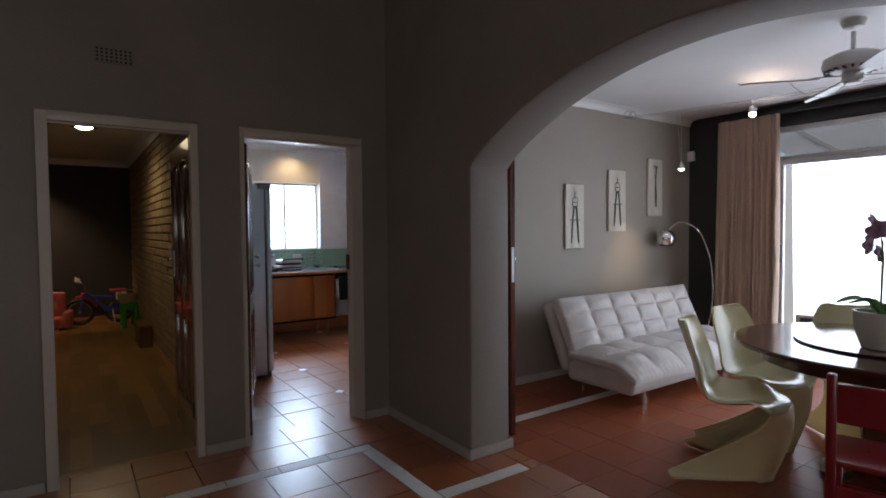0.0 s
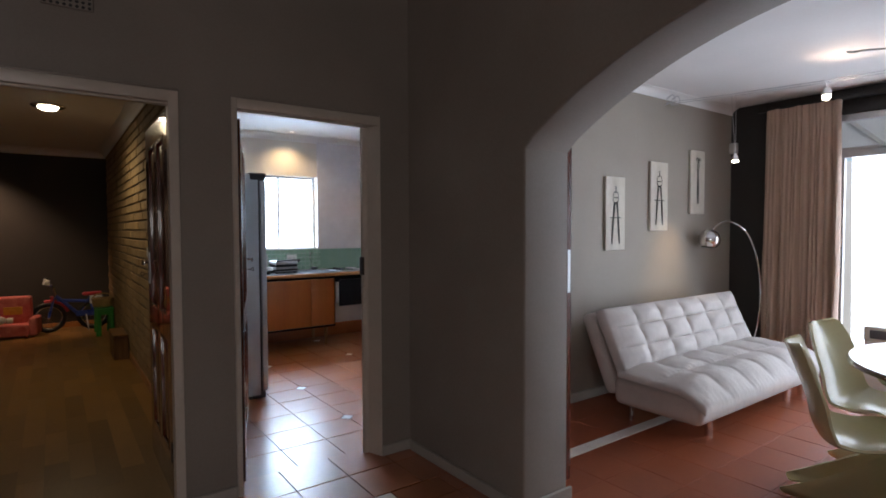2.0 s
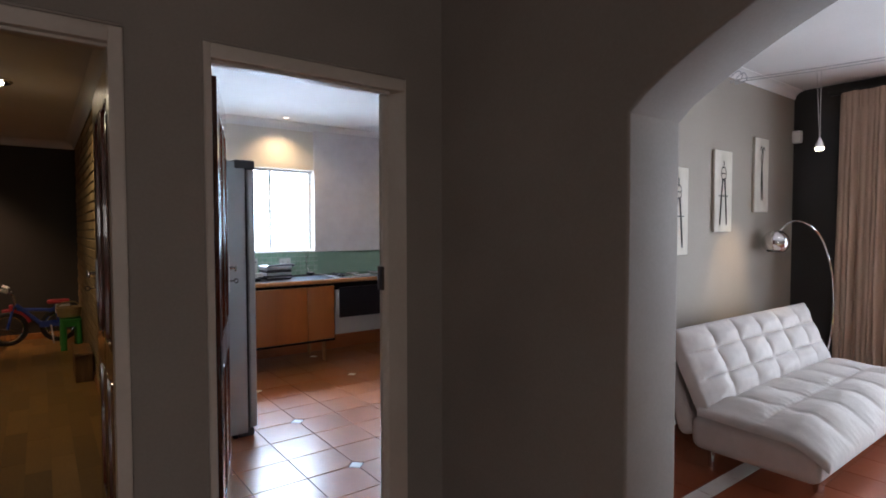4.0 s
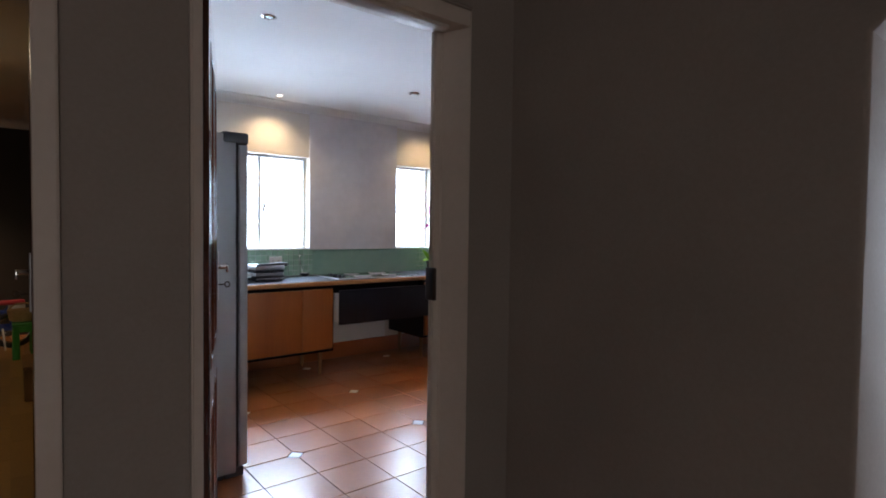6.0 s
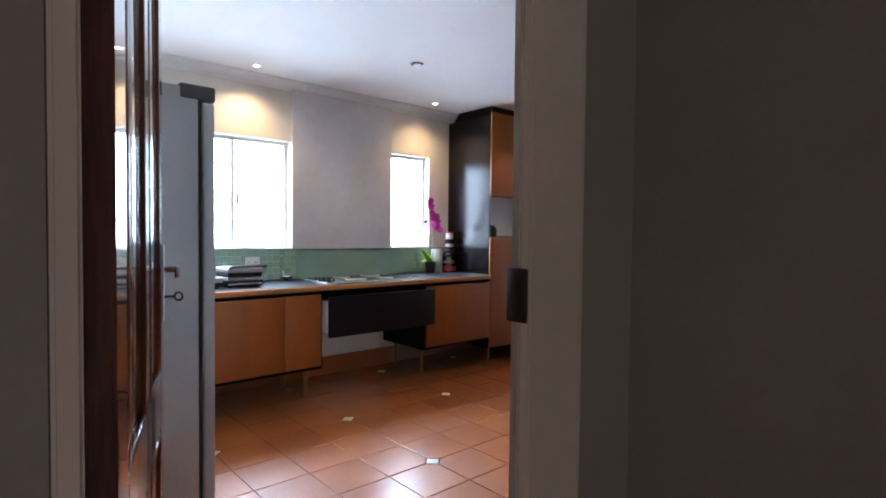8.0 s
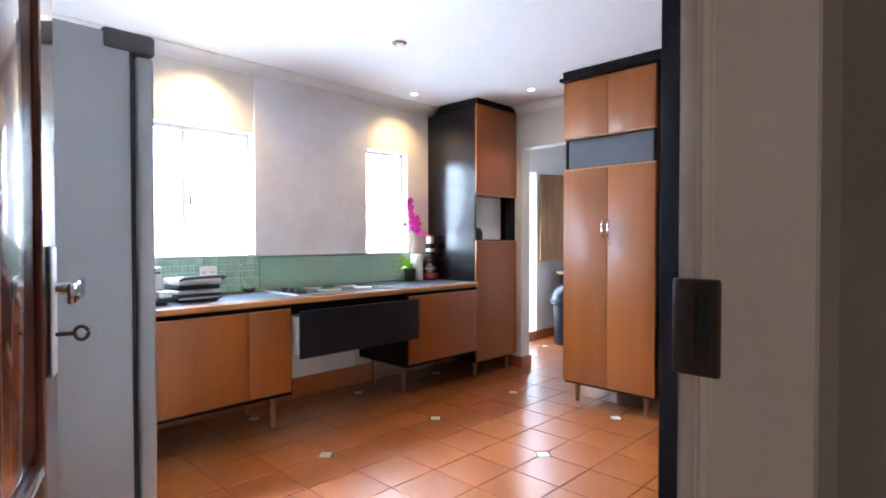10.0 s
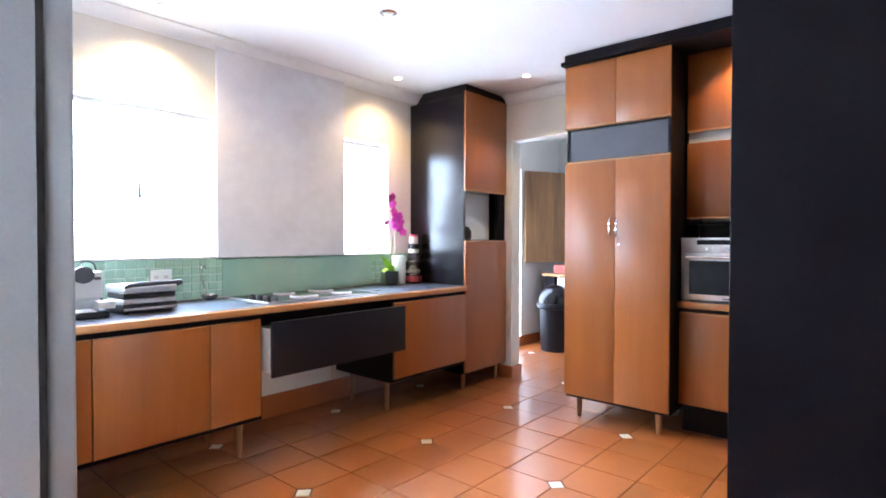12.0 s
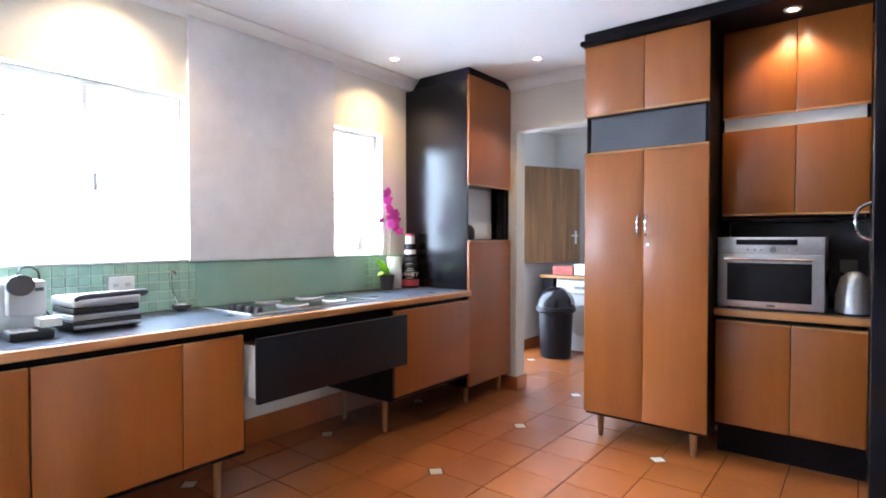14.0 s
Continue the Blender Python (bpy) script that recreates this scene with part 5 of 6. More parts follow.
cur = thing("curtain", (5.95, 3.08, 0), "beige pleated curtain drawn aside", "curtain")
def drape(u, v):
    w = u + 0.018 * math.sin(u * 19 + 0.7) + 0.009 * math.sin(u * 43)
    deep = 0.024 + 0.011 * math.sin(u * 23 + 1.0) + 0.006 * math.sin(u * 61)
    pinch = 1.0 - 0.55 * math.exp(-((v - 0.93) / 0.05) ** 2)
    ph = w * math.tau * 13 + 0.5 * math.sin(v * 3 + u * 5)
    x = 5.92 + deep * (1.3 - 0.5 * v) * pinch * (math.sin(ph) + 0.25 * math.sin(2 * ph + 1.1 + 2 * v)) + 0.012 * math.sin(u * 17 + v * 2.5)
    y = 2.745 + u * 0.60 + 0.012 * math.sin(ph + 1.3) + 0.016 * (1 - v) * (u - 0.15) + 0.006 * math.sin(v * 9 + u * 30) * (1 - v)
    return Vector((x, y, 0.02 + v * 2.485))
part("cloth", grid(bm_new(), drape, 210, 30, 0.003), M_CURTAIN, cur, smooth=80)
def heading(u, v):
    p = drape(u, 0.945 + 0.055 * v)
    p.x -= 0.004 + 0.004 * math.sin(u * math.tau * 33)
    return p
part("pleat_heading", grid(bm_new(), heading, 210, 3, 0.003), M_CURTAIN, cur, smooth=80)

# sofa bed
sofa = thing("sofa_bed", (4.4, 3.0, 0), "off-white tufted click-clack sofa bed on steel legs", "sofa")
SX0, SX1 = 3.43, 5.38


def tufted(nu, nv, fn, base, pad, under):
    """A padded slab: fn(u, v, h) gives a point at height h over the slab's plane."""
    bm = bm_new()
    NU, NV = nu * 20, nv * 18
    def puff(u, v):
        a, b = abs(math.sin(math.pi * u * nu)), abs(math.sin(math.pi * v * nv))
        e = min(1.0, 9 * min(u, 1 - u, (v * 0.5 + 0.02), (1 - v) * 0.5 + 0.02)) ** 0.5
        wr = 0.009 * noise.noise(Vector((u * 15, v * 6, base))) + 0.0025 * noise.noise(Vector((u * 44, v * 12, base + 4)))
        crease = 0.006 * math.exp(-((b / 0.35) ** 2)) * math.sin(u * nu * 40) * (1 - 0.5 * a)
        return e * (0.03 + pad * (a ** 0.45) * (b ** 0.45)) + wr + crease
    top = [[bm.verts.new(fn(i / NU, j / NV, puff(i / NU, j / NV))) for j in range(NV + 1)] for i in range(NU + 1)]
    bot = [[bm.verts.new(fn(i / NU, j / NV, -under)) for j in range(NV + 1)] for i in range(NU + 1)]
    for i in range(NU):
        for j in range(NV):
            bm.faces.new((top[i][j], top[i + 1][j], top[i + 1][j + 1], top[i][j + 1]))
            bm.faces.new((bot[i][j], bot[i][j + 1], bot[i + 1][j + 1], bot[i + 1][j]))
    for i in range(NU):
        bm.faces.new((top[i][0], bot[i][0], bot[i + 1][0], top[i + 1][0]))
        bm.faces.new((top[i][NV], top[i + 1][NV], bot[i + 1][NV], bot[i][NV]))
    for j in range(NV):
        bm.faces.new((top[0][j], top[0][j + 1], bot[0][j + 1], bot[0][j]))
        bm.faces.new((top[NU][j], bot[NU][j], bot[NU][j + 1], top[NU][j + 1]))
    return bm


def seat_pt(u, v, h):
    drop = 0.085 * (max(0.0, 0.30 - v) / 0.30) ** 1.6
    return Vector((SX0 + u * (SX1 - SX0), 2.605 + v * 0.635, 0.348 - drop + 0.02 * v + h))


def back_pt(u, v, h):
    ang = radians(64)
    d, n = Vector((0, math.cos(ang), math.sin(ang))), Vector((0, -math.sin(ang), math.cos(ang)))
    return Vector((SX0 + 0.03 + u * (SX1 - SX0 - 0.06), 3.20, 0.37)) + d * (v * 0.46) + n * h


part("seat", tufted(6, 2, seat_pt, 1.0, 0.03, 0.035), M_SOFA, sofa, smooth=75)
part("backrest", tufted(6, 3, back_pt, 7.0, 0.04, 0.06), M_SOFA, sofa, smooth=75)
bm = B(SX0 + 0.03, SX1 - 0.03, 2.655, 3.30, 0.125, 0.315, bevel=0.055, seg=5)
part("base", bm, M_SOFA, sofa, smooth=60)
bm = B(SX0 + 0.05, SX1 - 0.05, -0.055, 0.055, -0.13, 0.47, bevel=0.045, seg=4)
bm.transform(pose(0, 3.375, 0.30, -24, 0, 0))
part("back_shell", bm, M_SOFA, sofa, smooth=60)
for x in (3.74, 4.93, 5.2):
    part("leg", C((x, 2.75, 0), (x, 2.75, 0.16), 0.024), M_CHROME, sofa)
for x in (3.6, 5.2):
    part("leg", C((x, 3.24, 0), (x, 3.24, 0.16), 0.017), M_CHROME, sofa)


# boards on the wall
def board(x0, x1, z0, z1, ink, draw, label):
    yb = WY0 - 0.021
    root = thing("wall_board", ((x0 + x1) / 2, yb, z0), label, "picture board", group="three boards above the sofa")
    part("panel", B(x0, x1, yb - 0.022, yb - 0.001, z0, z1, bevel=0.003), M_BOARD, root)
    cx, cz, h = (x0 + x1) / 2, (z0 + z1) / 2, z1 - z0
    def stroke(pts, r):
        bm = bm_new()
        for (a, b), (c, d) in zip(pts, pts[1:]):
            p, q = Vector((cx + a * h * 1.2, yb - 0.0225, cz + b * h * 1.25)), Vector((cx + c * h * 1.2, yb - 0.0225, cz + d * h * 1.25))
            w = (q - p).normalized().cross(Vector((0, 1, 0))) * r * h * 1.35
            vs = [bm.verts.new(o) for o in (p - w, p + w, q + w * 0.7, q - w * 0.7)]
            f = bm.faces.new(vs)
            bmesh.ops.solidify(bm, geom=[f], thickness=0.001)
        part("drawn_line", bm, ink, root)
    draw(stroke)
    return root


def dividers(s):
    s([(0.0, 0.30), (0.0, 0.24)], 0.010)
    s([(-0.05, 0.20), (-0.03, 0.235), (0.03, 0.235), (0.05, 0.20), (0.05, 0.14), (0.02, 0.115), (-0.02, 0.115), (-0.05, 0.14), (-0.05, 0.20)], 0.007)
    s([(-0.02, 0.13), (-0.045, -0.06), (-0.07, -0.33)], 0.016)
    s([(0.02, 0.13), (0.045, -0.06), (0.07, -0.33)], 0.016)
    s([(-0.10, -0.045), (0.10, -0.045)], 0.007)
    s([(-0.04, 0.175), (0.04, 0.175)], 0.006)


def shears(s):
    s([(-0.045, 0.27), (-0.03, 0.31), (0.0, 0.30), (0.0, 0.24), (-0.02, 0.19), (0.0, 0.10)], 0.010)
    s([(0.06, 0.27), (0.045, 0.31), (0.015, 0.28), (0.03, 0.22), (0.01, 0.15), (0.0, 0.10)], 0.010)
    s([(0.0, 0.10), (-0.01, -0.05), (-0.005, -0.27)], 0.014)
    s([(0.0, 0.10), (0.02, -0.05), (0.03, -0.27)], 0.010)


board(3.92, 4.175, 1.19, 1.80, M_INKPALE, dividers, "white distressed board with a pale drawing of dividers")
board(4.545, 4.815, 1.35, 1.965, M_INK, dividers, "white distressed board with a black drawing of dividers")
board(5.20, 5.455, 1.51, 2.12, M_INK, shears, "white distressed board with a drawing of shears")
al = thing("alarm_sensor", (5.98, 3.70, 2.15), "small white motion sensor in the corner", "sensor")
part("housing", B(5.955, 6.015, 3.66, 3.732, 2.14, 2.25, bevel=0.012, seg=2), M_WHITEPLASTIC, al)

# arc lamp
arc = thing("arc_lamp", (5.55, 3.40, 0), "chrome arc floor lamp with a globe shade beside the sofa", "floor lamp")
part("base", lathe(bm_new(), [(0.12, 0), (0.12, 0.03), (0.11, 0.04), (0.02, 0.045)], (5.74, 3.42, 0)), M_CHROME, arc)
part("arm", tube(bm_new(), curve([(5.74, 3.42, 0.04), (5.82, 3.35, 0.5), (5.79, 3.34, 0.95), (5.70, 3.38, 1.25), (5.61, 3.43, 1.38), (5.51, 3.50, 1.435), (5.43, 3.55, 1.415), (5.37, 3.59, 1.345)], 60), 0.008, 10), M_CHROME, arc)
bm = lathe(bm_new(), [(0.012, 0.099), (0.04, 0.092), (0.065, 0.076), (0.085, 0.053), (0.097, 0.022), (0.1, -0.008), (0.094, -0.036), (0.08, -0.06), (0.066, -0.075), (0.06, -0.072), (0.076, -0.055), (0.09, -0.02), (0.088, 0.02), (0.05, 0.07)], (0, 0, 0), 32)
bm.transform(pose(5.345, 3.605, 1.263, 0, 12, 0))
part("globe_shade", bm, M_CHROME, arc, smooth=60)

# cable lights
rail = thing("cable_lights", (4.9, 3.7, 2.5), "pair of low-voltage lighting cables under the dining ceiling", "cable light")
for x in (4.86, 4.94):
    part("cable", tube(bm_new(), [(x - 0.06, 3.735, 2.515), (x - 0.03, 3.2, 2.482), (x, 2.5, 2.45), (x + 0.06, 1.3, 2.43), (x + 0.2, -1.6, 2.47)], 0.003, 6), M_STEEL, rail)
    part("wall_anchor", tube(bm_new(), curve([(x - 0.06, 3.735, 2.54), (x - 0.06, 3.67, 2.575), (x - 0.06, 3.65, 2.51), (x - 0.06, 3.735, 2.50)], 10), 0.004, 6), M_STEEL, rail)
part("spreader", C((4.84, 2.51, 2.45), (4.96, 2.51, 2.45), 0.004), M_STEEL, rail)
ts = part("spot_head", lathe(bm_new(), [(0.012, 0.06), (0.03, 0.04), (0.034, 0.0), (0.03, 0.0)], (4.90, 2.51, 2.35), 20), M_CHROME, rail)
part("spot_stem", C((4.90, 2.51, 2.405), (4.90, 2.51, 2.452), 0.004), M_STEEL, rail)
part("lamp_glass", lathe(bm_new(), [(0.005, 0.001), (0.026, 0.0), (0.028, -0.02), (0.012, -0.034)], (4.90, 2.51, 2.348), 16), M_LAMPGLOW, ts)
ps = part("pendant_head", lathe(bm_new(), [(0.008, 0.07), (0.016, 0.05), (0.034, 0.0), (0.03, 0.0)], (4.92, 3.17, 1.94), 20), M_CHROME, rail)
part("lamp_glass", lathe(bm_new(), [(0.005, 0.001), (0.028, 0.0), (0.02, -0.012)], (4.92, 3.17, 1.938), 16), M_LAMPGLOWSOFT, ps)
for dx in (-0.03, 0.03):
    part("pendant_wire", tube(bm_new(), [(4.88 + dx * 1.3, 3.17, 2.478), (4.92 + dx * 0.2, 3.17, 2.01)], 0.0018, 5), M_STEEL, rail)

# ceiling fan
FXc, FYc = 3.985, 1.50
fan = thing("ceiling_fan", (FXc, FYc, DC), "white ceiling fan at rest with four blades", "ceiling fan")
part("canopy", lathe(bm_new(), [(0.065, 0), (0.065, -0.01), (0.05, -0.045), (0.02, -0.055)], (FXc, FYc, DC - 0.001)), M_WHITEPLASTIC, fan)
part("down_rod", C((FXc, FYc, 2.405), (FXc, FYc, 2.545), 0.013), M_WHITEPLASTIC, fan)
part("motor_housing", lathe(bm_new(), [(0.03, 0.10), (0.10, 0.09), (0.15, 0.065), (0.158, 0.03), (0.15, 0.0), (0.11, -0.015), (0.09, -0.02)], (FXc, FYc, 2.325), 36), M_WHITEPLASTIC, fan)
bm = bm_new()
for k in range(20):
    a = k * math.tau / 20
    bx(bm, 0.1, 0.146, -0.007, 0.007, -0.016, -0.006, m=pose(FXc, FYc, 2.325, 0, 0, math.degrees(a)) @ pose(0, 0, 0, 0, 0, 0))
part("vent_slots", bm, M_FRIDGECAP, fan)
part("switch_cup", lathe(bm_new(), [(0.055, 0.0), (0.055, -0.05), (0.04, -0.07), (0.01, -0.075)], (FXc, FYc, 2.304)), M_WHITEPLASTIC, fan)
for k in range(4):
    a = 40 + 90 * k
    mm = pose(FXc, FYc, 2.280, 0, 0, a)
    bm = bm_new()
    bx(bm, 0.06, 0.22, -0.014, 0.014, -0.004, 0.004, bevel=0.002, m=mm)
    bl = part("blade_iron", bm, M_WHITEPLASTIC, fan)
    bm = bm_new()
    def blade(u, v):
        w = 0.048 + 0.018 * u - (0.03 * max(0, u - 0.93) / 0.07)
        return Vector((0.19 + 0.42 * u, (v - 0.5) * 2 * w, (v - 0.5) * -0.026))
    grid(bm, blade, 20, 6, 0.008)
    bm.transform(mm)
    part("blade", bm, M_WHITEPLASTIC, fan)
part("pull_chain", tube(bm_new(), curve([(FXc - 0.05, FYc, 2.245), (FXc - 0.10, FYc + 0.08, 2.165), (FXc - 0.17, FYc + 0.17, 2.175), (FXc - 0.21, FYc + 0.25, 2.255)], 16), 0.0025, 5), M_STEEL, fan)
part("chain_weight", C((FXc - 0.21, FYc + 0.25, 2.260), (FXc - 0.21, FYc + 0.25, 2.260), 0.008), M_RUBBER, fan)
# round table
TXc, TYc, TR = 3.66, 1.24, 0.70
tab = thing("round_table", (TXc, TYc, 0), "round dark mahogany dining table with a glass turntable", "table")
part("tabletop", lathe(bm_new(), [(TR - 0.02, 0), (TR, 0.008), (TR, 0.022), (TR - 0.008, 0.03)], (TXc, TYc, 0.712), 72), M_TABLE, tab)
part("apron", lathe(bm_new(), [(TR - 0.12, 0), (TR - 0.12, 0.07)], (TXc, TYc, 0.641), 48), M_TABLE, tab)
part("pedestal", lathe(bm_new(), [(0.26, 0), (0.27, 0.03), (0.12, 0.08), (0.08, 0.2), (0.10, 0.45), (0.16, 0.60), (0.2, 0.641)], (TXc, TYc, 0), 36), M_DOOR, tab)
lazy = thing("turntable", (TXc, TYc, 0.742), "round glass turntable on the dining table", "turntable")
part("disc", lathe(bm_new(), [(0.395, 0), (0.40, 0.003), (0.395, 0.008)], (TXc, TYc, 0.7465), 64), M_TABLE, lazy)
part("bearing", lathe(bm_new(), [(0.12, 0), (0.12, 0.004)], (TXc, TYc, 0.7425), 32), M_STEEL, lazy)
px, py, pz = 3.48, 1.19, 0.755
pot = thing("orchid", (px, py, pz), "mauve orchid in a white bowl on the table", "orchid")
part("pot", lathe(bm_new(), [(0.07, 0), (0.085, 0.004), (0.105, 0.06), (0.119, 0.13), (0.12, 0.19), (0.112, 0.19), (0.108, 0.17), (0.02, 0.165)], (px, py, pz), 36), M_POT, pot)
strap_leaf([(px, py, pz + 0.17), (px - 0.06, py + 0.06, pz + 0.25), (px - 0.17, py + 0.14, pz + 0.235)], 0.045, M_LEAF, pot)
strap_leaf([(px, py, pz + 0.17), (px + 0.05, py + 0.02, pz + 0.22), (px + 0.17, py - 0.05, pz + 0.19)], 0.04, M_LEAF, pot)
strap_leaf([(px, py, pz + 0.17), (px + 0.03, py + 0.06, pz + 0.23), (px + 0.05, py + 0.16, pz + 0.21)], 0.04, M_LEAF, pot)
sp = curve([(px - 0.02, py, pz + 0.17), (px - 0.01, py, pz + 0.33), (px, py, pz + 0.46), (px + 0.01, py + 0.01, pz + 0.58), (px + 0.08, py - 0.03, pz + 0.66)], 24)
part("stem", tube(bm_new(), sp, 0.004, 6), M_STEM, pot)
part("support_cane", C((px - 0.03, py, pz + 0.16), (px - 0.012, py, pz + 0.55), 0.004), M_STEM, pot)
for dx, dy, dz, q in ((-0.02, 0.03, 0.60, 0.055), (-0.045, 0.05, 0.53, 0.05), (0.02, -0.01, 0.61, 0.055), (0.07, -0.04, 0.64, 0.05), (0.01, 0.02, 0.485, 0.045), (-0.03, 0.035, 0.645, 0.045)):
    petal_bloom((px + dx, py + dy, pz + dz), q, random.uniform(-0.6, 0.6) - 0.6, M_MAUVE, pot)


# moulded chairs: one S-shaped shell, facing +y at turn 0
def s_chair(x, y, turn, label):
    root = thing("moulded_chair", (x, y, 0), label, "chair", group="ivory moulded chairs round the table", turn=turn)
    line = curve([(0, -0.265, 0.845), (0, -0.235, 0.76), (0, -0.19, 0.62), (0, -0.165, 0.50), (0, -0.12, 0.425), (0, -0.02, 0.405), (0, 0.10, 0.425), (0, 0.19, 0.435),
                  (0, 0.245, 0.40), (0, 0.262, 0.30), (0, 0.235, 0.19), (0, 0.14, 0.09), (0, 0.0, 0.035), (0, -0.16, 0.012), (0, -0.27, 0.008)], 84)
    n = len(line)
    def width(t):
        if t < 0.12:
            return 0.12 + 0.10 * math.sqrt(t / 0.12)
        if t < 0.55:
            return 0.22 + 0.018 * math.sin((t - 0.12) / 0.43 * math.pi)
        if t < 0.75:
            return 0.22 - 0.045 * math.sin((t - 0.55) / 0.40 * math.pi)
        return 0.19 + 0.06 * (t - 0.75) / 0.25 - (0.14 * max(0, t - 0.93) / 0.07) ** 2
    def shell(u, v):
        q = (v - 0.5) * 2
        if u <= 0.56:                      # back and seat
            f = u / 0.56 * (len(upper) - 1)
            i = min(len(upper) - 2, int(f))
            p = upper[i].lerp(upper[i + 1], f - i)
            d = (upper[i + 1] - upper[i]).normalized()
            nrm = Vector((0, -d.z, d.y))
            w = width(u)
            fade = min(1.0, (0.56 - u) / 0.1)
            return p + Vector((q * w, 0, 0)) + nrm * (0.055 * q * q * fade) + Vector((0, -0.05 * abs(q) ** 1.8 * (1 - fade), 0))
        s = (u - 0.56) / 0.44              # knee and cape-like foot with a rounded tongue on each side
        k, e = min(1.0, s / 0.22), abs(q)
        y = 0.232 + 0.032 * math.sin(min(1.0, s / 0.45) * math.pi / 2) - 0.05 * s * s
        z = 0.432 - 0.028 * k * k - 0.404 * max(0.0, s - 0.10) / 0.90
        reach = min(1.0, s / 0.9) ** 1.2 - 0.10 * (max(0.0, s - 0.9) / 0.1) ** 2 * e ** 6
        w = 0.212 - 0.035 * math.sin(s * math.pi) + 0.05 * s ** 3
        return Vector((q * w, y - 0.05 * e ** 1.8 - 0.44 * reach * (0.12 + 0.88 * e ** 1.5), max(0.012, z)))
    upper = line[:1 + int(len(line) * 7.15 / 14)]
    part("shell", grid(bm_new(), shell, 90, 24, 0.011), M_PANTON, root, world=False, smooth=60)
    root.scale = (1.04, 1.12, 1.0)
    return root


def turn_to(d):
    return math.degrees(math.atan2(-d[0], d[1]))


s_chair(3.12, 1.745, turn_to((0.38, -0.925)), "ivory moulded plastic cantilever chair drawn up to the table")
s_chair(3.69, 1.86, turn_to((-0.05, -0.99)), "ivory moulded plastic cantilever chair between table and sofa")
s_chair(4.17, 1.50, turn_to((-0.87, -0.49)), "ivory moulded plastic cantilever chair behind the table")

# red wooden chair
rc = thing("red_chair", (2.76, 0.95, 0), "red painted wooden chair with a slatted back", "chair", turn=turn_to((0.95, 0.25)))
for sx in (-1, 1):
    part("back_post", B(sx * 0.18 - 0.017, sx * 0.18 + 0.017, -0.19, -0.155, 0, 0.80, bevel=0.006, seg=2), M_RED, rc, world=False)
    part("front_leg", B(sx * 0.18 - 0.017, sx * 0.18 + 0.017, 0.15, 0.185, 0, 0.425, bevel=0.006, seg=2), M_RED, rc, world=False)
    part("side_rail", B(sx * 0.18 - 0.01, sx * 0.18 + 0.01, -0.154, 0.149, 0.17, 0.20, bevel=0.003), M_RED, rc, world=False)
for z0, z1 in ((0.61, 0.765), (0.20, 0.36)):
    part("back_slat", B(-0.162, 0.162, -0.182, -0.166, z0, z1, bevel=0.004), M_RED, rc, world=False)
part("seat", B(-0.20, 0.20, -0.154, 0.20, 0.426, 0.45, bevel=0.008, seg=2), M_RED, rc, world=False)
part("front_rail", B(-0.162, 0.162, 0.16, 0.175, 0.20, 0.24, bevel=0.003), M_RED, rc, world=False)
fb = thing("small_box", (5.75, 2.36, 0), "small white framed box on a low stand by the glass door", "box")
part("stand", B(5.66, 5.86, 2.26, 2.46, 0.0, 0.44, bevel=0.006), M_WHITE, fb)
part("frame", B(5.655, 5.865, 2.255, 2.465, 0.4405, 0.56, bevel=0.008), M_POT, fb)
part("face", B(5.648, 5.6545, 2.30, 2.42, 0.465, 0.535), M_GREYBOARD, fb)

# air brick above the doors
av = thing("air_vent", (0.325, WY0, 2.36), "painted perforated air brick high in the hall wall", "air vent")
part("plate", B(0.232, 0.42, WY0 - 0.012, WY0 - 0.001, 2.318, 2.402, bevel=0.003), M_HALL, av)
for i in range(8):
    for j in range(4):
        part("hole", C((0.247 + i * 0.0226, WY0 - 0.0128, 2.33 + j * 0.02), (0.247 + i * 0.0226, WY0 - 0.0119, 2.33 + j * 0.02), 0.0068, seg=10), M_RUBBER, av)

# ---- playroom ----
pl = thing("ceiling_lamp", (0.25, 6.97, 2.5), "lit round ceiling lamp with a metal rim", "ceiling lamp")
part("rim", lathe(bm_new(), [(0.13, 0), (0.135, -0.012), (0.12, -0.022), (0.09, -0.018), (0.081, -0.022)], (0.25, 6.97, 2.4995), 32), M_CHROME, pl)
part("lamp_glass", lathe(bm_new(), [(0.08, -0.0), (0.072, -0.012), (0.045, -0.024), (0.012, -0.03)], (0.25, 6.97, 2.478), 28), M_LAMPGLOWSOFT, pl)
downlight(-0.75, 9.6, 2.4995, True, "lit recessed downlight in the playroom ceiling")
skirting("baseboard_playroom_north", -3.2, PX, PY - 0.016, PY - 0.001, M_EDGE, 0.075, "pale timber skirting in the playroom")
skirting("baseboard_playroom_east", PX - 0.016, PX - 0.003, WY1 + 0.05, PY - 0.017, M_EDGE, 0.075, "pale timber skirting along the brick wall")

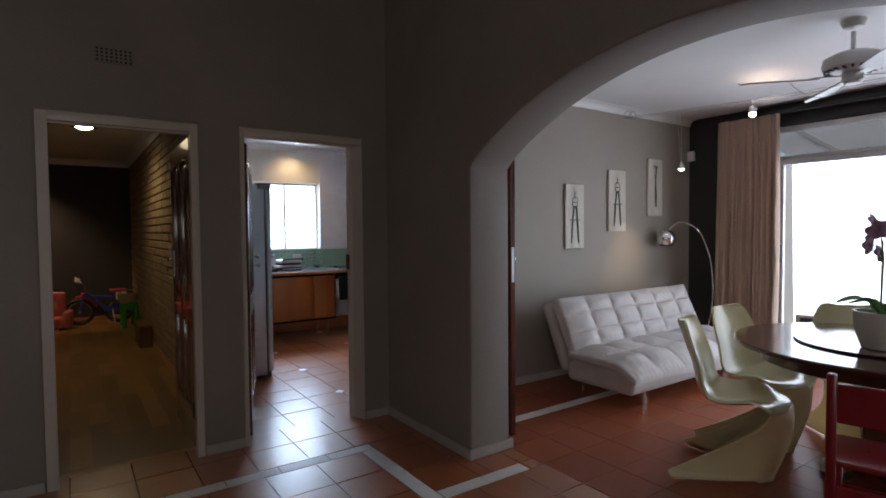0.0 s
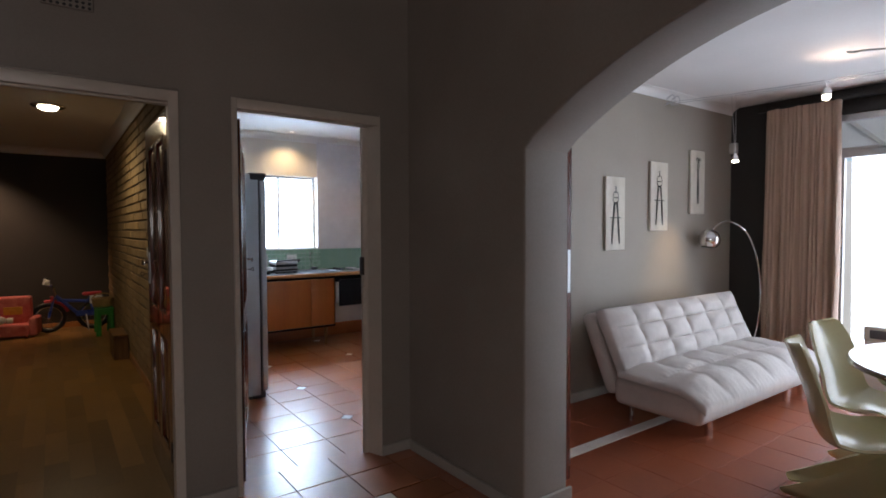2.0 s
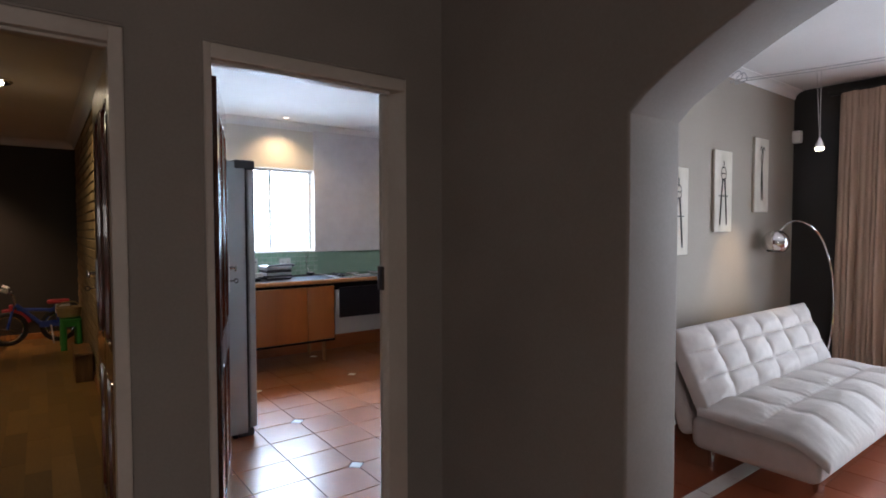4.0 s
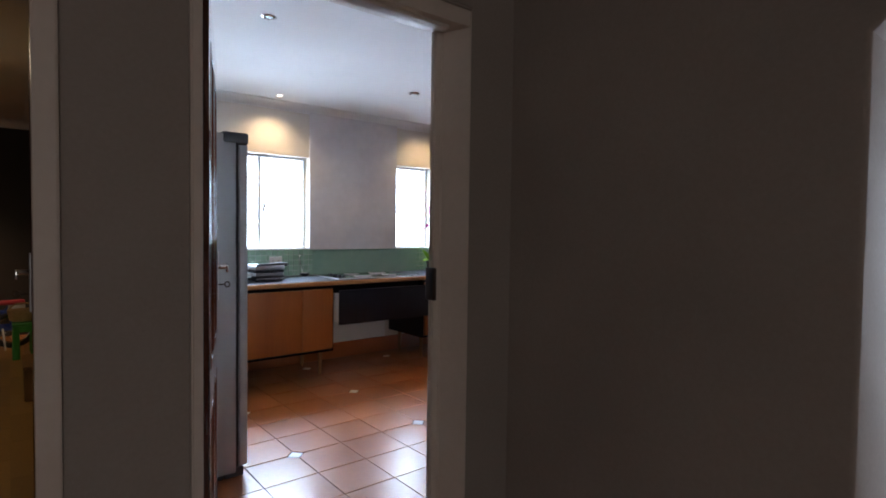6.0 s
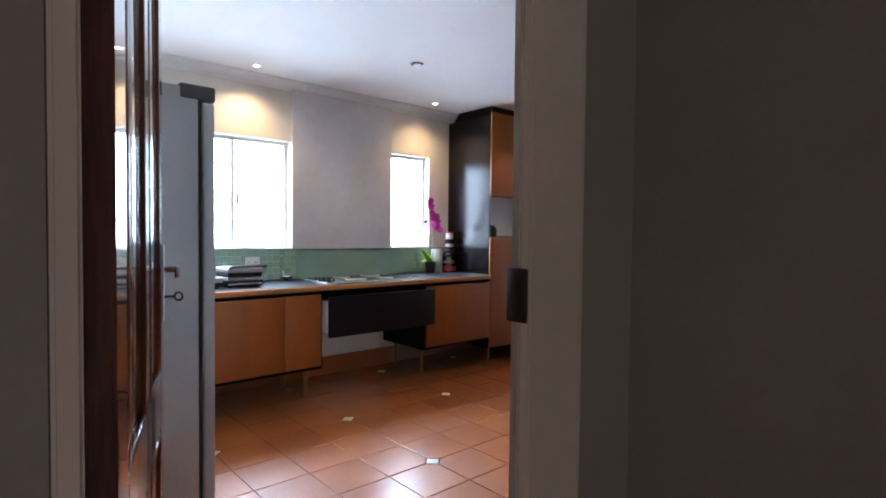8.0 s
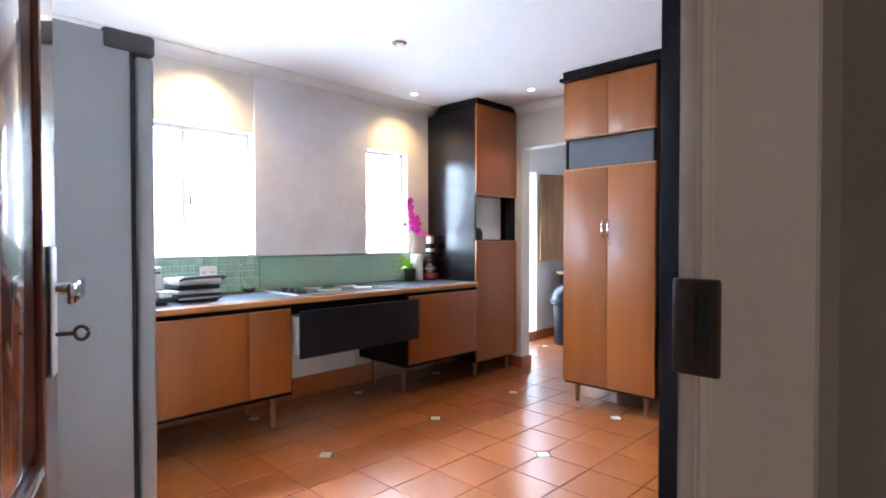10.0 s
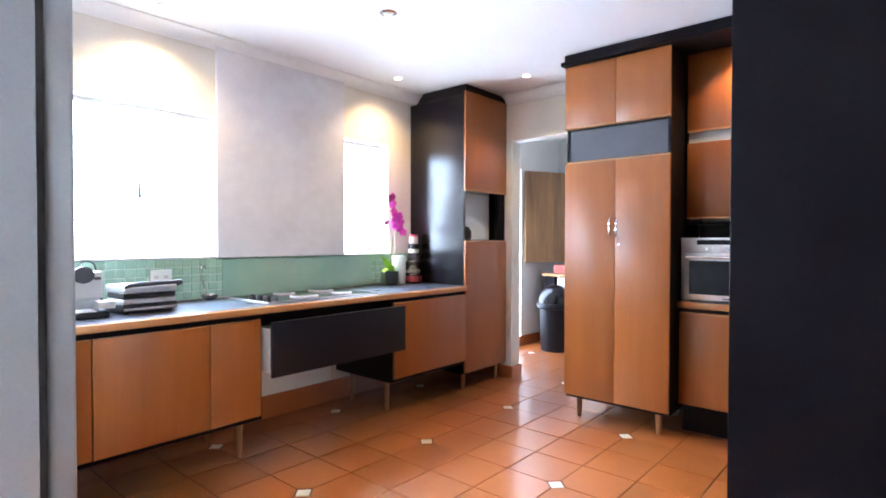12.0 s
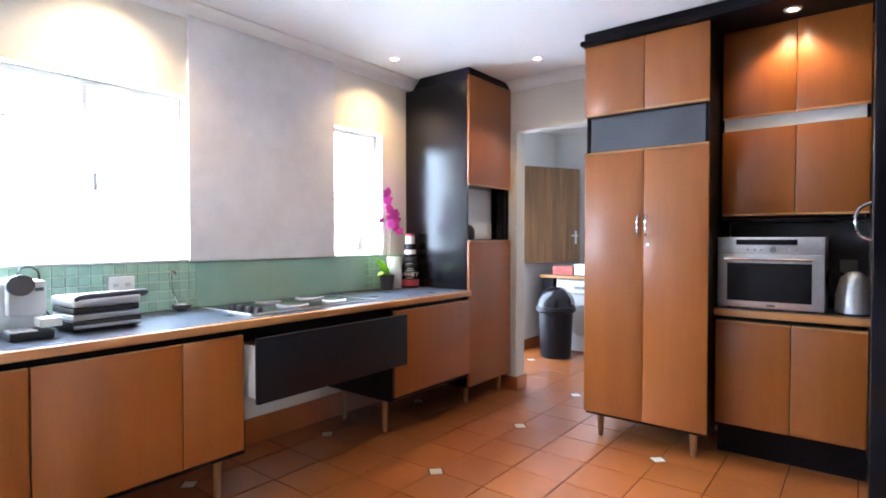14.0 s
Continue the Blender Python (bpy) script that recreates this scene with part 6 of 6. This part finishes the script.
ac = thing("child_armchair", (-0.22, 9.75, 0), "small pink and red child's armchair with cushions", "armchair", turn=172)
part("seat", B(-0.24, 0.24, -0.02, 0.28, 0.03, 0.20, bevel=0.03, seg=3), M_COTTON, ac, world=False)
part("backrest", B(-0.24, 0.24, -0.14, -0.02, 0.03, 0.60, bevel=0.035, seg=3, m=pose(0, 0, 0, -5, 0, 0)), M_COTTON, ac, world=False)
for sx in (-1, 1):
    part("arm", B(sx * 0.29 - 0.055, sx * 0.29 + 0.055, -0.10, 0.28, 0.03, 0.30, bevel=0.035, seg=3), M_COTTON, ac, world=False)
part("motif", B(-0.13, 0.10, -0.019, -0.012, 0.33, 0.45, bevel=0.003, m=pose(0, 0.012, 0, -5, 0, 0)), M_YELLOW, ac, world=False)
ac.matrix_basis = pose(-0.19, 9.80, 0, 0, 0, 172) @ Matrix.Scale(0.86, 4)
for sx in (-0.2, 0.2):
    for y in (-0.08, 0.22):
        part("foot", C((sx, y, 0), (sx, y, 0.035), 0.02), M_DOOR, ac, world=False)
sofit = thing("soft_toy", (-0.30, 9.66, 0.2), "pale soft toy lying on the child's armchair", "soft toy")
bm = bm_new()
for a, b, c, r in ((-0.30, 9.56, 0.25, 0.055), (-0.40, 9.56, 0.255, 0.05), (-0.21, 9.58, 0.24, 0.04)):
    bmesh.ops.create_icosphere(bm, subdivisions=3, radius=r, matrix=Matrix.Translation((a, b, c)))
for v in bm.verts:
    v.co += v.normal * 0.012 * noise.noise(v.co * 30)
part("body", bm, M_SOFA, sofit, smooth=80)

# child's bicycle leaning at the back wall
bk = thing("child_bicycle", (0.20, 9.86, 0), "blue child's bicycle with a red seat against the dark wall", "bicycle")
def wheel(x, y, r, parent):
    w = part("wheel", tube(bm_new(), [(x + r * math.cos(a * math.tau / 32), y, r + 0.02 + r * math.sin(a * math.tau / 32)) for a in range(33)], 0.022, 8), M_RUBBER, parent, "black tyre")
    rr = r - 0.028
    part("rim", tube(bm_new(), [(x + rr * math.cos(a * math.tau / 32), y, r + 0.02 + rr * math.sin(a * math.tau / 32)) for a in range(33)], 0.007, 6), M_CHROME, w)
    bm = C((x, y - 0.03, r + 0.02), (x, y + 0.03, r + 0.02), 0.014)
    for k in range(14):
        a = k * math.tau / 14
        cyl(bm, (x, y, r + 0.02), (x + rr * math.cos(a), y, r + 0.02 + rr * math.sin(a)), 0.0018, seg=4)
    part("spokes", bm, M_CHROME, w)
wheel(0.20, 9.86, 0.155, bk)
wheel(0.64, 9.86, 0.155, bk)
bm = bm_new()
for a, b, r in (((0.27, 9.86, 0.42), (0.48, 9.86, 0.20), 0.02), ((0.28, 9.86, 0.37), (0.60, 9.86, 0.34), 0.018), ((0.48, 9.86, 0.20), (0.62, 9.86, 0.40), 0.017),
                ((0.48, 9.84, 0.20), (0.64, 9.83, 0.175), 0.012), ((0.60, 9.84, 0.36), (0.64, 9.83, 0.175), 0.011), ((0.25, 9.83, 0.40), (0.20, 9.82, 0.175), 0.012), ((0.25, 9.89, 0.40), (0.20, 9.90, 0.175), 0.012)):
    cyl(bm, a, b, r, seg=10)
part("bike_frame", bm, M_BLUE, bk)
bm = C((0.27, 9.86, 0.42), (0.25, 9.86, 0.52), 0.012)
tube(bm, curve([(0.20, 9.66, 0.58), (0.24, 9.74, 0.55), (0.25, 9.86, 0.52), (0.24, 9.98, 0.55), (0.20, 10.06, 0.58)], 18), 0.011)
part("handlebar", bm, M_CHROME, bk)
for y in (9.64, 10.08):
    part("grip", C((0.16, y, 0.60), (0.21, y + (0.03 if y < 9.8 else -0.03), 0.575), 0.018), M_WHITEPLASTIC, bk)
bm = bm_new()
bx(bm, 0.53, 0.73, 9.80, 9.92, 0.41, 0.45, bevel=0.018, seg=3)
cyl(bm, (0.60, 9.86, 0.36), (0.62, 9.86, 0.415), 0.012)
part("seat", bm, M_REDPLASTIC, bk, "red seat")
part("rear_basket", B(0.60, 0.73, 9.80, 9.92, 0.31, 0.405, bevel=0.006), M_WHITEPLASTIC, bk, "white and red rear basket")
part("front_reflector", B(0.215, 0.25, 9.815, 9.905, 0.36, 0.42, bevel=0.006), M_REDPLASTIC, bk)
part("mudguard", tube(bm_new(), [(0.20 + 0.19 * math.cos(a), 9.86, 0.175 + 0.19 * math.sin(a)) for a in [0.3 + i * 0.15 for i in range(11)]], 0.018, 6), M_REDPLASTIC, bk)
part("chain_guard", B(0.46, 0.62, 9.822, 9.83, 0.17, 0.235, bevel=0.002), M_BLUE, bk)
part("kick_stand", C((0.56, 9.83, 0.19), (0.58, 9.74, 0.0), 0.008), M_STEEL, bk)
bk.matrix_basis = pose(0.19, 9.86, 0) @ Matrix.Scale(1.15, 4)

gs = thing("child_table", (0.78, 9.35, 0), "green plastic child's table by the brick wall", "table")
part("top", B(0.68, 0.885, 9.13, 9.57, 0.33, 0.36, bevel=0.012, seg=2), M_GREENPLASTIC, gs)
for x in (0.712, 0.855):
    for y in (9.16, 9.54):
        part("leg", C((x, y, 0), (x, y, 0.331), 0.032, 0.026), M_GREENPLASTIC, gs)
part("apron", B(0.71, 0.86, 9.145, 9.16, 0.27, 0.329), M_GREENPLASTIC, gs)
bs = thing("straw_basket", (0.77, 9.33, 0.36), "straw basket standing on the green table", "basket")
part("basket", lathe(bm_new(), [(0.085, 0), (0.11, 0.01), (0.125, 0.10), (0.13, 0.115), (0.118, 0.115), (0.10, 0.02), (0.03, 0.015)], (0.77, 9.33, 0.3605), 28), M_STRAW, bs)
part("basket_handle", tube(bm_new(), curve([(0.65, 9.33, 0.47), (0.71, 9.33, 0.53), (0.83, 9.33, 0.53), (0.885, 9.33, 0.47)], 16), 0.008), M_STRAW, bs)
tb = thing("toy_box", (0.77, 7.75, 0), "low brown timber toy box against the brick wall", "box")
part("box_body", B(0.745, 0.88, 7.50, 8.0, 0.001, 0.24, bevel=0.006), M_TIMBER, tb)
part("box_lid", B(0.738, 0.882, 7.49, 8.01, 0.2405, 0.265, bevel=0.006), M_TIMBER, tb)
sw = thing("light_switch", (PX, 6.0, 1.2), "small white light switch on the brick wall", "switch")
part("plate", B(PX - 0.014, PX - 0.001, 5.96, 6.03, 1.15, 1.23, bevel=0.003), M_WHITEPLASTIC, sw)

# ---- outdoors, seen blown out through the glass ----
struct("ground", B(-40, 60, -40, 60, -0.45, -0.21), M_PAVING, "pale paving outside the house", "ground")
struct("backdrop_garden_wall", B(9.3, 9.5, -6, 4.3, -0.2, 2.3), M_EXTERIOR, "pale rendered garden wall", "garden wall")
bm = bm_new()
vs = [bm.verts.new(p) for p in ((6.2, -3.0, 2.62), (8.6, -3.0, 2.30), (8.6, 3.6, 2.30), (6.2, 3.6, 2.62))]
f = bm.faces.new(vs)
bmesh.ops.solidify(bm, geom=[f], thickness=0.04)
struct("backdrop_patio_roof", bm, M_EXTERIOR, "pale sloping patio roof outside the glass door", "patio roof")
for i in range(6):
    y = -2.5 + i * 1.1
    bm = B(6.25, 8.55, y, y + 0.04, -0.06, -0.005)
    bm.transform(Matrix.Translation((0, 0, 2.62)) @ Matrix.Translation((6.2, 0, 0)) @ Matrix.Rotation(radians(7.6), 4, "Y") @ Matrix.Translation((-6.2, 0, 0)))
    struct("backdrop_patio_batten", bm, M_WHITE, "white batten under the patio roof", "batten")

# ---- pieces: mosaic, bricks, floor tiles, parquet ----
splash = struct("trim_splashback", B(1.70, 4.766, KY - 0.004, KY - 0.0005, 0.869, 1.124), M_GROUTPALE, "sea green glass mosaic splashback", "splashback")
sheet = thing("glass_splashback", (3.6, KY, 0.87), "plain sea green glass sheet over the tiles behind the hob", "splashback", kind="structure")
part("glass_sheet", B(3.02, 4.30, KY - 0.0145, KY - 0.0105, 0.8695, 1.118, bevel=0.001), M_GREENGLASS, sheet)
mp = 0.0526
mos = mesh_of(B(-0.0245, 0.0245, -0.0025, 0.0025, -0.0245, 0.0245, bevel=0.0015), "mosaic_tile", M_GLASSTILE)
for j in range(5):
    for i in range(56):
        x, z = 4.74 - i * mp, 0.8965 + j * mp * 0.96
        if x < 1.75:
            continue
        ob = new("tile", mos)
        ob.parent = splash
        ob.location = (x, KY - 0.0065, z)
        ob.scale = (1, 1, 0.955)
        ob.rotation_euler = (random.uniform(-0.008, 0.008), 0, random.uniform(-0.008, 0.008))

brick = mesh_of(B(-0.006, 0.012, -0.109, 0.109, -0.034, 0.034, bevel=0.004), "brick", M_BRICK)
fieldv = []
nb = 0
for r in range(29):
    z = 0.045 + r * 0.0855
    for c in range(28):
        y = WY1 + 0.17 + c * 0.2295 + (0.115 if r % 2 else 0)
        if y > PY - 0.12:
            continue
        dx = random.uniform(-0.003, 0.003)
        if y < 6.7 and nb < 300 and 0.5 < z:
            ob = new("brick", brick)
            ob.parent = brick_wall
            ob.location = (PX + 0.006 + dx, y, z)
            ob.rotation_euler = (random.uniform(-0.008, 0.008), 0, random.uniform(-0.008, 0.008))
            nb += 1
        else:
            fieldv.append((PX + 0.006 + dx, y, z))
bm = bm_new()
for x, y, z in fieldv:
    vs = [bm.verts.new((x + a, y + b, z + c)) for a, b, c in ((0.012, -0.109, -0.034), (0.012, 0.109, -0.034), (0.012, 0.109, 0.034), (0.012, -0.109, 0.034),
                                                            (-0.003, -0.109, -0.034), (-0.003, 0.109, -0.034), (-0.003, 0.109, 0.034), (-0.003, -0.109, 0.034),
                                                            (-0.006, -0.105, -0.030), (-0.006, 0.105, -0.030), (-0.006, 0.105, 0.030), (-0.006, -0.105, 0.030))]
    for q in range(4):
        p = (q + 1) % 4
        bm.faces.new((vs[q], vs[p], vs[p + 4], vs[q + 4]))
        bm.faces.new((vs[q + 4], vs[p + 4], vs[p + 8], vs[q + 8]))
    bm.faces.new(vs[8:12])
ob = part("brick_field", bm, M_BRICKFIELD, brick_wall, smooth=None)
ob["kind"] = "stuff"

t_full = tile_mesh("floor_tile", TP - G, TP - G, M_TILE)
CUT = 0.052
t_cut = {(sx, sy): tile_mesh("floor_tile_cut", TP - G, TP - G, M_TILE, [(sx, sy)], CUT) for sx in (-1, 1) for sy in (-1, 1)}
bm = bm_new()
q = CUT - 0.006
for z, k in ((-0.012, 1.0), (-0.002, 1.0), (0.0, 0.94)):
    [bm.verts.new((a * q * k, b * q * k, z)) for a, b in ((1, 0), (0, 1), (-1, 0), (0, -1))]
bm.verts.ensure_lookup_table()
for l in (0, 4):
    for i in range(4):
        j = (i + 1) % 4
        bm.faces.new((bm.verts[l + i], bm.verts[l + j], bm.verts[l + 4 + j], bm.verts[l + 4 + i]))
bm.faces.new(bm.verts[8:12])
t_dia = mesh_of(bm, "inlay_tile", M_MARBLE)

# kitchen and scullery: every third crossing carries a white inlay
for i in range(-7, 16):
    for j in range(-9, 5):
        x, y = DX + (i + 0.5) * TP, DY + (j + 0.5) * TP
        if x < KX0 - 0.1 or x > 7.6 or y < WY0 + 0.17 or y > KY + 0.1 or (x > 5.4 and not (5.3 < y < SY + 0.1)):
            continue
        me = t_full
        for sx, ci in ((-1, i), (1, i + 1)):
            for sy, cj in ((-1, j), (1, j + 1)):
                if ci % 3 == 0 and cj % 3 == 0:
                    me = t_cut[(sx, sy)]
        lay(floor_kitchen, "tile", me, x, y)
        if i % 3 == 0 and j % 3 == 0:
            lay(floor_kitchen, "inlay", t_dia, DX + i * TP, DY + j * TP, False)

# hall and dining room: fields of tiles cut to fit round a white border
BW = 0.095
t_border = tile_mesh("border_tile", 0.29, BW - 0.005, M_MARBLE)
t_border_y = tile_mesh("border_tile", BW - 0.005, 0.29, M_MARBLE)
cut_tiles = {}


def fill(floor, x0, x1, y0, y1, ax, ay, material=M_TILE):
    """Tiles on the grid through (ax, ay), cut at the field's edges."""
    for i in range(math.floor((x0 - ax) / TP), math.ceil((x1 - ax) / TP)):
        for j in range(math.floor((y0 - ay) / TP), math.ceil((y1 - ay) / TP)):
            a, b = max(x0, ax + i * TP), min(x1, ax + (i + 1) * TP)
            c, d = max(y0, ay + j * TP), min(y1, ay + (j + 1) * TP)
            if b - a < 0.025 or d - c < 0.025:
                continue
            key = (round(b - a, 3), round(d - c, 3), material.name)
            if key not in cut_tiles:
                cut_tiles[key] = tile_mesh("floor_tile", key[0] - G, key[1] - G, material)
            lay(floor, "tile", cut_tiles[key], (a + b) / 2, (c + d) / 2)


BYh, BXh, BYa = 3.285, 1.60, 2.50      # border lines
H2 = BW / 2
for i in range(13):
    lay(floor_hall, "border_tile", t_border, BXh + H2 - 0.148 - i * 0.295, BYh)
for i in range(3):
    lay(floor_hall, "border_tile", t_border_y, BXh, BYh - H2 - 0.148 - i * 0.295 + (0.08 if i == 2 else 0))
fill(floor_hall, 2.24, 2.345, BYa - H2, BYa + H2, BXh + H2, BYa - H2)
for i in range(2):
    lay(floor_hall, "border_tile", t_border, BXh + H2 + 0.15 + i * 0.295, BYa)
fill(floor_hall, -1.6, 2.035, BYh + H2, WY0 + 0.17, 1.255, BYh + H2)
fill(floor_hall, BXh + H2, 2.035, BYa + H2, BYh + H2, BXh + H2, BYa + H2)
fill(floor_hall, -1.6, BXh - H2, 0.9, BYh - H2, 1.255, BYh - H2)
fill(floor_hall, 2.035, 2.345, BYa + H2, 2.75, BXh + H2, BYa + H2)
fill(floor_hall, BXh - H2, 2.345, 0.9, BYa - H2, 1.255, BYa - H2)

BYd = 3.10
for i in range(12):
    lay(floor_dining, "border_tile", t_border, 2.52 + i * 0.295, BYd)
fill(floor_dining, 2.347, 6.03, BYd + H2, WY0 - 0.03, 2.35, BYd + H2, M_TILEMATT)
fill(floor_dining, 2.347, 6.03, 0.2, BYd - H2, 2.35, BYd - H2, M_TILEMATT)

# parquet boards
for k, (w, l) in enumerate(((0.12, 0.6),)):
    plank = mesh_of(B(-w / 2 + 0.001, w / 2 - 0.001, -l / 2 + 0.001, l / 2 - 0.001, -0.0115, 0.0), "plank", M_PARQUET)
    n = 0
    for i in range(22):
        for j in range(-1, 11):
            x, y = PX - 0.06 - i * w, WY1 + 0.33 + j * l + (0.3 if i % 2 else 0) + (0.1 if i % 3 == 0 else 0)
            if y > PY or y < WY1 + 0.34 or n >= 300:
                continue
            ob = new("plank", plank)
            ob.parent = floor_playroom
            ob.location = (x, y, random.uniform(-0.0001, 0.0001))
            n += 1
struct("floor_playroom_far", B(-3.2, PX - 22 * 0.12, WY1 + 0.03, PY, -0.0119, -0.0002), M_PARQUET, "parquet out of the door's sight", "floor")
struct("floor_playroom_edge", B(-0.06, 0.78, WY1 + 0.0295, WY1 + 0.08, -0.0119, -0.0002), M_PARQUET, "parquet edge at the playroom door", "floor")
